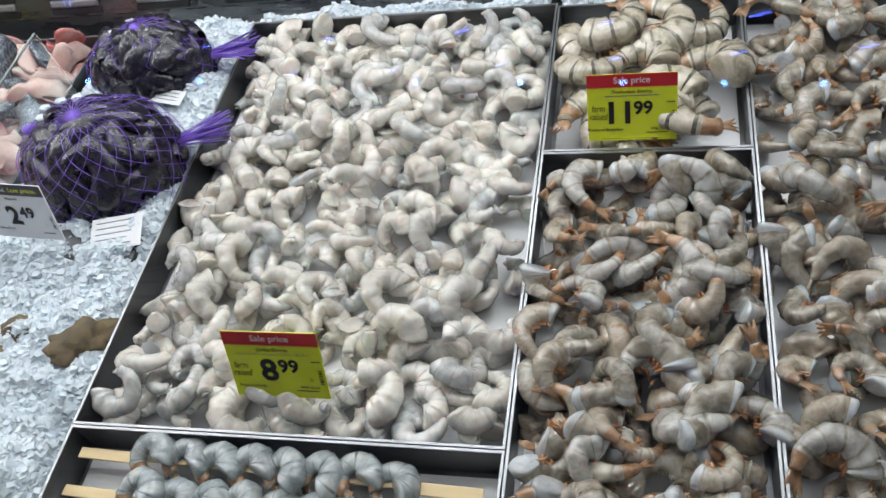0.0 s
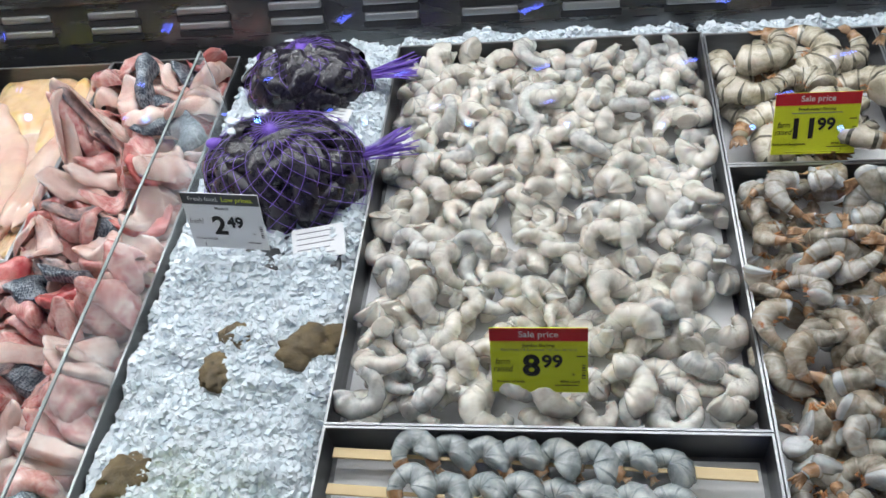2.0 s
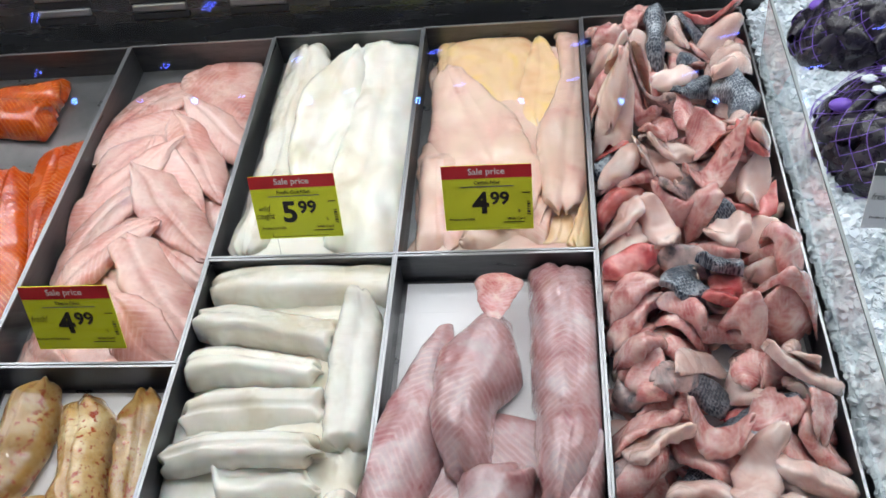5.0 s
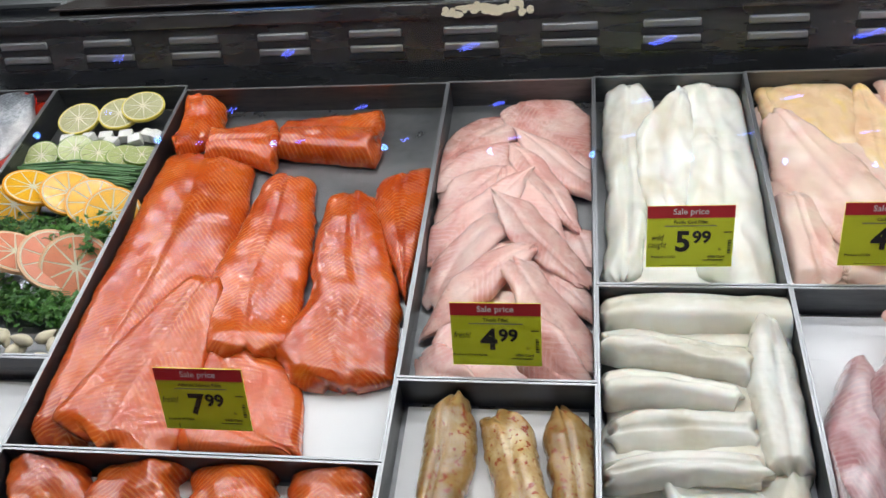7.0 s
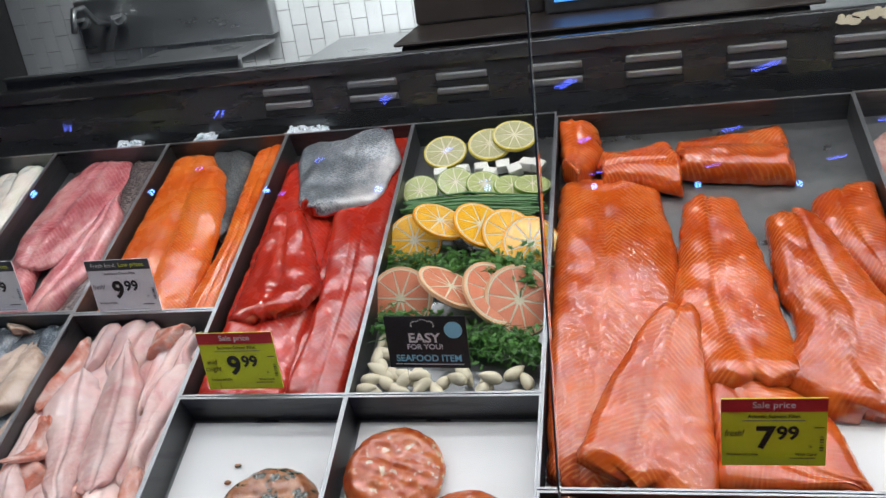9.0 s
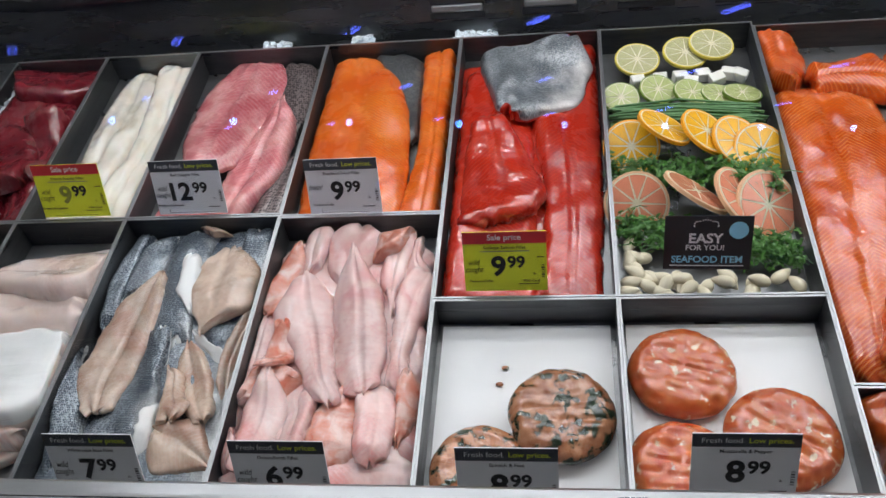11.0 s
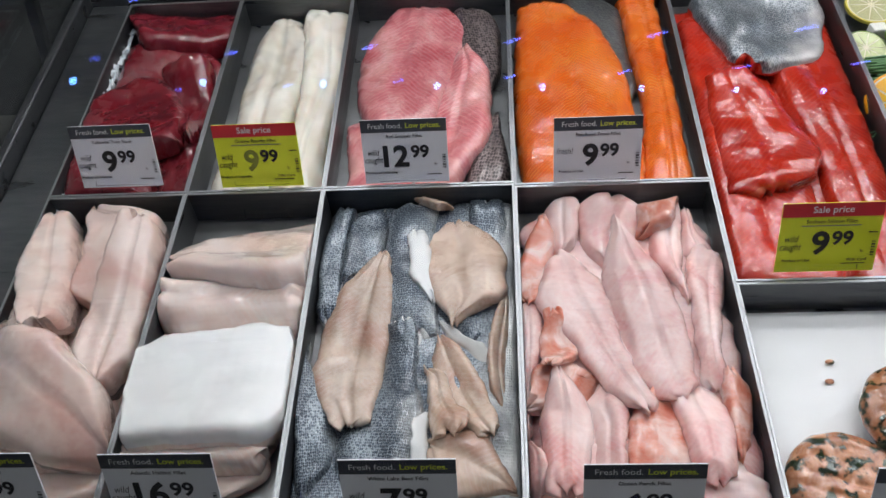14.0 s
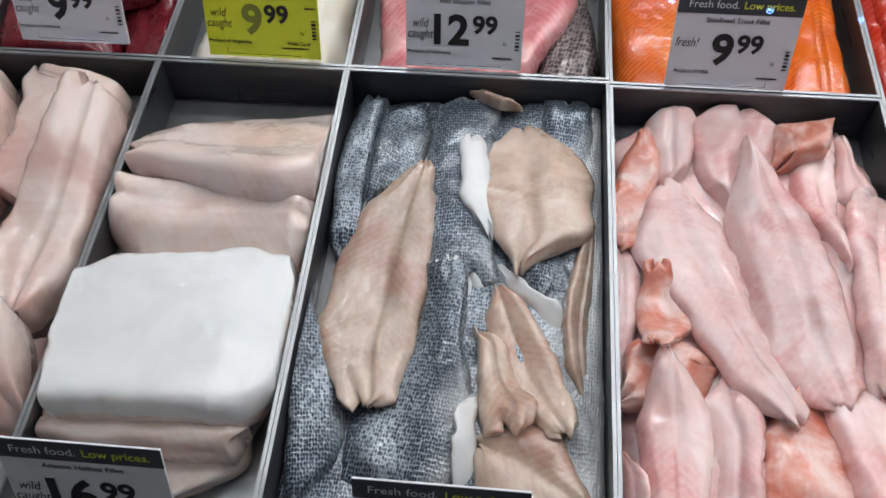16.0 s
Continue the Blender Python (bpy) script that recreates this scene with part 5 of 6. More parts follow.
cut("tilapia", (0.142, 0.135, 0.145, -43), (0, -14, -20, -23, -16, -9), (7, 16, 23, 21, 20, 2), 0.010)
cut("tilapia", (0.037, 0.065, 0.122, -136), (-12, -20, -30, -37, -28, -18), (12, 19, 29, 36, 27, 17), 0.010)
cut("tilapia", (0.176, -0.016, 0.082, -60), (-14, -15, -16, -17, -18, -3), (-8, 11, 26, 20, 13, 7), 0.010)
cut("tilapia", (0.124, 0.085, 0.152, -59), (-9, -17, -23, -20, -17, -5), (1, 19, 21, 23, 16, 6), 0.010)
cut("tilapia", (0.103, 0.033, 0.116, -47), (9, -20, -30, -28, -13, 1), (25, 23, 22, 20, 17, 8), 0.010)
cut("tilapia", (0.041, 0.021, 0.161, -137), (-7, -11, -17, -24, -30, -10), (-1, 16, 25, 25, 25, 9), 0.010)
cut("tilapia", (0.120, -0.075, 0.168, -38), (-7, -19, -20, -20, -15, -6), (7, 28, 25, 22, 19, 7), 0.010)
cut("tilapia", (0.030, -0.057, 0.127, -124), (-21, -25, -30, -35, -25, -10), (24, 21, 18, 18, 20, 22), 0.010)
cut("tilapia", (0.125, -0.028, 0.147, -48), (-11, -20, -31, -29, -23, -10), (1, 24, 23, 23, 19, 14), 0.010)
cut("tilapia", (0.108, -0.170, 0.094, -55), (-14, -15, -15, -16, -17, -17), (1, 16, 16, 15, 15, 14), 0.010)
cut("tilapia", (0.049, -0.116, 0.148, -136), (-11, -21, -24, -26, -18, -10), (13, 18, 23, 22, 16, -2), 0.010)
cut("tilapia", (0.147, -0.159, 0.140, -49), (-15, -20, -26, -24, -19, -3), (25, 25, 25, 26, 26, 11), 0.010)
cut("tilapia", (0.144, -0.216, 0.109, -42), (-2, -16, -33, -34, -11, 8), (6, 18, 22, 19, 17, 14), 0.010)
cut("tilapia", (0.020, -0.233, 0.079, -32), (1, -23, -27, -15, -4, 6), (17, 25, 22, 18, 14, 10), 0.010)
cut("cod", (0.238, 0.122, 0.413, -92), (-29, -36, -33, -26, -26, -28), (18, 44, 23, 28, 26, 20), 0.022)
cut("cod", (0.365, 0.143, 0.458, -91), (10, -52, -44, -49, -55, -44), (30, 50, 56, 60, 61, 56), 0.022)
cut("cod", (0.301, 0.150, 0.268, -96), (1, -26, -49, -46, -39, -17), (18, 28, 39, 36, 27, 24), 0.020)
cut("cod_loin", (0.359, -0.494, 0.069, -158), (-16, -19, -23, -27, -29, 8), (8, 23, 23, 22, 21, 20), 0.034)
cut("cod_loin", (0.337, -0.439, 0.094, 2), (5, -43, -40, -36, -33, -31), (34, 35, 36, 37, 39, 27), 0.034)
cut("cod_loin", (0.308, -0.374, 0.114, -2), (6, -37, -33, -27, -22, -18), (23, 25, 27, 29, 30, -3), 0.034)
cut("cod_loin", (0.394, -0.457, 0.122, -86), (-13, -17, -17, -17, -17, -17), (15, 16, 17, 18, 19, 14), 0.034)
cut("cod_loin", (0.280, -0.350, 0.156, 2), (-22, -22, -22, -22, -23, -23), (10, 17, 19, 18, 18, 18), 0.034)
cut("cod_loin", (0.282, -0.297, 0.149, 1), (-29, -29, -28, -28, -28, -28), (12, 24, 24, 24, 24, 24), 0.034)
cut("cod_loin", (0.273, -0.248, 0.147, -5), (-31, -30, -27, -24, -22, -19), (15, 27, 25, 22, 20, 18), 0.034)
cut("cod_loin", (0.280, -0.203, 0.168, -11), (-22, -28, -22, -20, -23, -26), (18, 29, 30, 30, 30, 31), 0.034)
cut("cod_loin", (0.318, -0.136, 0.230, -1), (-28, -30, -32, -35, -37, -38), (21, 37, 38, 39, 40, 29), 0.034)
cut("cod_loin", (0.387, -0.255, 0.176, -89), (-18, -24, -30, -31, -29, -28), (12, 25, 30, 31, 28, 25), 0.032)
cut("catfish_y", (0.451, 0.285, 0.114, -93), (3, -11, -15, -13, -11, -9), (8, 10, 13, 15, 17, -2), 0.014)
cut("catfish_y", (0.604, -0.051, 0.077, -107), (4, -17, -16, -15, -14, -13), (11, 13, 15, 17, 18, 3), 0.014)
cut("catfish_y", (0.638, -0.026, 0.124, -100), (-9, -10, -11, -12, -13, -14), (-5, 9, 12, 11, 11, 11), 0.014)
cut("catfish", (0.460, -0.005, 0.151, -86), (-25, -26, -27, -28, -30, -31), (24, 26, 27, 29, 30, 31), 0.016)
cut("catfish", (0.540, -0.047, 0.112, 11), (-26, -30, -35, -40, -45, 3), (-7, 40, 38, 35, 32, 30), 0.016)
cut("catfish_y", (0.520, 0.251, 0.173, -86), (6, -58, -62, -65, -44, -16), (37, 50, 59, 52, 44, 38), 0.015)
cut("catfish_y", (0.589, 0.207, 0.220, -92), (-18, -22, -27, -32, -27, -4), (-10, 10, 26, 28, 16, 6), 0.015)
cut("catfish", (0.622, 0.142, 0.348, -94), (-28, -18, -18, -37, -32, -24), (19, 24, 30, 36, 33, 19), 0.016)
cut("catfish", (0.501, 0.091, 0.293, -72), (-23, -37, -54, -45, -36, -35), (19, 38, 59, 58, 58, 25), 0.016)
cut("marinated", (0.034, -0.351, 0.165, -94), (-19, -34, -32, -30, -28, -26), (10, 25, 28, 25, 22, 19), 0.034)
cut("marinated", (0.111, -0.356, 0.152, -73), (-28, -29, -30, -31, -32, 1), (14, 30, 28, 26, 25, 23), 0.034)
cut("marinated", (0.170, -0.351, 0.157, -78), (-12, -25, -26, -27, -28, -11), (10, 30, 29, 27, 25, 24), 0.034)
cut("whole_catfish", (0.452, -0.465, 0.090, -128), (-7, -19, -31, -24, -16, -9), (7, 28, 25, 22, 19, 16), 0.040)
cut("whole_catfish", (0.613, -0.405, 0.195, -110), (-12, -14, -18, -25, -33, -20), (5, 15, 21, 29, 40, 9), 0.040)
cut("whole_catfish", (0.526, -0.416, 0.115, -110), (-4, -40, -35, -29, -22, -6), (34, 34, 34, 34, 28, 6), 0.040)
cut("whole_catfish", (0.441, -0.345, 0.281, -113), (-34, -35, -37, -37, -38, -28), (10, 32, 46, 48, 46, 7), 0.046)
cut("whole_catfish", (0.605, -0.262, 0.287, -94), (-48, -45, -40, -32, -26, -17), (23, 40, 43, 44, 37, 14), 0.046)
cut("whole_catfish", (0.517, -0.277, 0.189, -99), (-16, -31, -46, -42, -36, -14), (17, 29, 40, 21, 25, 30), 0.044)

# tail fin at the end of one whole fish
for u, v, h, turn in ((0.533, -0.176, 0.0, -100),):
    counter[0] += 1
    fin = new("fish_tail", slab_mesh("fish_tail", 0.075, 0.05, 0.007, NUGGET_M, e0=0.9, e1=0.15, k0=0.9, flatness=2, seed=counter[0])[0])
    fin.matrix_world = DECK @ pose(u, v, h, 0, 10, turn + 180)
    tagged(fin, "pink ragged tail fin of a skinned catfish", "fish tail", "fish tails")

# loose fish pieces heaped in one long tray
rng = random.Random(4)
for layer in range(3):
    for j in range(23):
        for i in range(4):
            u = 0.668 + 0.053 * i + rng.uniform(-0.016, 0.016)
            v = -0.5 + 0.035 * j + rng.uniform(-0.012, 0.012)
            if layer == 2 and rng.random() < 0.3:
                continue
            fillet("fish_nugget", "pink raw fish nugget heaped in a long tray", "fish nuggets", (min(max(u, 0.672), 0.832), v, rng.uniform(0.04, 0.075), rng.uniform(0.024, 0.038), rng.uniform(0, 360)), 0, rng.uniform(0.012, 0.022), BASS_SKIN if rng.random() < 0.05 else NUGGET_S if rng.random() < 0.07 else (NUGGET_R if rng.random() < 0.1 else (NUGGET_W if rng.random() < 0.45 else NUGGET_M)), cat="fish piece", spread=1, e0=rng.uniform(0.15, 0.5), e1=rng.uniform(0.15, 0.5), k1=0.5, lumps=0.8, bend=rng.uniform(-0.9, 0.9), flatness=rng.choice((2.2, 4, 7)), ragged=1.7, nx=18, ny=10)


# ---- shrimp ----
def shrimp_meshes(name, body_mat, tail_mat, size, arc, seed, ridge=0.07, thick=0.0115, legs=None, band_mat=None, fan=0.27, cut_mat=None, slim=0.55):
    """Headless body curled in an arc, thick at the cut end, with faint rings, a tapering tail and its fan."""
    band_mat, legs_mat, cut_mat = band_mat or body_mat, legs or body_mat, cut_mat or body_mat
    rng = random.Random(seed)
    off = Vector((seed * 1.7, 0, 0))
    n, seg = 36, 12
    R = size / 2
    path, radii = [], []
    for i in range(n + 1):
        s = i / n
        a = math.radians(arc) * (s ** 1.15 - 0.5)
        rr = R * (1.12 - 0.3 * abs(s - 0.45) + 0.35 * max(0, s - 0.7))
        path.append((rr * math.cos(a), rr * math.sin(a), 0.006 * math.sin(s * 2.6 + seed)))
        w = thick * (1 - 0.3 * max(0, 1 - s / 0.05) ** 2) * (1 - slim * s ** 1.5)
        radii.append(w * (1 + ridge * (0.5 - ((s * 6.2) % 1.0)) * (s > 0.05)))
    verts, faces = tube(path, radii, seg, 0.86)
    for k, vt in enumerate(verts):
        c = Vector(path[k // seg])
        verts[k] = c + (vt - c) * (1 + 0.2 * noise.noise(vt * 90 + off) + 0.1 * noise.noise(vt * 260 + off))
    cut = len(faces)
    end, prev = Vector(path[-1]), Vector(path[-3])
    d = (end - prev).normalized()
    side = Vector((-d.y, d.x, 0))
    for sgn in (-1, -0.3, 0.4, 1):
        tip = end + d * size * fan + side * sgn * size * 0.13 + Vector((0, 0, 0.004 * sgn))
        mid = end + d * size * fan * 0.55 + side * sgn * size * 0.09
        vv, ff = tube([end - d * 0.004, mid, tip], [0.0035, size * 0.06, 0.001], 6, 0.35)
        o = len(verts)
        verts += vv
        faces += [tuple(k + o for k in f) for f in ff]
    leg_from = len(faces)
    if legs:
        for i in range(4, 22, 2):
            p = Vector(path[i])
            inward = -Vector((p.x, p.y, 0)).normalized()
            q = p + inward * (radii[i] + 0.005) + Vector((rng.uniform(-0.003, 0.003), rng.uniform(-0.003, 0.003), rng.uniform(-0.004, 0.006)))
            vv, ff = tube([p + inward * radii[i] * 0.6, q], [0.0024, 0.0009], 4, 0.5)
            o = len(verts)
            verts += vv
            faces += [tuple(k + o for k in f) for f in ff]
    me = linked(name, verts, faces, body_mat)
    for m in (tail_mat, band_mat, legs_mat, cut_mat):
        me.materials.append(m)
    for k, p in enumerate(me.polygons):
        if k >= leg_from:
            p.material_index = 3
        elif k >= cut:
            p.material_index = 1 if k < cut + 100 else 0
        elif k < n * seg:
            s = (k // seg) / n
            if s < 0.09:
                p.material_index = 4
            elif (s * 6.2) % 1.0 > 0.86:
                p.material_index = 2
            elif s > 0.86:
                p.material_index = 1
        else:
            p.material_index = 4
    return me


def strew(name, label, group, meshes, x0, x1, y0, y1, step, layers, h0, rise, seed, tilt=28, mound=0.0, drop=0.1, under=0):
    """Rows of shrimp thrown loosely over a tray; the lowest layers, nearly hidden, become one heap."""
    rng = random.Random(seed)
    verts, faces = [], []
    for layer in range(layers):
        ny = int((y1 - y0) / step)
        nx = int((x1 - x0) / step)
        for j in range(ny + 1):
            for i in range(nx + 1):
                if rng.random() < drop:
                    continue
                u = x0 + (x1 - x0) * (i + 0.5 * ((j + layer) % 2)) / (nx + 0.5) + rng.uniform(-0.3, 0.3) * step
                v = y0 + (y1 - y0) * j / ny + rng.uniform(-0.3, 0.3) * step
                u, v = min(max(u, x0), x1), min(max(v, y0), y1)
                ex = min((u - x0), (x1 - u)) / (x1 - x0) * 2
                h = h0 + rise * layer + rng.uniform(0, 0.006) + mound * min(1, ex * 2)
                me = meshes[rng.randrange(len(meshes))]
                m = DECK @ pose(u, v, h) @ pose(0, 0, 0, rng.uniform(-tilt, tilt), rng.uniform(-tilt, tilt), rng.uniform(0, 360)) @ Matrix.Diagonal((*(3 * (rng.uniform(0.82, 1.14),)), 1))
                if layer < under:
                    o = len(verts)
                    verts += [m @ k.co for k in me.vertices]
                    faces += [tuple(o + q for q in p.vertices) for p in me.polygons]
                    continue
                ob = new(name, me)
                ob.matrix_world = m
                tagged(ob, label, "shrimp", group)
    if verts:
        heap_name = name + "_heap"
        tagged(new(heap_name, linked(heap_name, verts, faces, meshes[0].materials[0])), label, "shrimp", kind="stuff")


SHRIMP_Y = flesh("cream_peeled_shrimp", (0.5, 0.46, 0.38), (0.67, 0.63, 0.55), (0.77, 0.74, 0.68), rough=0.25, sss=0.35, patch_scale=70, fibre=0.3)
SHRIMP_G = flesh("grey_peeled_shrimp", (0.36, 0.37, 0.36), (0.55, 0.55, 0.52), (0.7, 0.69, 0.65), rough=0.22, sss=0.35, patch_scale=70, fibre=0.3)
SHELL_G = flesh("grey_green_shell", (0.16, 0.135, 0.095), (0.32, 0.29, 0.23), (0.5, 0.47, 0.4), rough=0.2, sss=0.3, patch_scale=70, fibre=0.3)
SHELL_P = flesh("pale_grey_shell", (0.28, 0.26, 0.22), (0.44, 0.42, 0.38), (0.58, 0.57, 0.53), rough=0.2, sss=0.3, patch_scale=70, fibre=0.3)
LEG_M = flesh("orange_shrimp_legs", (0.4, 0.12, 0.03), (0.54, 0.22, 0.08), (0.62, 0.4, 0.22), rough=0.3, sss=0.2, patch_scale=80)
CUT_M = flesh("white_blue_shrimp_flesh", (0.34, 0.36, 0.36), (0.48, 0.5, 0.5), (0.62, 0.64, 0.64), rough=0.25, sss=0.4, patch_scale=60)
BLUE_BAND = flesh("dark_grey_blue_ring", (0.12, 0.15, 0.16), (0.26, 0.3, 0.31), (0.4, 0.43, 0.42), rough=0.2, sss=0.2, patch_scale=60)
rng = random.Random(14)
peeled = [shrimp_meshes("peeled_shrimp", m, m, rng.uniform(0.028, 0.04), rng.uniform(165, 300), 10 + i, 0.1, rng.uniform(0.0128, 0.0158), band_mat=b, fan=0.12)
          for i, (m, b) in enumerate(((SHRIMP_M, SHRIMP_M), (SHRIMP_Y, SHRIMP_M), (SHRIMP_G, SHRIMP_G), (SHRIMP_M, SHRIMP_Y), (SHRIMP_Y, SHRIMP_Y), (SHRIMP_M, SHRIMP_G), (SHRIMP_G, SHRIMP_B), (SHRIMP_M, SHRIMP_M)))]
strew("peeled_shrimp", "pale grey raw peeled shrimp heaped in a wide tray", "peeled shrimp", peeled, 1.145, 1.555, -0.318, 0.292, 0.0405, 1, -0.028, 0.012, 21, 18, drop=0.0)
strew("peeled_shrimp", "pale grey raw peeled shrimp heaped in a wide tray", "peeled shrimp", peeled, 1.15, 1.55, -0.3, 0.288, 0.0415, 1, -0.012, 0.012, 22, 50, drop=0.08)
shell = [shrimp_meshes("shell_on_shrimp", m, TAIL_M, rng.uniform(0.036, 0.05), rng.uniform(130, 235), 30 + i, 0.07, rng.uniform(0.0145, 0.0175), LEG_M, b, 0.42, CUT_M, 0.7)
         for i, (m, b) in enumerate(((SHELL_M, SHELL_B), (SHELL_G, SHELL_B), (SHELL_P, SHELL_G), (SHELL_M, SHELL_G), (SHELL_G, SHELL_G), (SHELL_P, SHELL_B)))]
strew("shell_on_shrimp", "brown grey raw shell-on shrimp heaped in a tray", "shell-on shrimp", shell, 1.608, 1.79, -0.495, -0.005, 0.041, 3, -0.03, 0.016, 23, 55, 0.008, drop=0.06, under=1)
strew("shell_on_shrimp", "brown grey raw shell-on shrimp in a wide tray", "shell-on shrimp", shell, 1.848, 2.16, -0.49, 0.28, 0.045, 2, -0.026, 0.018, 24, 50, drop=0.06, under=1)
tiger = [shrimp_meshes("freshwater_prawn", TIGER_M, TAIL_M, rng.uniform(0.064, 0.08), rng.uniform(150, 220), 50 + i, 0.09, 0.024, LEG_M, TIGER_B, 0.3, None, 0.6) for i in range(4)]
strew("freshwater_prawn", "large dark banded raw freshwater prawn in a small tray", "freshwater prawns", tiger, 1.625, 1.775, 0.085, 0.27, 0.068, 2, -0.022, 0.022, 25, 16, drop=0.0)


def skewer(v, seed):
    rng = random.Random(seed)
    ob = thing("shrimp_skewer", "raw grey shrimp threaded on a flat bamboo skewer", "skewer", "shrimp skewers", DECK @ pose(1.345, v, -0.016, 0, 0, rng.uniform(-2.5, 0)))
    stick = bmesh.new()
    box(stick, -0.15, 0.14, -0.0022, 0.0022, -0.0012, 0.0012, 0.0008)
    box(stick, 0.139, 0.215, -0.0065, 0.0065, -0.0014, 0.0014, 0.001)
    box(stick, -0.215, -0.149, -0.006, 0.006, -0.0014, 0.0014, 0.001)
    part("stick", stick, WOOD, ob)
    for i in range(8):
        s = part("shrimp", skew_meshes[rng.randrange(3)], None, ob)
        s.matrix_local = pose(-0.128 + 0.0365 * i, rng.uniform(-0.003, 0.003), 0.004, rng.uniform(-14, 14), rng.uniform(-12, 12), 100 + rng.uniform(-25, 25))
    return ob


skew_meshes = [shrimp_meshes("shrimp", BLUE_SHRIMP, TAIL_M, 0.028, 270, 70 + i, 0.05, 0.0145, band_mat=BLUE_BAND) for i in range(3)]
for i, v in enumerate((-0.378, -0.42, -0.462, -0.5)):
    skewer(v, 90 + i)

# ---- ice, mussels, oysters ----
def ice_bed(name, x0, x1, y0, y1, h, chips, seed, lift=0.012, keep=None):
    rng = random.Random(seed)
    verts, faces = [], []
    nx, ny = max(4, int((x1 - x0) / 0.008)), max(4, int((y1 - y0) / 0.008))

    def height(u, v):
        f = min(1, (u - x0) / 0.02, (x1 - u) / 0.02, (v - y0) / 0.02, (y1 - v) / 0.02)
        return h + lift * (0.7 * noise.noise(Vector((u * 14, v * 14, seed))) + 0.5 * noise.noise(Vector((u * 45, v * 45, seed)))) - 0.012 * (1 - max(0, f))
    for j in range(ny + 1):
        for i in range(nx + 1):
            u, v = x0 + (x1 - x0) * i / nx, y0 + (y1 - y0) * j / ny
            verts.append((u, v, height(u, v)))
    for j in range(ny):
        for i in range(nx):
            a = j * (nx + 1) + i
            faces.append((a, a + 1, a + nx + 2, a + nx + 1))
    cube = [(x, y, z) for x in (-1, 1) for y in (-1, 1) for z in (-1, 1)]
    quads = ((0, 1, 3, 2), (4, 6, 7, 5), (0, 4, 5, 1), (2, 3, 7, 6), (0, 2, 6, 4), (1, 5, 7, 3))
    for _ in range(chips):
        u, v = rng.uniform(x0, x1), rng.uniform(y0, y1)
        r = rng.uniform(0.0016, 0.0042)
        m = pose(u, v, height(u, v) + rng.uniform(-0.0034, 0.0012), rng.uniform(0, 360), rng.uniform(0, 360), rng.uniform(0, 360))
        o = len(verts)
        for c in cube:
            verts.append(m @ Vector([c[k] * r * rng.uniform(0.7, 1.15) for k in range(3)]))
        faces += [tuple(o + q for q in f) for f in quads]
    ob = new(name, linked(name, verts, faces, ICE, False))
    ob.matrix_world = DECK
    return tagged(ob, "loose white crushed ice lying on the case deck", "ice", kind="stuff")


ice_bed("crushed_ice", 0.872, 1.117, -0.53, 0.32, 0.002, 12000, 3, 0.02)
ice_bed("crushed_ice", 1.12, 1.56, 0.322, 0.366, -0.01, 900, 5, 0.022)
ice_bed("crushed_ice", 1.58, 2.3, 0.322, 0.366, -0.012, 1300, 6, 0.022)
ice_bed("crushed_ice", 0.9, 1.118, 0.322, 0.364, -0.014, 350, 7, 0.016)
ice_bed("crushed_ice", -1.75, -1.73, -0.52, 0.315, -0.012, 700, 8, 0.01)
for k, (a, b) in enumerate(((-1.29, -1.24), (-1.13, -1.09), (-0.95, -0.88))):
    ice_bed("crushed_ice", a, b, 0.322, 0.362, -0.01, 70, 9 + k, 0.012)


def mussel_mesh():
    verts, faces = [], []
    n, seg = 12, 10
    for i in range(n + 1):
        s = i / n
        w = math.sin(math.pi * min(1, 0.04 + s * 0.96) ** 0.72) ** 0.7
        for k in range(seg):
            a = 2 * math.pi * k / seg
            verts.append(((s - 0.5) * 0.062, 0.0155 * w * math.cos(a), 0.0105 * w * (abs(math.sin(a)) ** 0.8) * (1 if math.sin(a) > 0 else -1)))
    for i in range(n):
        for k in range(seg):
            faces.append((i * seg + k, (i + 1) * seg + k, (i + 1) * seg + (k + 1) % seg, i * seg + (k + 1) % seg))
    return linked("mussel", verts, faces, MUSSEL_M)


MUSSEL = mussel_mesh()


def strands(name, lines, radius, material):
    cu = bpy.data.curves.new(name, "CURVE")
    cu.dimensions, cu.bevel_depth, cu.bevel_resolution = "3D", radius, 0
    for line in lines:
        sp = cu.splines.new("POLY")
        sp.points.add(len(line) - 1)
        for p, c in zip(sp.points, line):
            p.co = (*c, 1)
    cu.materials.append(material)
    ob = bpy.data.objects.new(name, cu)
    me = bpy.data.meshes.new_from_object(ob)
    bpy.data.objects.remove(ob)
    return me


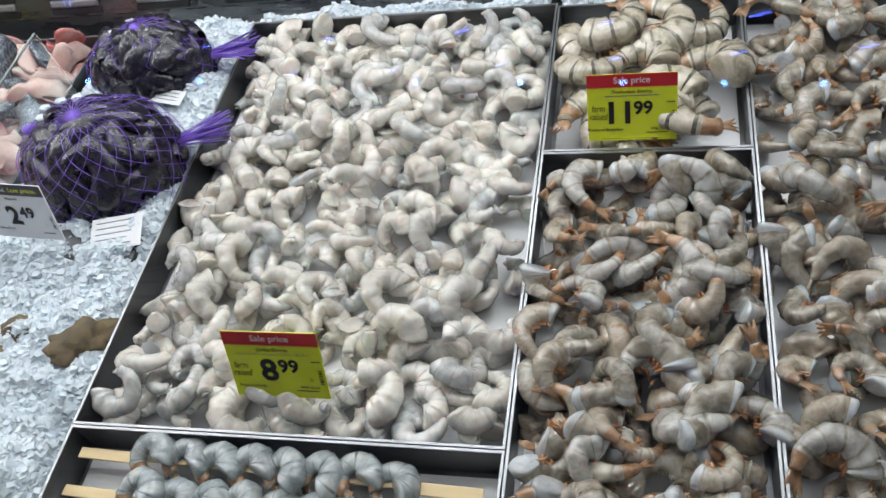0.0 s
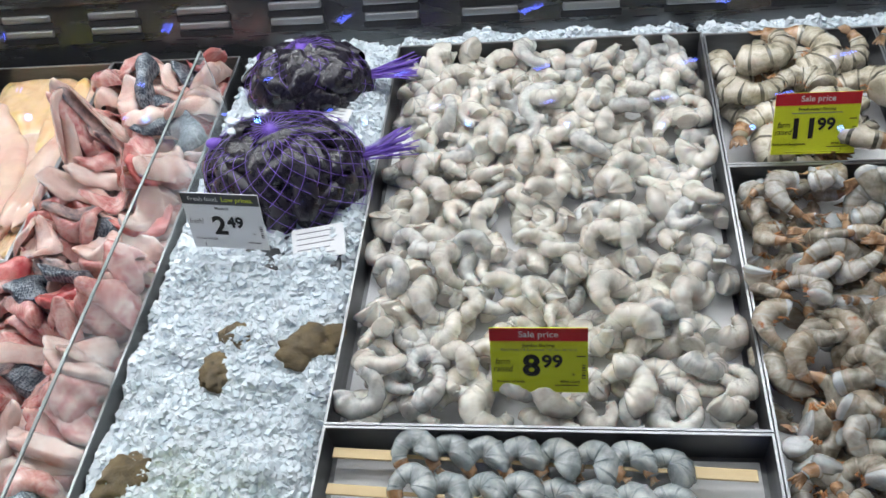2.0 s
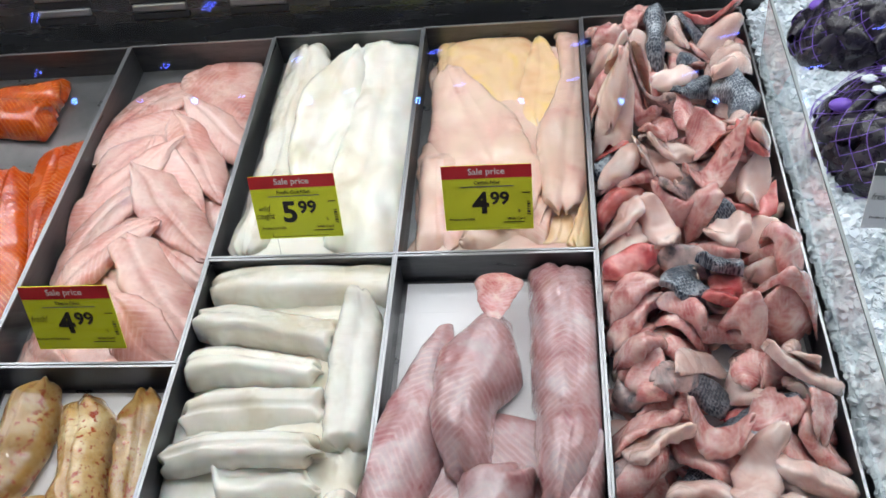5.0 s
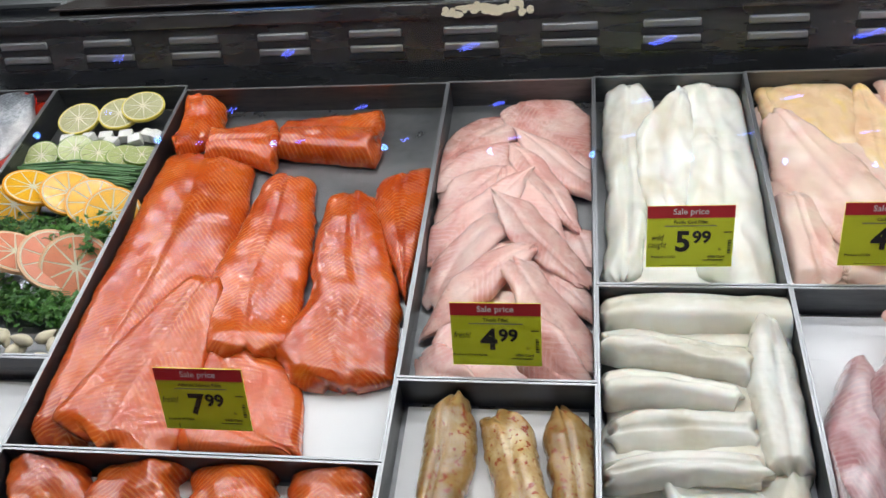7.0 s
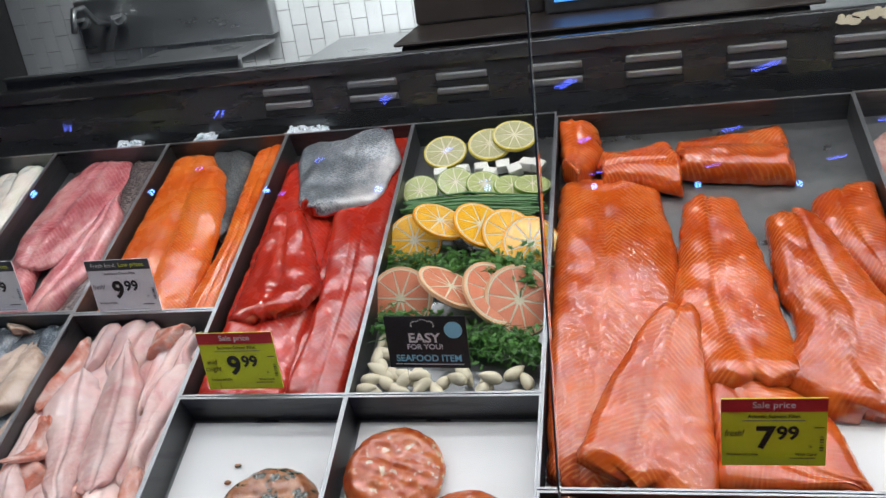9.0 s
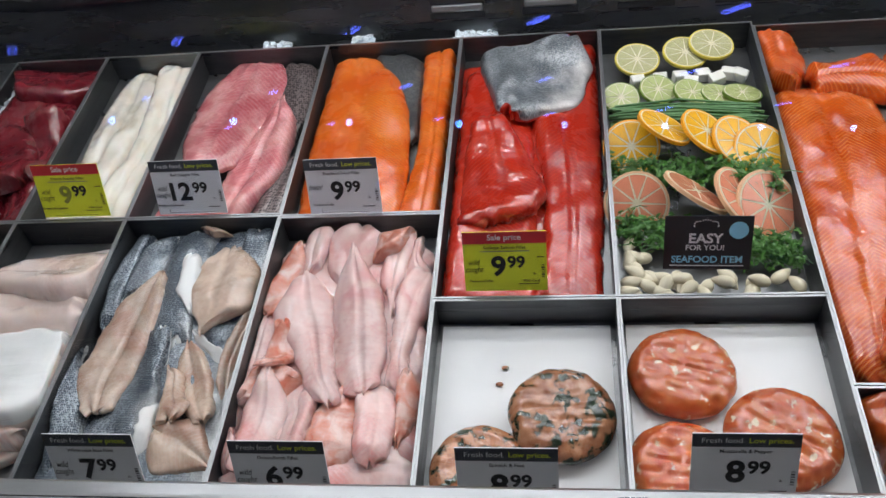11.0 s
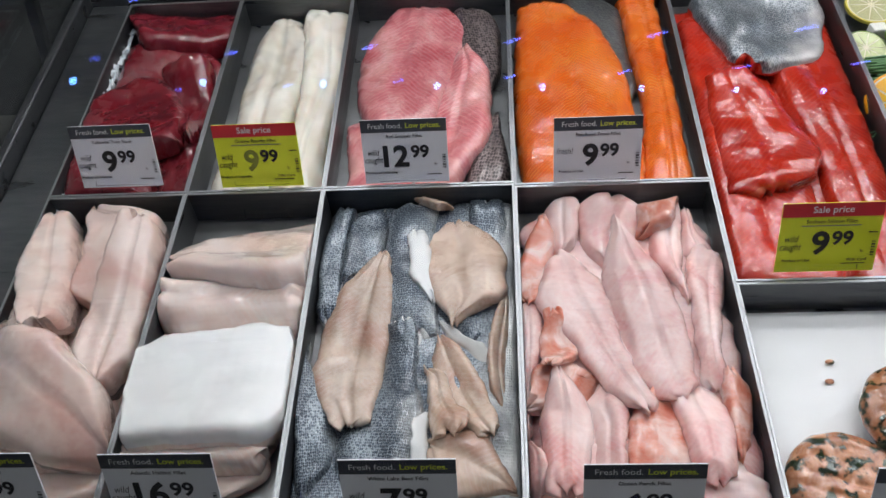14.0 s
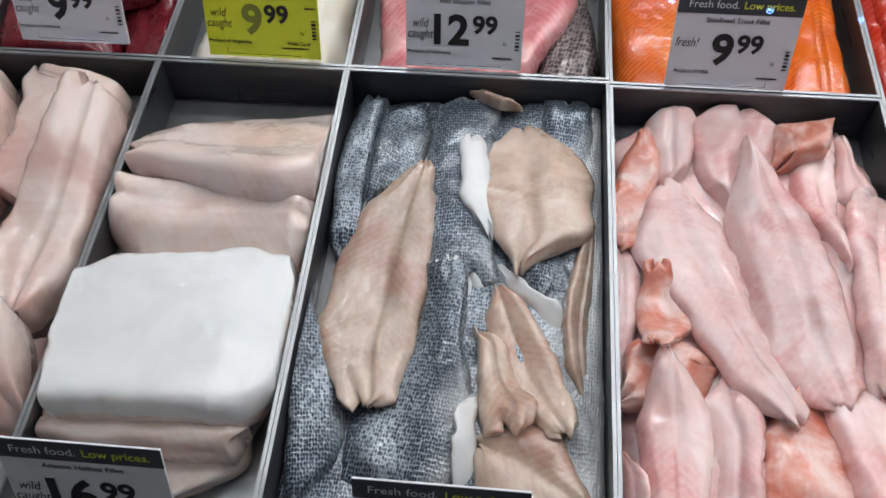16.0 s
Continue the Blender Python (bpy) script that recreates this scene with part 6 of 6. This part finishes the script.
def mussel_bag(u, v, h, a, b, c, turn, tuft_dir, seed):
    rng = random.Random(seed)
    ob = thing("mussel_bag", "purple net bag full of blue black mussels lying on ice", "mussel bag", "mussel bags", DECK @ pose(u, v, h, 0, 0, turn))

    def hull(th, ph, grow=1.0):
        d = Vector((math.cos(th) * math.cos(ph), math.sin(th) * math.cos(ph), math.sin(ph)))
        f = 1 + 0.1 * noise.noise(d * 2.2 + Vector((seed, 0, 0)))
        return Vector((d.x * a * f, d.y * b * f, max(-0.25 * c, d.z * c * f))) * grow
    bm = bmesh.new()
    bmesh.ops.create_icosphere(bm, subdivisions=3, radius=1)
    for vt in bm.verts:
        d = vt.co.normalized()
        vt.co = hull(math.atan2(d.y, d.x), math.asin(max(-1, min(1, d.z))), 0.84)
    part("heap_core", bm, MUSSEL_M, ob, smooth=True)
    count = 0
    for i in range(70):
        ph = math.asin(min(1, max(-0.15, 1 - 1.15 * (i + 0.5) / 70)))
        th = i * 2.39996 + rng.uniform(-0.2, 0.2)
        p = hull(th, ph, 0.88)
        nrm = Vector((p.x / a ** 2, p.y / b ** 2, p.z / c ** 2)).normalized()
        q = nrm.to_track_quat("Z", "X").to_matrix().to_4x4()
        mm = part("mussel", MUSSEL, None, ob)
        mm.matrix_local = Matrix.Translation(p) @ q @ pose(0, 0, 0, rng.uniform(-14, 14), rng.uniform(-10, 10), rng.uniform(0, 360)) @ Matrix.Diagonal((*(3 * (rng.uniform(0.95, 1.25),)), 1))
    lines = []
    for sgn in (-1, 1):
        for i in range(24):
            ln = []
            for k in range(34):
                s = k / 33
                ph = math.radians(-14 + 104 * s)
                th = 2 * math.pi * i / 24 + sgn * s * 1.7
                ln.append(hull(th, ph, 1.03))
            lines.append(ln)
    part("net", strands("net", lines, 0.00042, NET), None, ob, "fine purple plastic net")
    # gathered end and frayed tuft
    td = math.radians(tuft_dir)
    base = hull(td, 0.15, 1.0)
    out = Vector((math.cos(td), math.sin(td), 0.1))
    tl = []
    for i in range(46):
        p = base + Vector((rng.uniform(-0.006, 0.006), rng.uniform(-0.006, 0.006), rng.uniform(-0.004, 0.004)))
        sp = Vector((-out.y, out.x, 0)) * rng.uniform(-0.024, 0.024) + Vector((0, 0, rng.uniform(-0.008, 0.012)))
        tl.append([p - out * 0.01, p + out * 0.02 + sp * 0.3, p + out * rng.uniform(0.05, 0.075) + sp])
    part("frayed_end", strands("frayed_end", tl, 0.0009, NET), None, ob, "frayed purple net end")
    kn = bmesh.new()
    bmesh.ops.create_uvsphere(kn, u_segments=12, v_segments=8, radius=0.009, matrix=Matrix.Translation(hull(td + 2.7, 0.7, 1.02)) @ Matrix.Diagonal((1.5, 1, 0.8, 1)))
    part("knot", kn, NET, ob, smooth=True)
    for i in range(4):
        p = hull(2.0 + 0.35 * i, 1.0 + 0.1 * (i % 2), 1.03)
        ib = bmesh.new()
        bmesh.ops.create_icosphere(ib, subdivisions=1, radius=0.007, matrix=Matrix.Translation(p) @ Matrix.Diagonal((1.4, 1, 0.6, 1)))
        part("ice_lump", ib, ICE, ob)
    return ob


mussel_bag(1.0, 0.215, 0.012, 0.092, 0.062, 0.07, 5, -2, 1)
mussel_bag(1.004, 0.02, 0.012, 0.114, 0.094, 0.084, -3, 20, 2)
lb = thing("bag_label", "white printed paper label hanging from mussel bag", "label", "", DECK @ pose(1.07, -0.098, 0.012, 12, 0, 12))
part("paper", boxes((-0.033, 0.033, -0.023, 0.023, 0, 0.0006)), WHITE_CARD, lb)
for i in range(5):
    part("print_bar", boxes((-0.027, 0.02 - 0.006 * (i % 2), 0.015 - 0.008 * i, 0.0165 - 0.008 * i, 0.0007, 0.0009)), GREY_INK, lb)
lb = thing("bag_label", "white printed paper label beside rear mussel bag", "label", "", DECK @ pose(1.045, 0.148, 0.012, 10, 0, -14))
part("paper", boxes((-0.028, 0.028, -0.012, 0.012, 0, 0.0006)), WHITE_CARD, lb)
for i in range(3):
    part("print_bar", boxes((-0.023, 0.018, 0.006 - 0.006 * i, 0.0072 - 0.006 * i, 0.0007, 0.0009)), GREY_INK, lb)
st = thing("tag_block", "dark translucent acrylic block under the mussel tag", "tag stand", "", DECK @ pose(0.985, -0.105, -0.032))
part("block", boxes((-0.1, 0.115, -0.028, 0.03, 0, 0.034), bevel=0.004), GREYBOX, st)

for u, v, s, turn in ((1.085, -0.248, 0.03, 40), (1.0, -0.234, 0.02, 10), (0.982, -0.284, 0.021, 100), (0.917, -0.413, 0.026, 60)):
    counter[0] += 1
    bm = bmesh.new()
    bmesh.ops.create_icosphere(bm, subdivisions=4, radius=1)
    for vt in bm.verts:
        d = vt.co.copy()
        rr = 1 + 0.35 * noise.noise(d * 1.6 + Vector((counter[0], 0, 0))) + 0.12 * math.sin(14 * (d.x + 0.4 * d.y)) * 0.5 + 0.14 * noise.noise(d * 7)
        vt.co = Vector((d.x * s * 1.25, d.y * s * 0.85, d.z * s * 0.42)) * rr
    ob = new("oyster", bm_mesh("oyster", bm, OYSTER_M, True))
    ob.matrix_world = DECK @ pose(u, v, 0.002, 12, 8, turn)
    tagged(ob, "rough brown closed oyster half buried in crushed ice", "oyster", "oysters")

# ---- burgers ----
def patty(u, v, r, h, material, label, seed, turn=0, tilt=0):
    off = Vector((seed * 3.1, 0, 0))
    verts, faces = [], []
    rings, seg = 22, 72
    verts.append((0, 0, 0.024))
    for i in range(1, rings + 1):
        s = i / 15
        for k in range(seg):
            a = 2 * math.pi * k / seg
            if i <= 15:
                rr, z = r * s * (1 - 0.06 * s ** 6), 0.024 - 0.007 * max(0, s - 0.78) / 0.22 * 1.2
            else:
                q = (i - 15) / 7
                rr, z = r * (0.94 + 0.06 * math.sin(math.pi * q)), 0.0156 * (1 - q)
            rr *= 1 + 0.035 * noise.noise(Vector((math.cos(a) * 3, math.sin(a) * 3, q if i > 15 else 0)) + off)
            x, y = rr * math.cos(a), rr * math.sin(a)
            z += 0.0022 * noise.noise(Vector((x * 110, y * 110, 0)) + off) + 0.0025 * noise.noise(Vector((x * 45, y * 45, 3)) + off)
            if i <= 14:
                z -= 0.0022 * max(0, math.sin(x / 0.0026 + 1)) ** 2
            verts.append((x, y, z))
    for k in range(seg):
        faces.append((0, 1 + k, 1 + (k + 1) % seg))
    for i in range(rings - 1):
        for k in range(seg):
            a, b = 1 + i * seg, 1 + (i + 1) * seg
            faces.append((a + k, b + k, b + (k + 1) % seg, a + (k + 1) % seg))
    ob = new("fish_burger", linked("fish_burger", verts, faces, material))
    ob.matrix_world = DECK @ pose(u, v, h, tilt, 0, turn)
    return tagged(ob, label, "fish burger", "fish burgers")


patty(-0.642, -0.326, 0.061, -0.04, SALMON_PATTY, "round orange salmon burger with white cheese bits, ridged top", 1, 70)
patty(-0.548, -0.412, 0.061, -0.034, SALMON_PATTY, "round orange salmon burger with white cheese bits, ridged top", 2, 60, 3)
patty(-0.654, -0.448, 0.058, -0.04, SALMON_PATTY, "round orange salmon burger with white cheese bits, ridged top", 3, 80)
patty(-0.78, -0.385, 0.061, -0.034, SPINACH_PATTY, "round salmon burger speckled with dark spinach, ridged top", 4, 95, 4)
patty(-0.868, -0.455, 0.058, -0.04, SPINACH_PATTY, "round salmon burger speckled with dark spinach, ridged top", 5, 70)
for u, v in ((-0.846, -0.312), (-0.852, -0.335)):
    bm = bmesh.new()
    bmesh.ops.create_icosphere(bm, subdivisions=2, radius=0.004, matrix=Matrix.Diagonal((1.2, 0.8, 0.5, 1)))
    ob = new("spinach_crumb", bm_mesh("spinach_crumb", bm, SPINACH_PATTY, True))
    ob.matrix_world = DECK @ pose(u, v, FLOOR_H + 0.0012)
    tagged(ob, "small dark spinach crumb on white liner", "crumb")


# ---- citrus and herbs ----
def citrus(u, v, r, h, rind, pulp, label, group, turn, tilt=0, roll=0):
    ob = thing("citrus_slice", label, "citrus slice", group, DECK @ pose(u, v, h, tilt, roll, turn))
    bm = bmesh.new()
    disc(bm, r, 0.005, seg=40)
    part("rind", bm, rind, ob)
    bm = bmesh.new()
    disc(bm, r * 0.93, 0.0054, seg=40)
    part("pith", bm, PITH, ob)
    bm = bmesh.new()
    n = 10
    for k in range(n):
        a0, a1 = 2 * math.pi * (k + 0.03) / n, 2 * math.pi * (k + 0.97) / n
        am = (a0 + a1) / 2
        ring = [Vector((0.12 * r * math.cos(am), 0.12 * r * math.sin(am), 0))]
        ring += [Vector((0.88 * r * math.cos(a0 + (a1 - a0) * q / 4), 0.88 * r * math.sin(a0 + (a1 - a0) * q / 4), 0)) for q in range(5)]
        top = [bm.verts.new(p + Vector((0, 0, 0.0032))) for p in ring]
        bot = [bm.verts.new(p + Vector((0, 0, 0.0022))) for p in ring]
        bm.faces.new(top)
        for q in range(6):
            bm.faces.new((top[q], bot[q], bot[(q + 1) % 6], top[(q + 1) % 6]))
    part("pulp", bm, pulp, ob)
    return ob


for i, (u, v) in enumerate(((-0.652, 0.258), (-0.578, 0.262), (-0.538, 0.272))):
    citrus(u, v, 0.035, -0.02 + 0.006 * i, LEMON_RIND, LEMON_PULP, "pale yellow lemon slice on the herb tray", "lemon slices", 20 * i, 8, 3)
for i, (u, v) in enumerate(((-0.682, 0.17), (-0.626, 0.181), (-0.578, 0.165), (-0.537, 0.166), (-0.505, 0.163))):
    citrus(u, v, 0.029, -0.025 + 0.004 * (i % 3), LIME_RIND, LIME_PULP, "pale green lime slice on the herb tray", "lime slices", 33 * i, 14, 4)
for i, (u, v) in enumerate(((-0.674, 0.057), (-0.50, 0.03), (-0.53, 0.042), (-0.572, 0.056), (-0.63, 0.06))):
    citrus(u, v, 0.041, -0.024 + 0.008 * i, ORANGE_RIND, ORANGE_PULP, "bright orange slice overlapping others on the herb tray", "orange slices", 27 * i, 30, 4)
for i, (u, v) in enumerate(((-0.675, -0.06), (-0.51, -0.078), (-0.542, -0.072), (-0.6, -0.066))):
    citrus(u, v, 0.048 if i else 0.044, -0.022 + 0.008 * i, GRAPE_RIND, GRAPE_PULP, "pink grapefruit slice between parsley on the herb tray", "grapefruit slices", 40 * i, 40, 5)
rng = random.Random(12)
for u, v in ((-0.654, 0.21), (-0.62, 0.214), (-0.589, 0.216), (-0.555, 0.219), (-0.517, 0.22), (-0.535, 0.208), (-0.575, 0.203), (-0.5, 0.215)):
    ob = new("cheese_cube", bm_mesh("cheese_cube", boxes((-0.011, 0.011, -0.009, 0.009, -0.008, 0.008), bevel=0.002), CHEESE))
    ob.matrix_world = DECK @ pose(u, v, -0.026, rng.uniform(-9, 9), rng.uniform(-9, 9), rng.uniform(-30, 30))
    tagged(ob, "small white cheese cube beside lime slices", "cheese", "cheese cubes")


def clove(seed):
    bm = bmesh.new()
    bmesh.ops.create_uvsphere(bm, u_segments=14, v_segments=10, radius=1)
    for vt in bm.verts:
        s = (vt.co.x + 1) / 2
        f = (1 - 0.55 * s ** 2)
        vt.co = Vector((vt.co.x * 0.0155, vt.co.y * 0.0092 * f + 0.004 * (s - 0.5) ** 2, vt.co.z * 0.009 * f))
    return bm_mesh("garlic_clove", bm, GARLIC, True)


CLOVE = clove(1)
for i in range(30):
    u, v = rng.uniform(-0.698, -0.488), rng.uniform(-0.222, -0.185)
    if i < 6:
        u, v = rng.uniform(-0.702, -0.67), rng.uniform(-0.19, -0.11)
    ob = new("garlic_clove", CLOVE)
    ob.matrix_world = DECK @ pose(u, v, -0.032 + rng.uniform(0, 0.012), rng.uniform(-20, 20), rng.uniform(-20, 20), rng.uniform(0, 360))
    tagged(ob, "peeled cream garlic clove at the front of the tray", "garlic", "garlic cloves")


def herb_bunch(name, label, u0, u1, v0, v1, h, count, seed):
    r2 = random.Random(seed)
    ob = thing(name, label, "herb", "", DECK)
    verts, faces, lines = [], [], []
    for i in range(count):
        s = r2.random()
        p = Vector((u0 + (u1 - u0) * s, v0 + (v1 - v0) * s + r2.gauss(0, 0.013), h + r2.uniform(0, 0.028) * math.exp(-r2.random())))
        m = Matrix.Translation(p) @ pose(0, 0, 0, r2.uniform(-50, 50), r2.uniform(-50, 50), r2.uniform(0, 360))
        size = r2.uniform(0.004, 0.0085)
        for lobe in (-55, 0, 55):
            mm = m @ pose(0, 0, 0, 0, 0, lobe)
            o = len(verts)
            for x, y, z in ((0, 0, 0), (0.5, 0.33, 0.14), (0.72, 0.2, 0.1), (1.0, 0.1, 0.0), (1.05, -0.08, 0.0), (0.7, -0.22, 0.1), (0.5, -0.33, 0.14)):
                verts.append(mm @ Vector((x * size, y * size, z * size)))
            faces.append(tuple(range(o, o + 7)))
        if i % 5 == 0:
            q = p + Vector((r2.uniform(-0.03, 0.03), r2.uniform(-0.012, 0.012), r2.uniform(-0.012, 0.004)))
            lines.append([p, (p + q) / 2 + Vector((0, 0, 0.003)), q])
    part("leaves", linked("leaves", verts, faces, PARSLEY, False), None, ob)
    part("stems", strands("stems", lines, 0.0008, SCALLION), None, ob)
    return ob


herb_bunch("parsley_bunch", "fresh green curly parsley bunch between citrus slices", -0.705, -0.485, 0.006, -0.012, -0.028, 650, 31)
herb_bunch("parsley_bunch", "fresh green curly parsley sprig over grapefruit slices", -0.56, -0.49, -0.022, -0.05, -0.008, 160, 34)
herb_bunch("parsley_bunch", "fresh green curly parsley bunch below grapefruit slices", -0.70, -0.6, -0.1, -0.128, -0.03, 420, 32)
herb_bunch("parsley_bunch", "fresh green curly parsley bunch with long stems", -0.62, -0.48, -0.125, -0.155, -0.03, 650, 33)
lines = []
for i in range(60):
    v = 0.118 + rng.gauss(0, 0.011)
    z = -0.03 + rng.uniform(0, 0.018)
    lines.append([(-0.705 + rng.uniform(0, 0.03), v + rng.uniform(-0.006, 0.012), z), (-0.6, v + rng.uniform(-0.006, 0.006), z + 0.004), (-0.478 - rng.uniform(0, 0.03), v - 0.008 + rng.uniform(-0.012, 0.006), z)])
ch = thing("chive_bunch", "bundle of long green chives laid across the tray", "herb", "", DECK)
part("blades", strands("blades", lines, 0.0022, SCALLION), None, ch)

# ---- behind the case ----
machine = thing("weighing_machine", "brown and steel weighing machine with blue screen on ledge", "scale", "", pose(-0.38, 0.56, 1.1955))
bm = bmesh.new()
box(bm, -0.36, 0.31, -0.16, 0.2, 0.012, 0.05, 0.006)
part("base", bm, BROWN, machine)
part("steel_plate", boxes((-0.37, 0.33, -0.17, 0.16, 0.0505, 0.056), bevel=0.002), BROWN, machine)
part("foot_block", boxes((-0.3, 0.25, -0.1, 0.14, 0.0, 0.0115)), BLACKISH, machine)
part("side_panel", boxes((-0.37, -0.12, 0.02, 0.05, 0.0565, 0.45), bevel=0.006), BROWN, machine)
part("screen_frame", boxes((-0.118, 0.085, -0.02, 0.05, 0.0565, 0.3), bevel=0.006), BLACKISH, machine)
part("screen", boxes((-0.1, 0.068, -0.0225, -0.0203, 0.078, 0.28)), SCREEN, machine, "lit blue screen")
part("printer_cover", boxes((0.088, 0.24, -0.01, 0.16, 0.0565, 0.3), bevel=0.01), PAINT, machine)
part("side_grip", boxes((0.25, 0.29, -0.02, 0.05, 0.06, 0.12), bevel=0.006), BLACKISH, machine)
sign = thing("window_sticker", "round plain yellow sticker on inside of the front glass", "sticker", "", pose(-0.257, -0.628, 0.988, -ANG, 0, 0))
bm = bmesh.new()
disc(bm, 0.175, 0.0008, Matrix.Translation((0, 0.0062, 0.605)) @ pose(0, 0, 0, 90, 0, 0), 64)
part("face", bm, YELLOW_SIGN, sign)

rubbed = thing("torn_sticker", "torn remains of a paper sticker on the steel lip", "sticker", "", pose(0.03, 0.3436, 1.2305))
r3 = random.Random(8)
bm = bmesh.new()
for i in range(26):
    x = r3.uniform(-0.07, 0.07)
    w, hgt = r3.uniform(0.004, 0.016), r3.uniform(0.003, 0.008)
    z = r3.uniform(-0.009, 0.008)
    bmesh.ops.create_circle(bm, cap_ends=True, segments=7, radius=1, matrix=Matrix.Translation((x, 0.0002 * r3.random(), z)) @ pose(0, 0, 0, 90, 0, 0) @ Matrix.Diagonal((w, hgt, 1, 1)))
part("paper_scraps", bm, PITH, rubbed)

sink = thing("wall_sink", "large stainless steel sink on the tiled wall", "sink", "", pose(-2.5, 2.7, 0))
bm = bmesh.new()
box(bm, -0.52, 0.5, 0.2, 0.29, 0.96, 1.22, 0.01)
part("splash_back", bm, STEEL, sink)
part("front_apron", boxes((-0.6, 0.55, -0.35, -0.32, 0.75, 0.95), bevel=0.01), STEEL, sink)
part("bowl_floor", boxes((-0.6, 0.55, -0.32, 0.2, 0.72, 0.74)), STEEL, sink)
part("rim", boxes((-0.6, 0.55, -0.36, -0.31, 0.95, 0.965)), STEEL, sink)
part("leg", boxes((-0.58, -0.54, -0.3, -0.26, 0, 0.72)), STEEL, sink)
part("leg", boxes((0.49, 0.53, -0.3, -0.26, 0, 0.72)), STEEL, sink)
part("drain_board", boxes((-0.1, 0.5, -0.3, 0.19, 0.93, 0.942)), STEEL, sink)
v_, f_ = tube([(-0.35, 0.19, 1.1), (-0.35, 0.1, 1.12), (-0.35, 0.02, 1.2), (-0.35, -0.06, 1.2), (-0.35, -0.1, 1.1)], [0.014] * 5, 8)
part("faucet", linked("faucet", v_, f_, STEEL), None, sink, "chrome faucet")
for x in (-0.45, -0.25):
    bm = bmesh.new()
    disc(bm, 0.03, 0.02, Matrix.Translation((x, 0.15, 1.12)) @ pose(0, 0, 0, 70, 0, 0), 12)
    box(bm, x - 0.01, x + 0.01, 0.05, 0.16, 1.13, 1.145)
    part("tap_handle", bm, STEEL, sink)
bench = thing("work_table", "steel work table along the tiled wall", "table", "", pose(0.2, 2.65, 0))
part("top", boxes((-1.9, 2.5, -0.35, 0.3, 0.86, 0.9), bevel=0.005), STEEL, bench)
for x in (-1.85, 0.3, 2.45):
    part("leg", boxes((x - 0.02, x + 0.02, -0.3, -0.26, 0, 0.86)), STEEL, bench)

# store lights behind the viewer, seen mirrored in the front glass
for i in range(7):
    for j in range(3):
        fx = thing("ceiling_light", "twin cold blue white tube light under dark ceiling", "ceiling light", "store lights", pose(-7 + 2.0 * i, -9 - 3.2 * j, 3.7 + 0.05 * j, 0, 0, 55))
        part("housing", boxes((-0.2, 0.2, -0.06, 0.06, 0.02, 0.05)), PAINT, fx)
        part("hanger", boxes((-0.004, 0.004, -0.004, 0.004, 0.05, 0.902 - 0.05 * j)), BLACKISH, fx)
        for y in (-0.03, 0.03):
            part("tube", boxes((-0.17, 0.17, y - 0.008, y + 0.008, -0.005, 0.019)), BLUE_TUBE, fx)
for i in range(12):
    fx = thing("spot_light", "small bright cold spot light on ceiling track", "spot light", "store spots", pose(-6 + 1.05 * i, -7.2 - 0.35 * i, 2.55))
    bm = bmesh.new()
    disc(bm, 0.05, 0.1, Matrix.Translation((0, 0, 0.03)) @ pose(0, 0, 0, 90, 0, 0), 16)
    part("can", bm, BLACKISH, fx)
    bm = bmesh.new()
    disc(bm, 0.035, 0.01, Matrix.Translation((0, 0.052, 0.03)) @ pose(0, 0, 0, 90, 0, 0), 16)
    part("lens", bm, BLUE_SPOT, fx)
    part("stem", boxes((-0.01, 0.01, -0.01, 0.01, 0.08, 2.05)), BLACKISH, fx)

# unseen fill lamp added to brighten the tiled wall of the preparation room
lamp = bpy.data.lights.new("prep_wall_fill", "AREA")
lamp.shape, lamp.size, lamp.size_y, lamp.energy, lamp.color = "RECTANGLE", 2.6, 0.3, 46.0, (0.95, 0.98, 1.0)
lamp.spread = radians(100)
ob = new("prep_wall_fill", lamp)
ob.matrix_world = look((-1.0, 1.9, 2.6), (-1.0, 2.99, 1.1))

# tiles of the far wall, upright, each course shifted by half
tile = bm_mesh("tile", boxes((-0.0365, 0.0365, -0.006, 0.004, -0.0745, 0.0745), bevel=0.0012), TILE)
for i in range(-45, 15):
    for j in range(-2, 3):
        ob = new("tile", tile)
        ob.parent = wall_north
        ob.matrix_world = pose(i * 0.076, 2.997, 0.98 + j * 0.152 + (0.076 if i % 2 else 0))
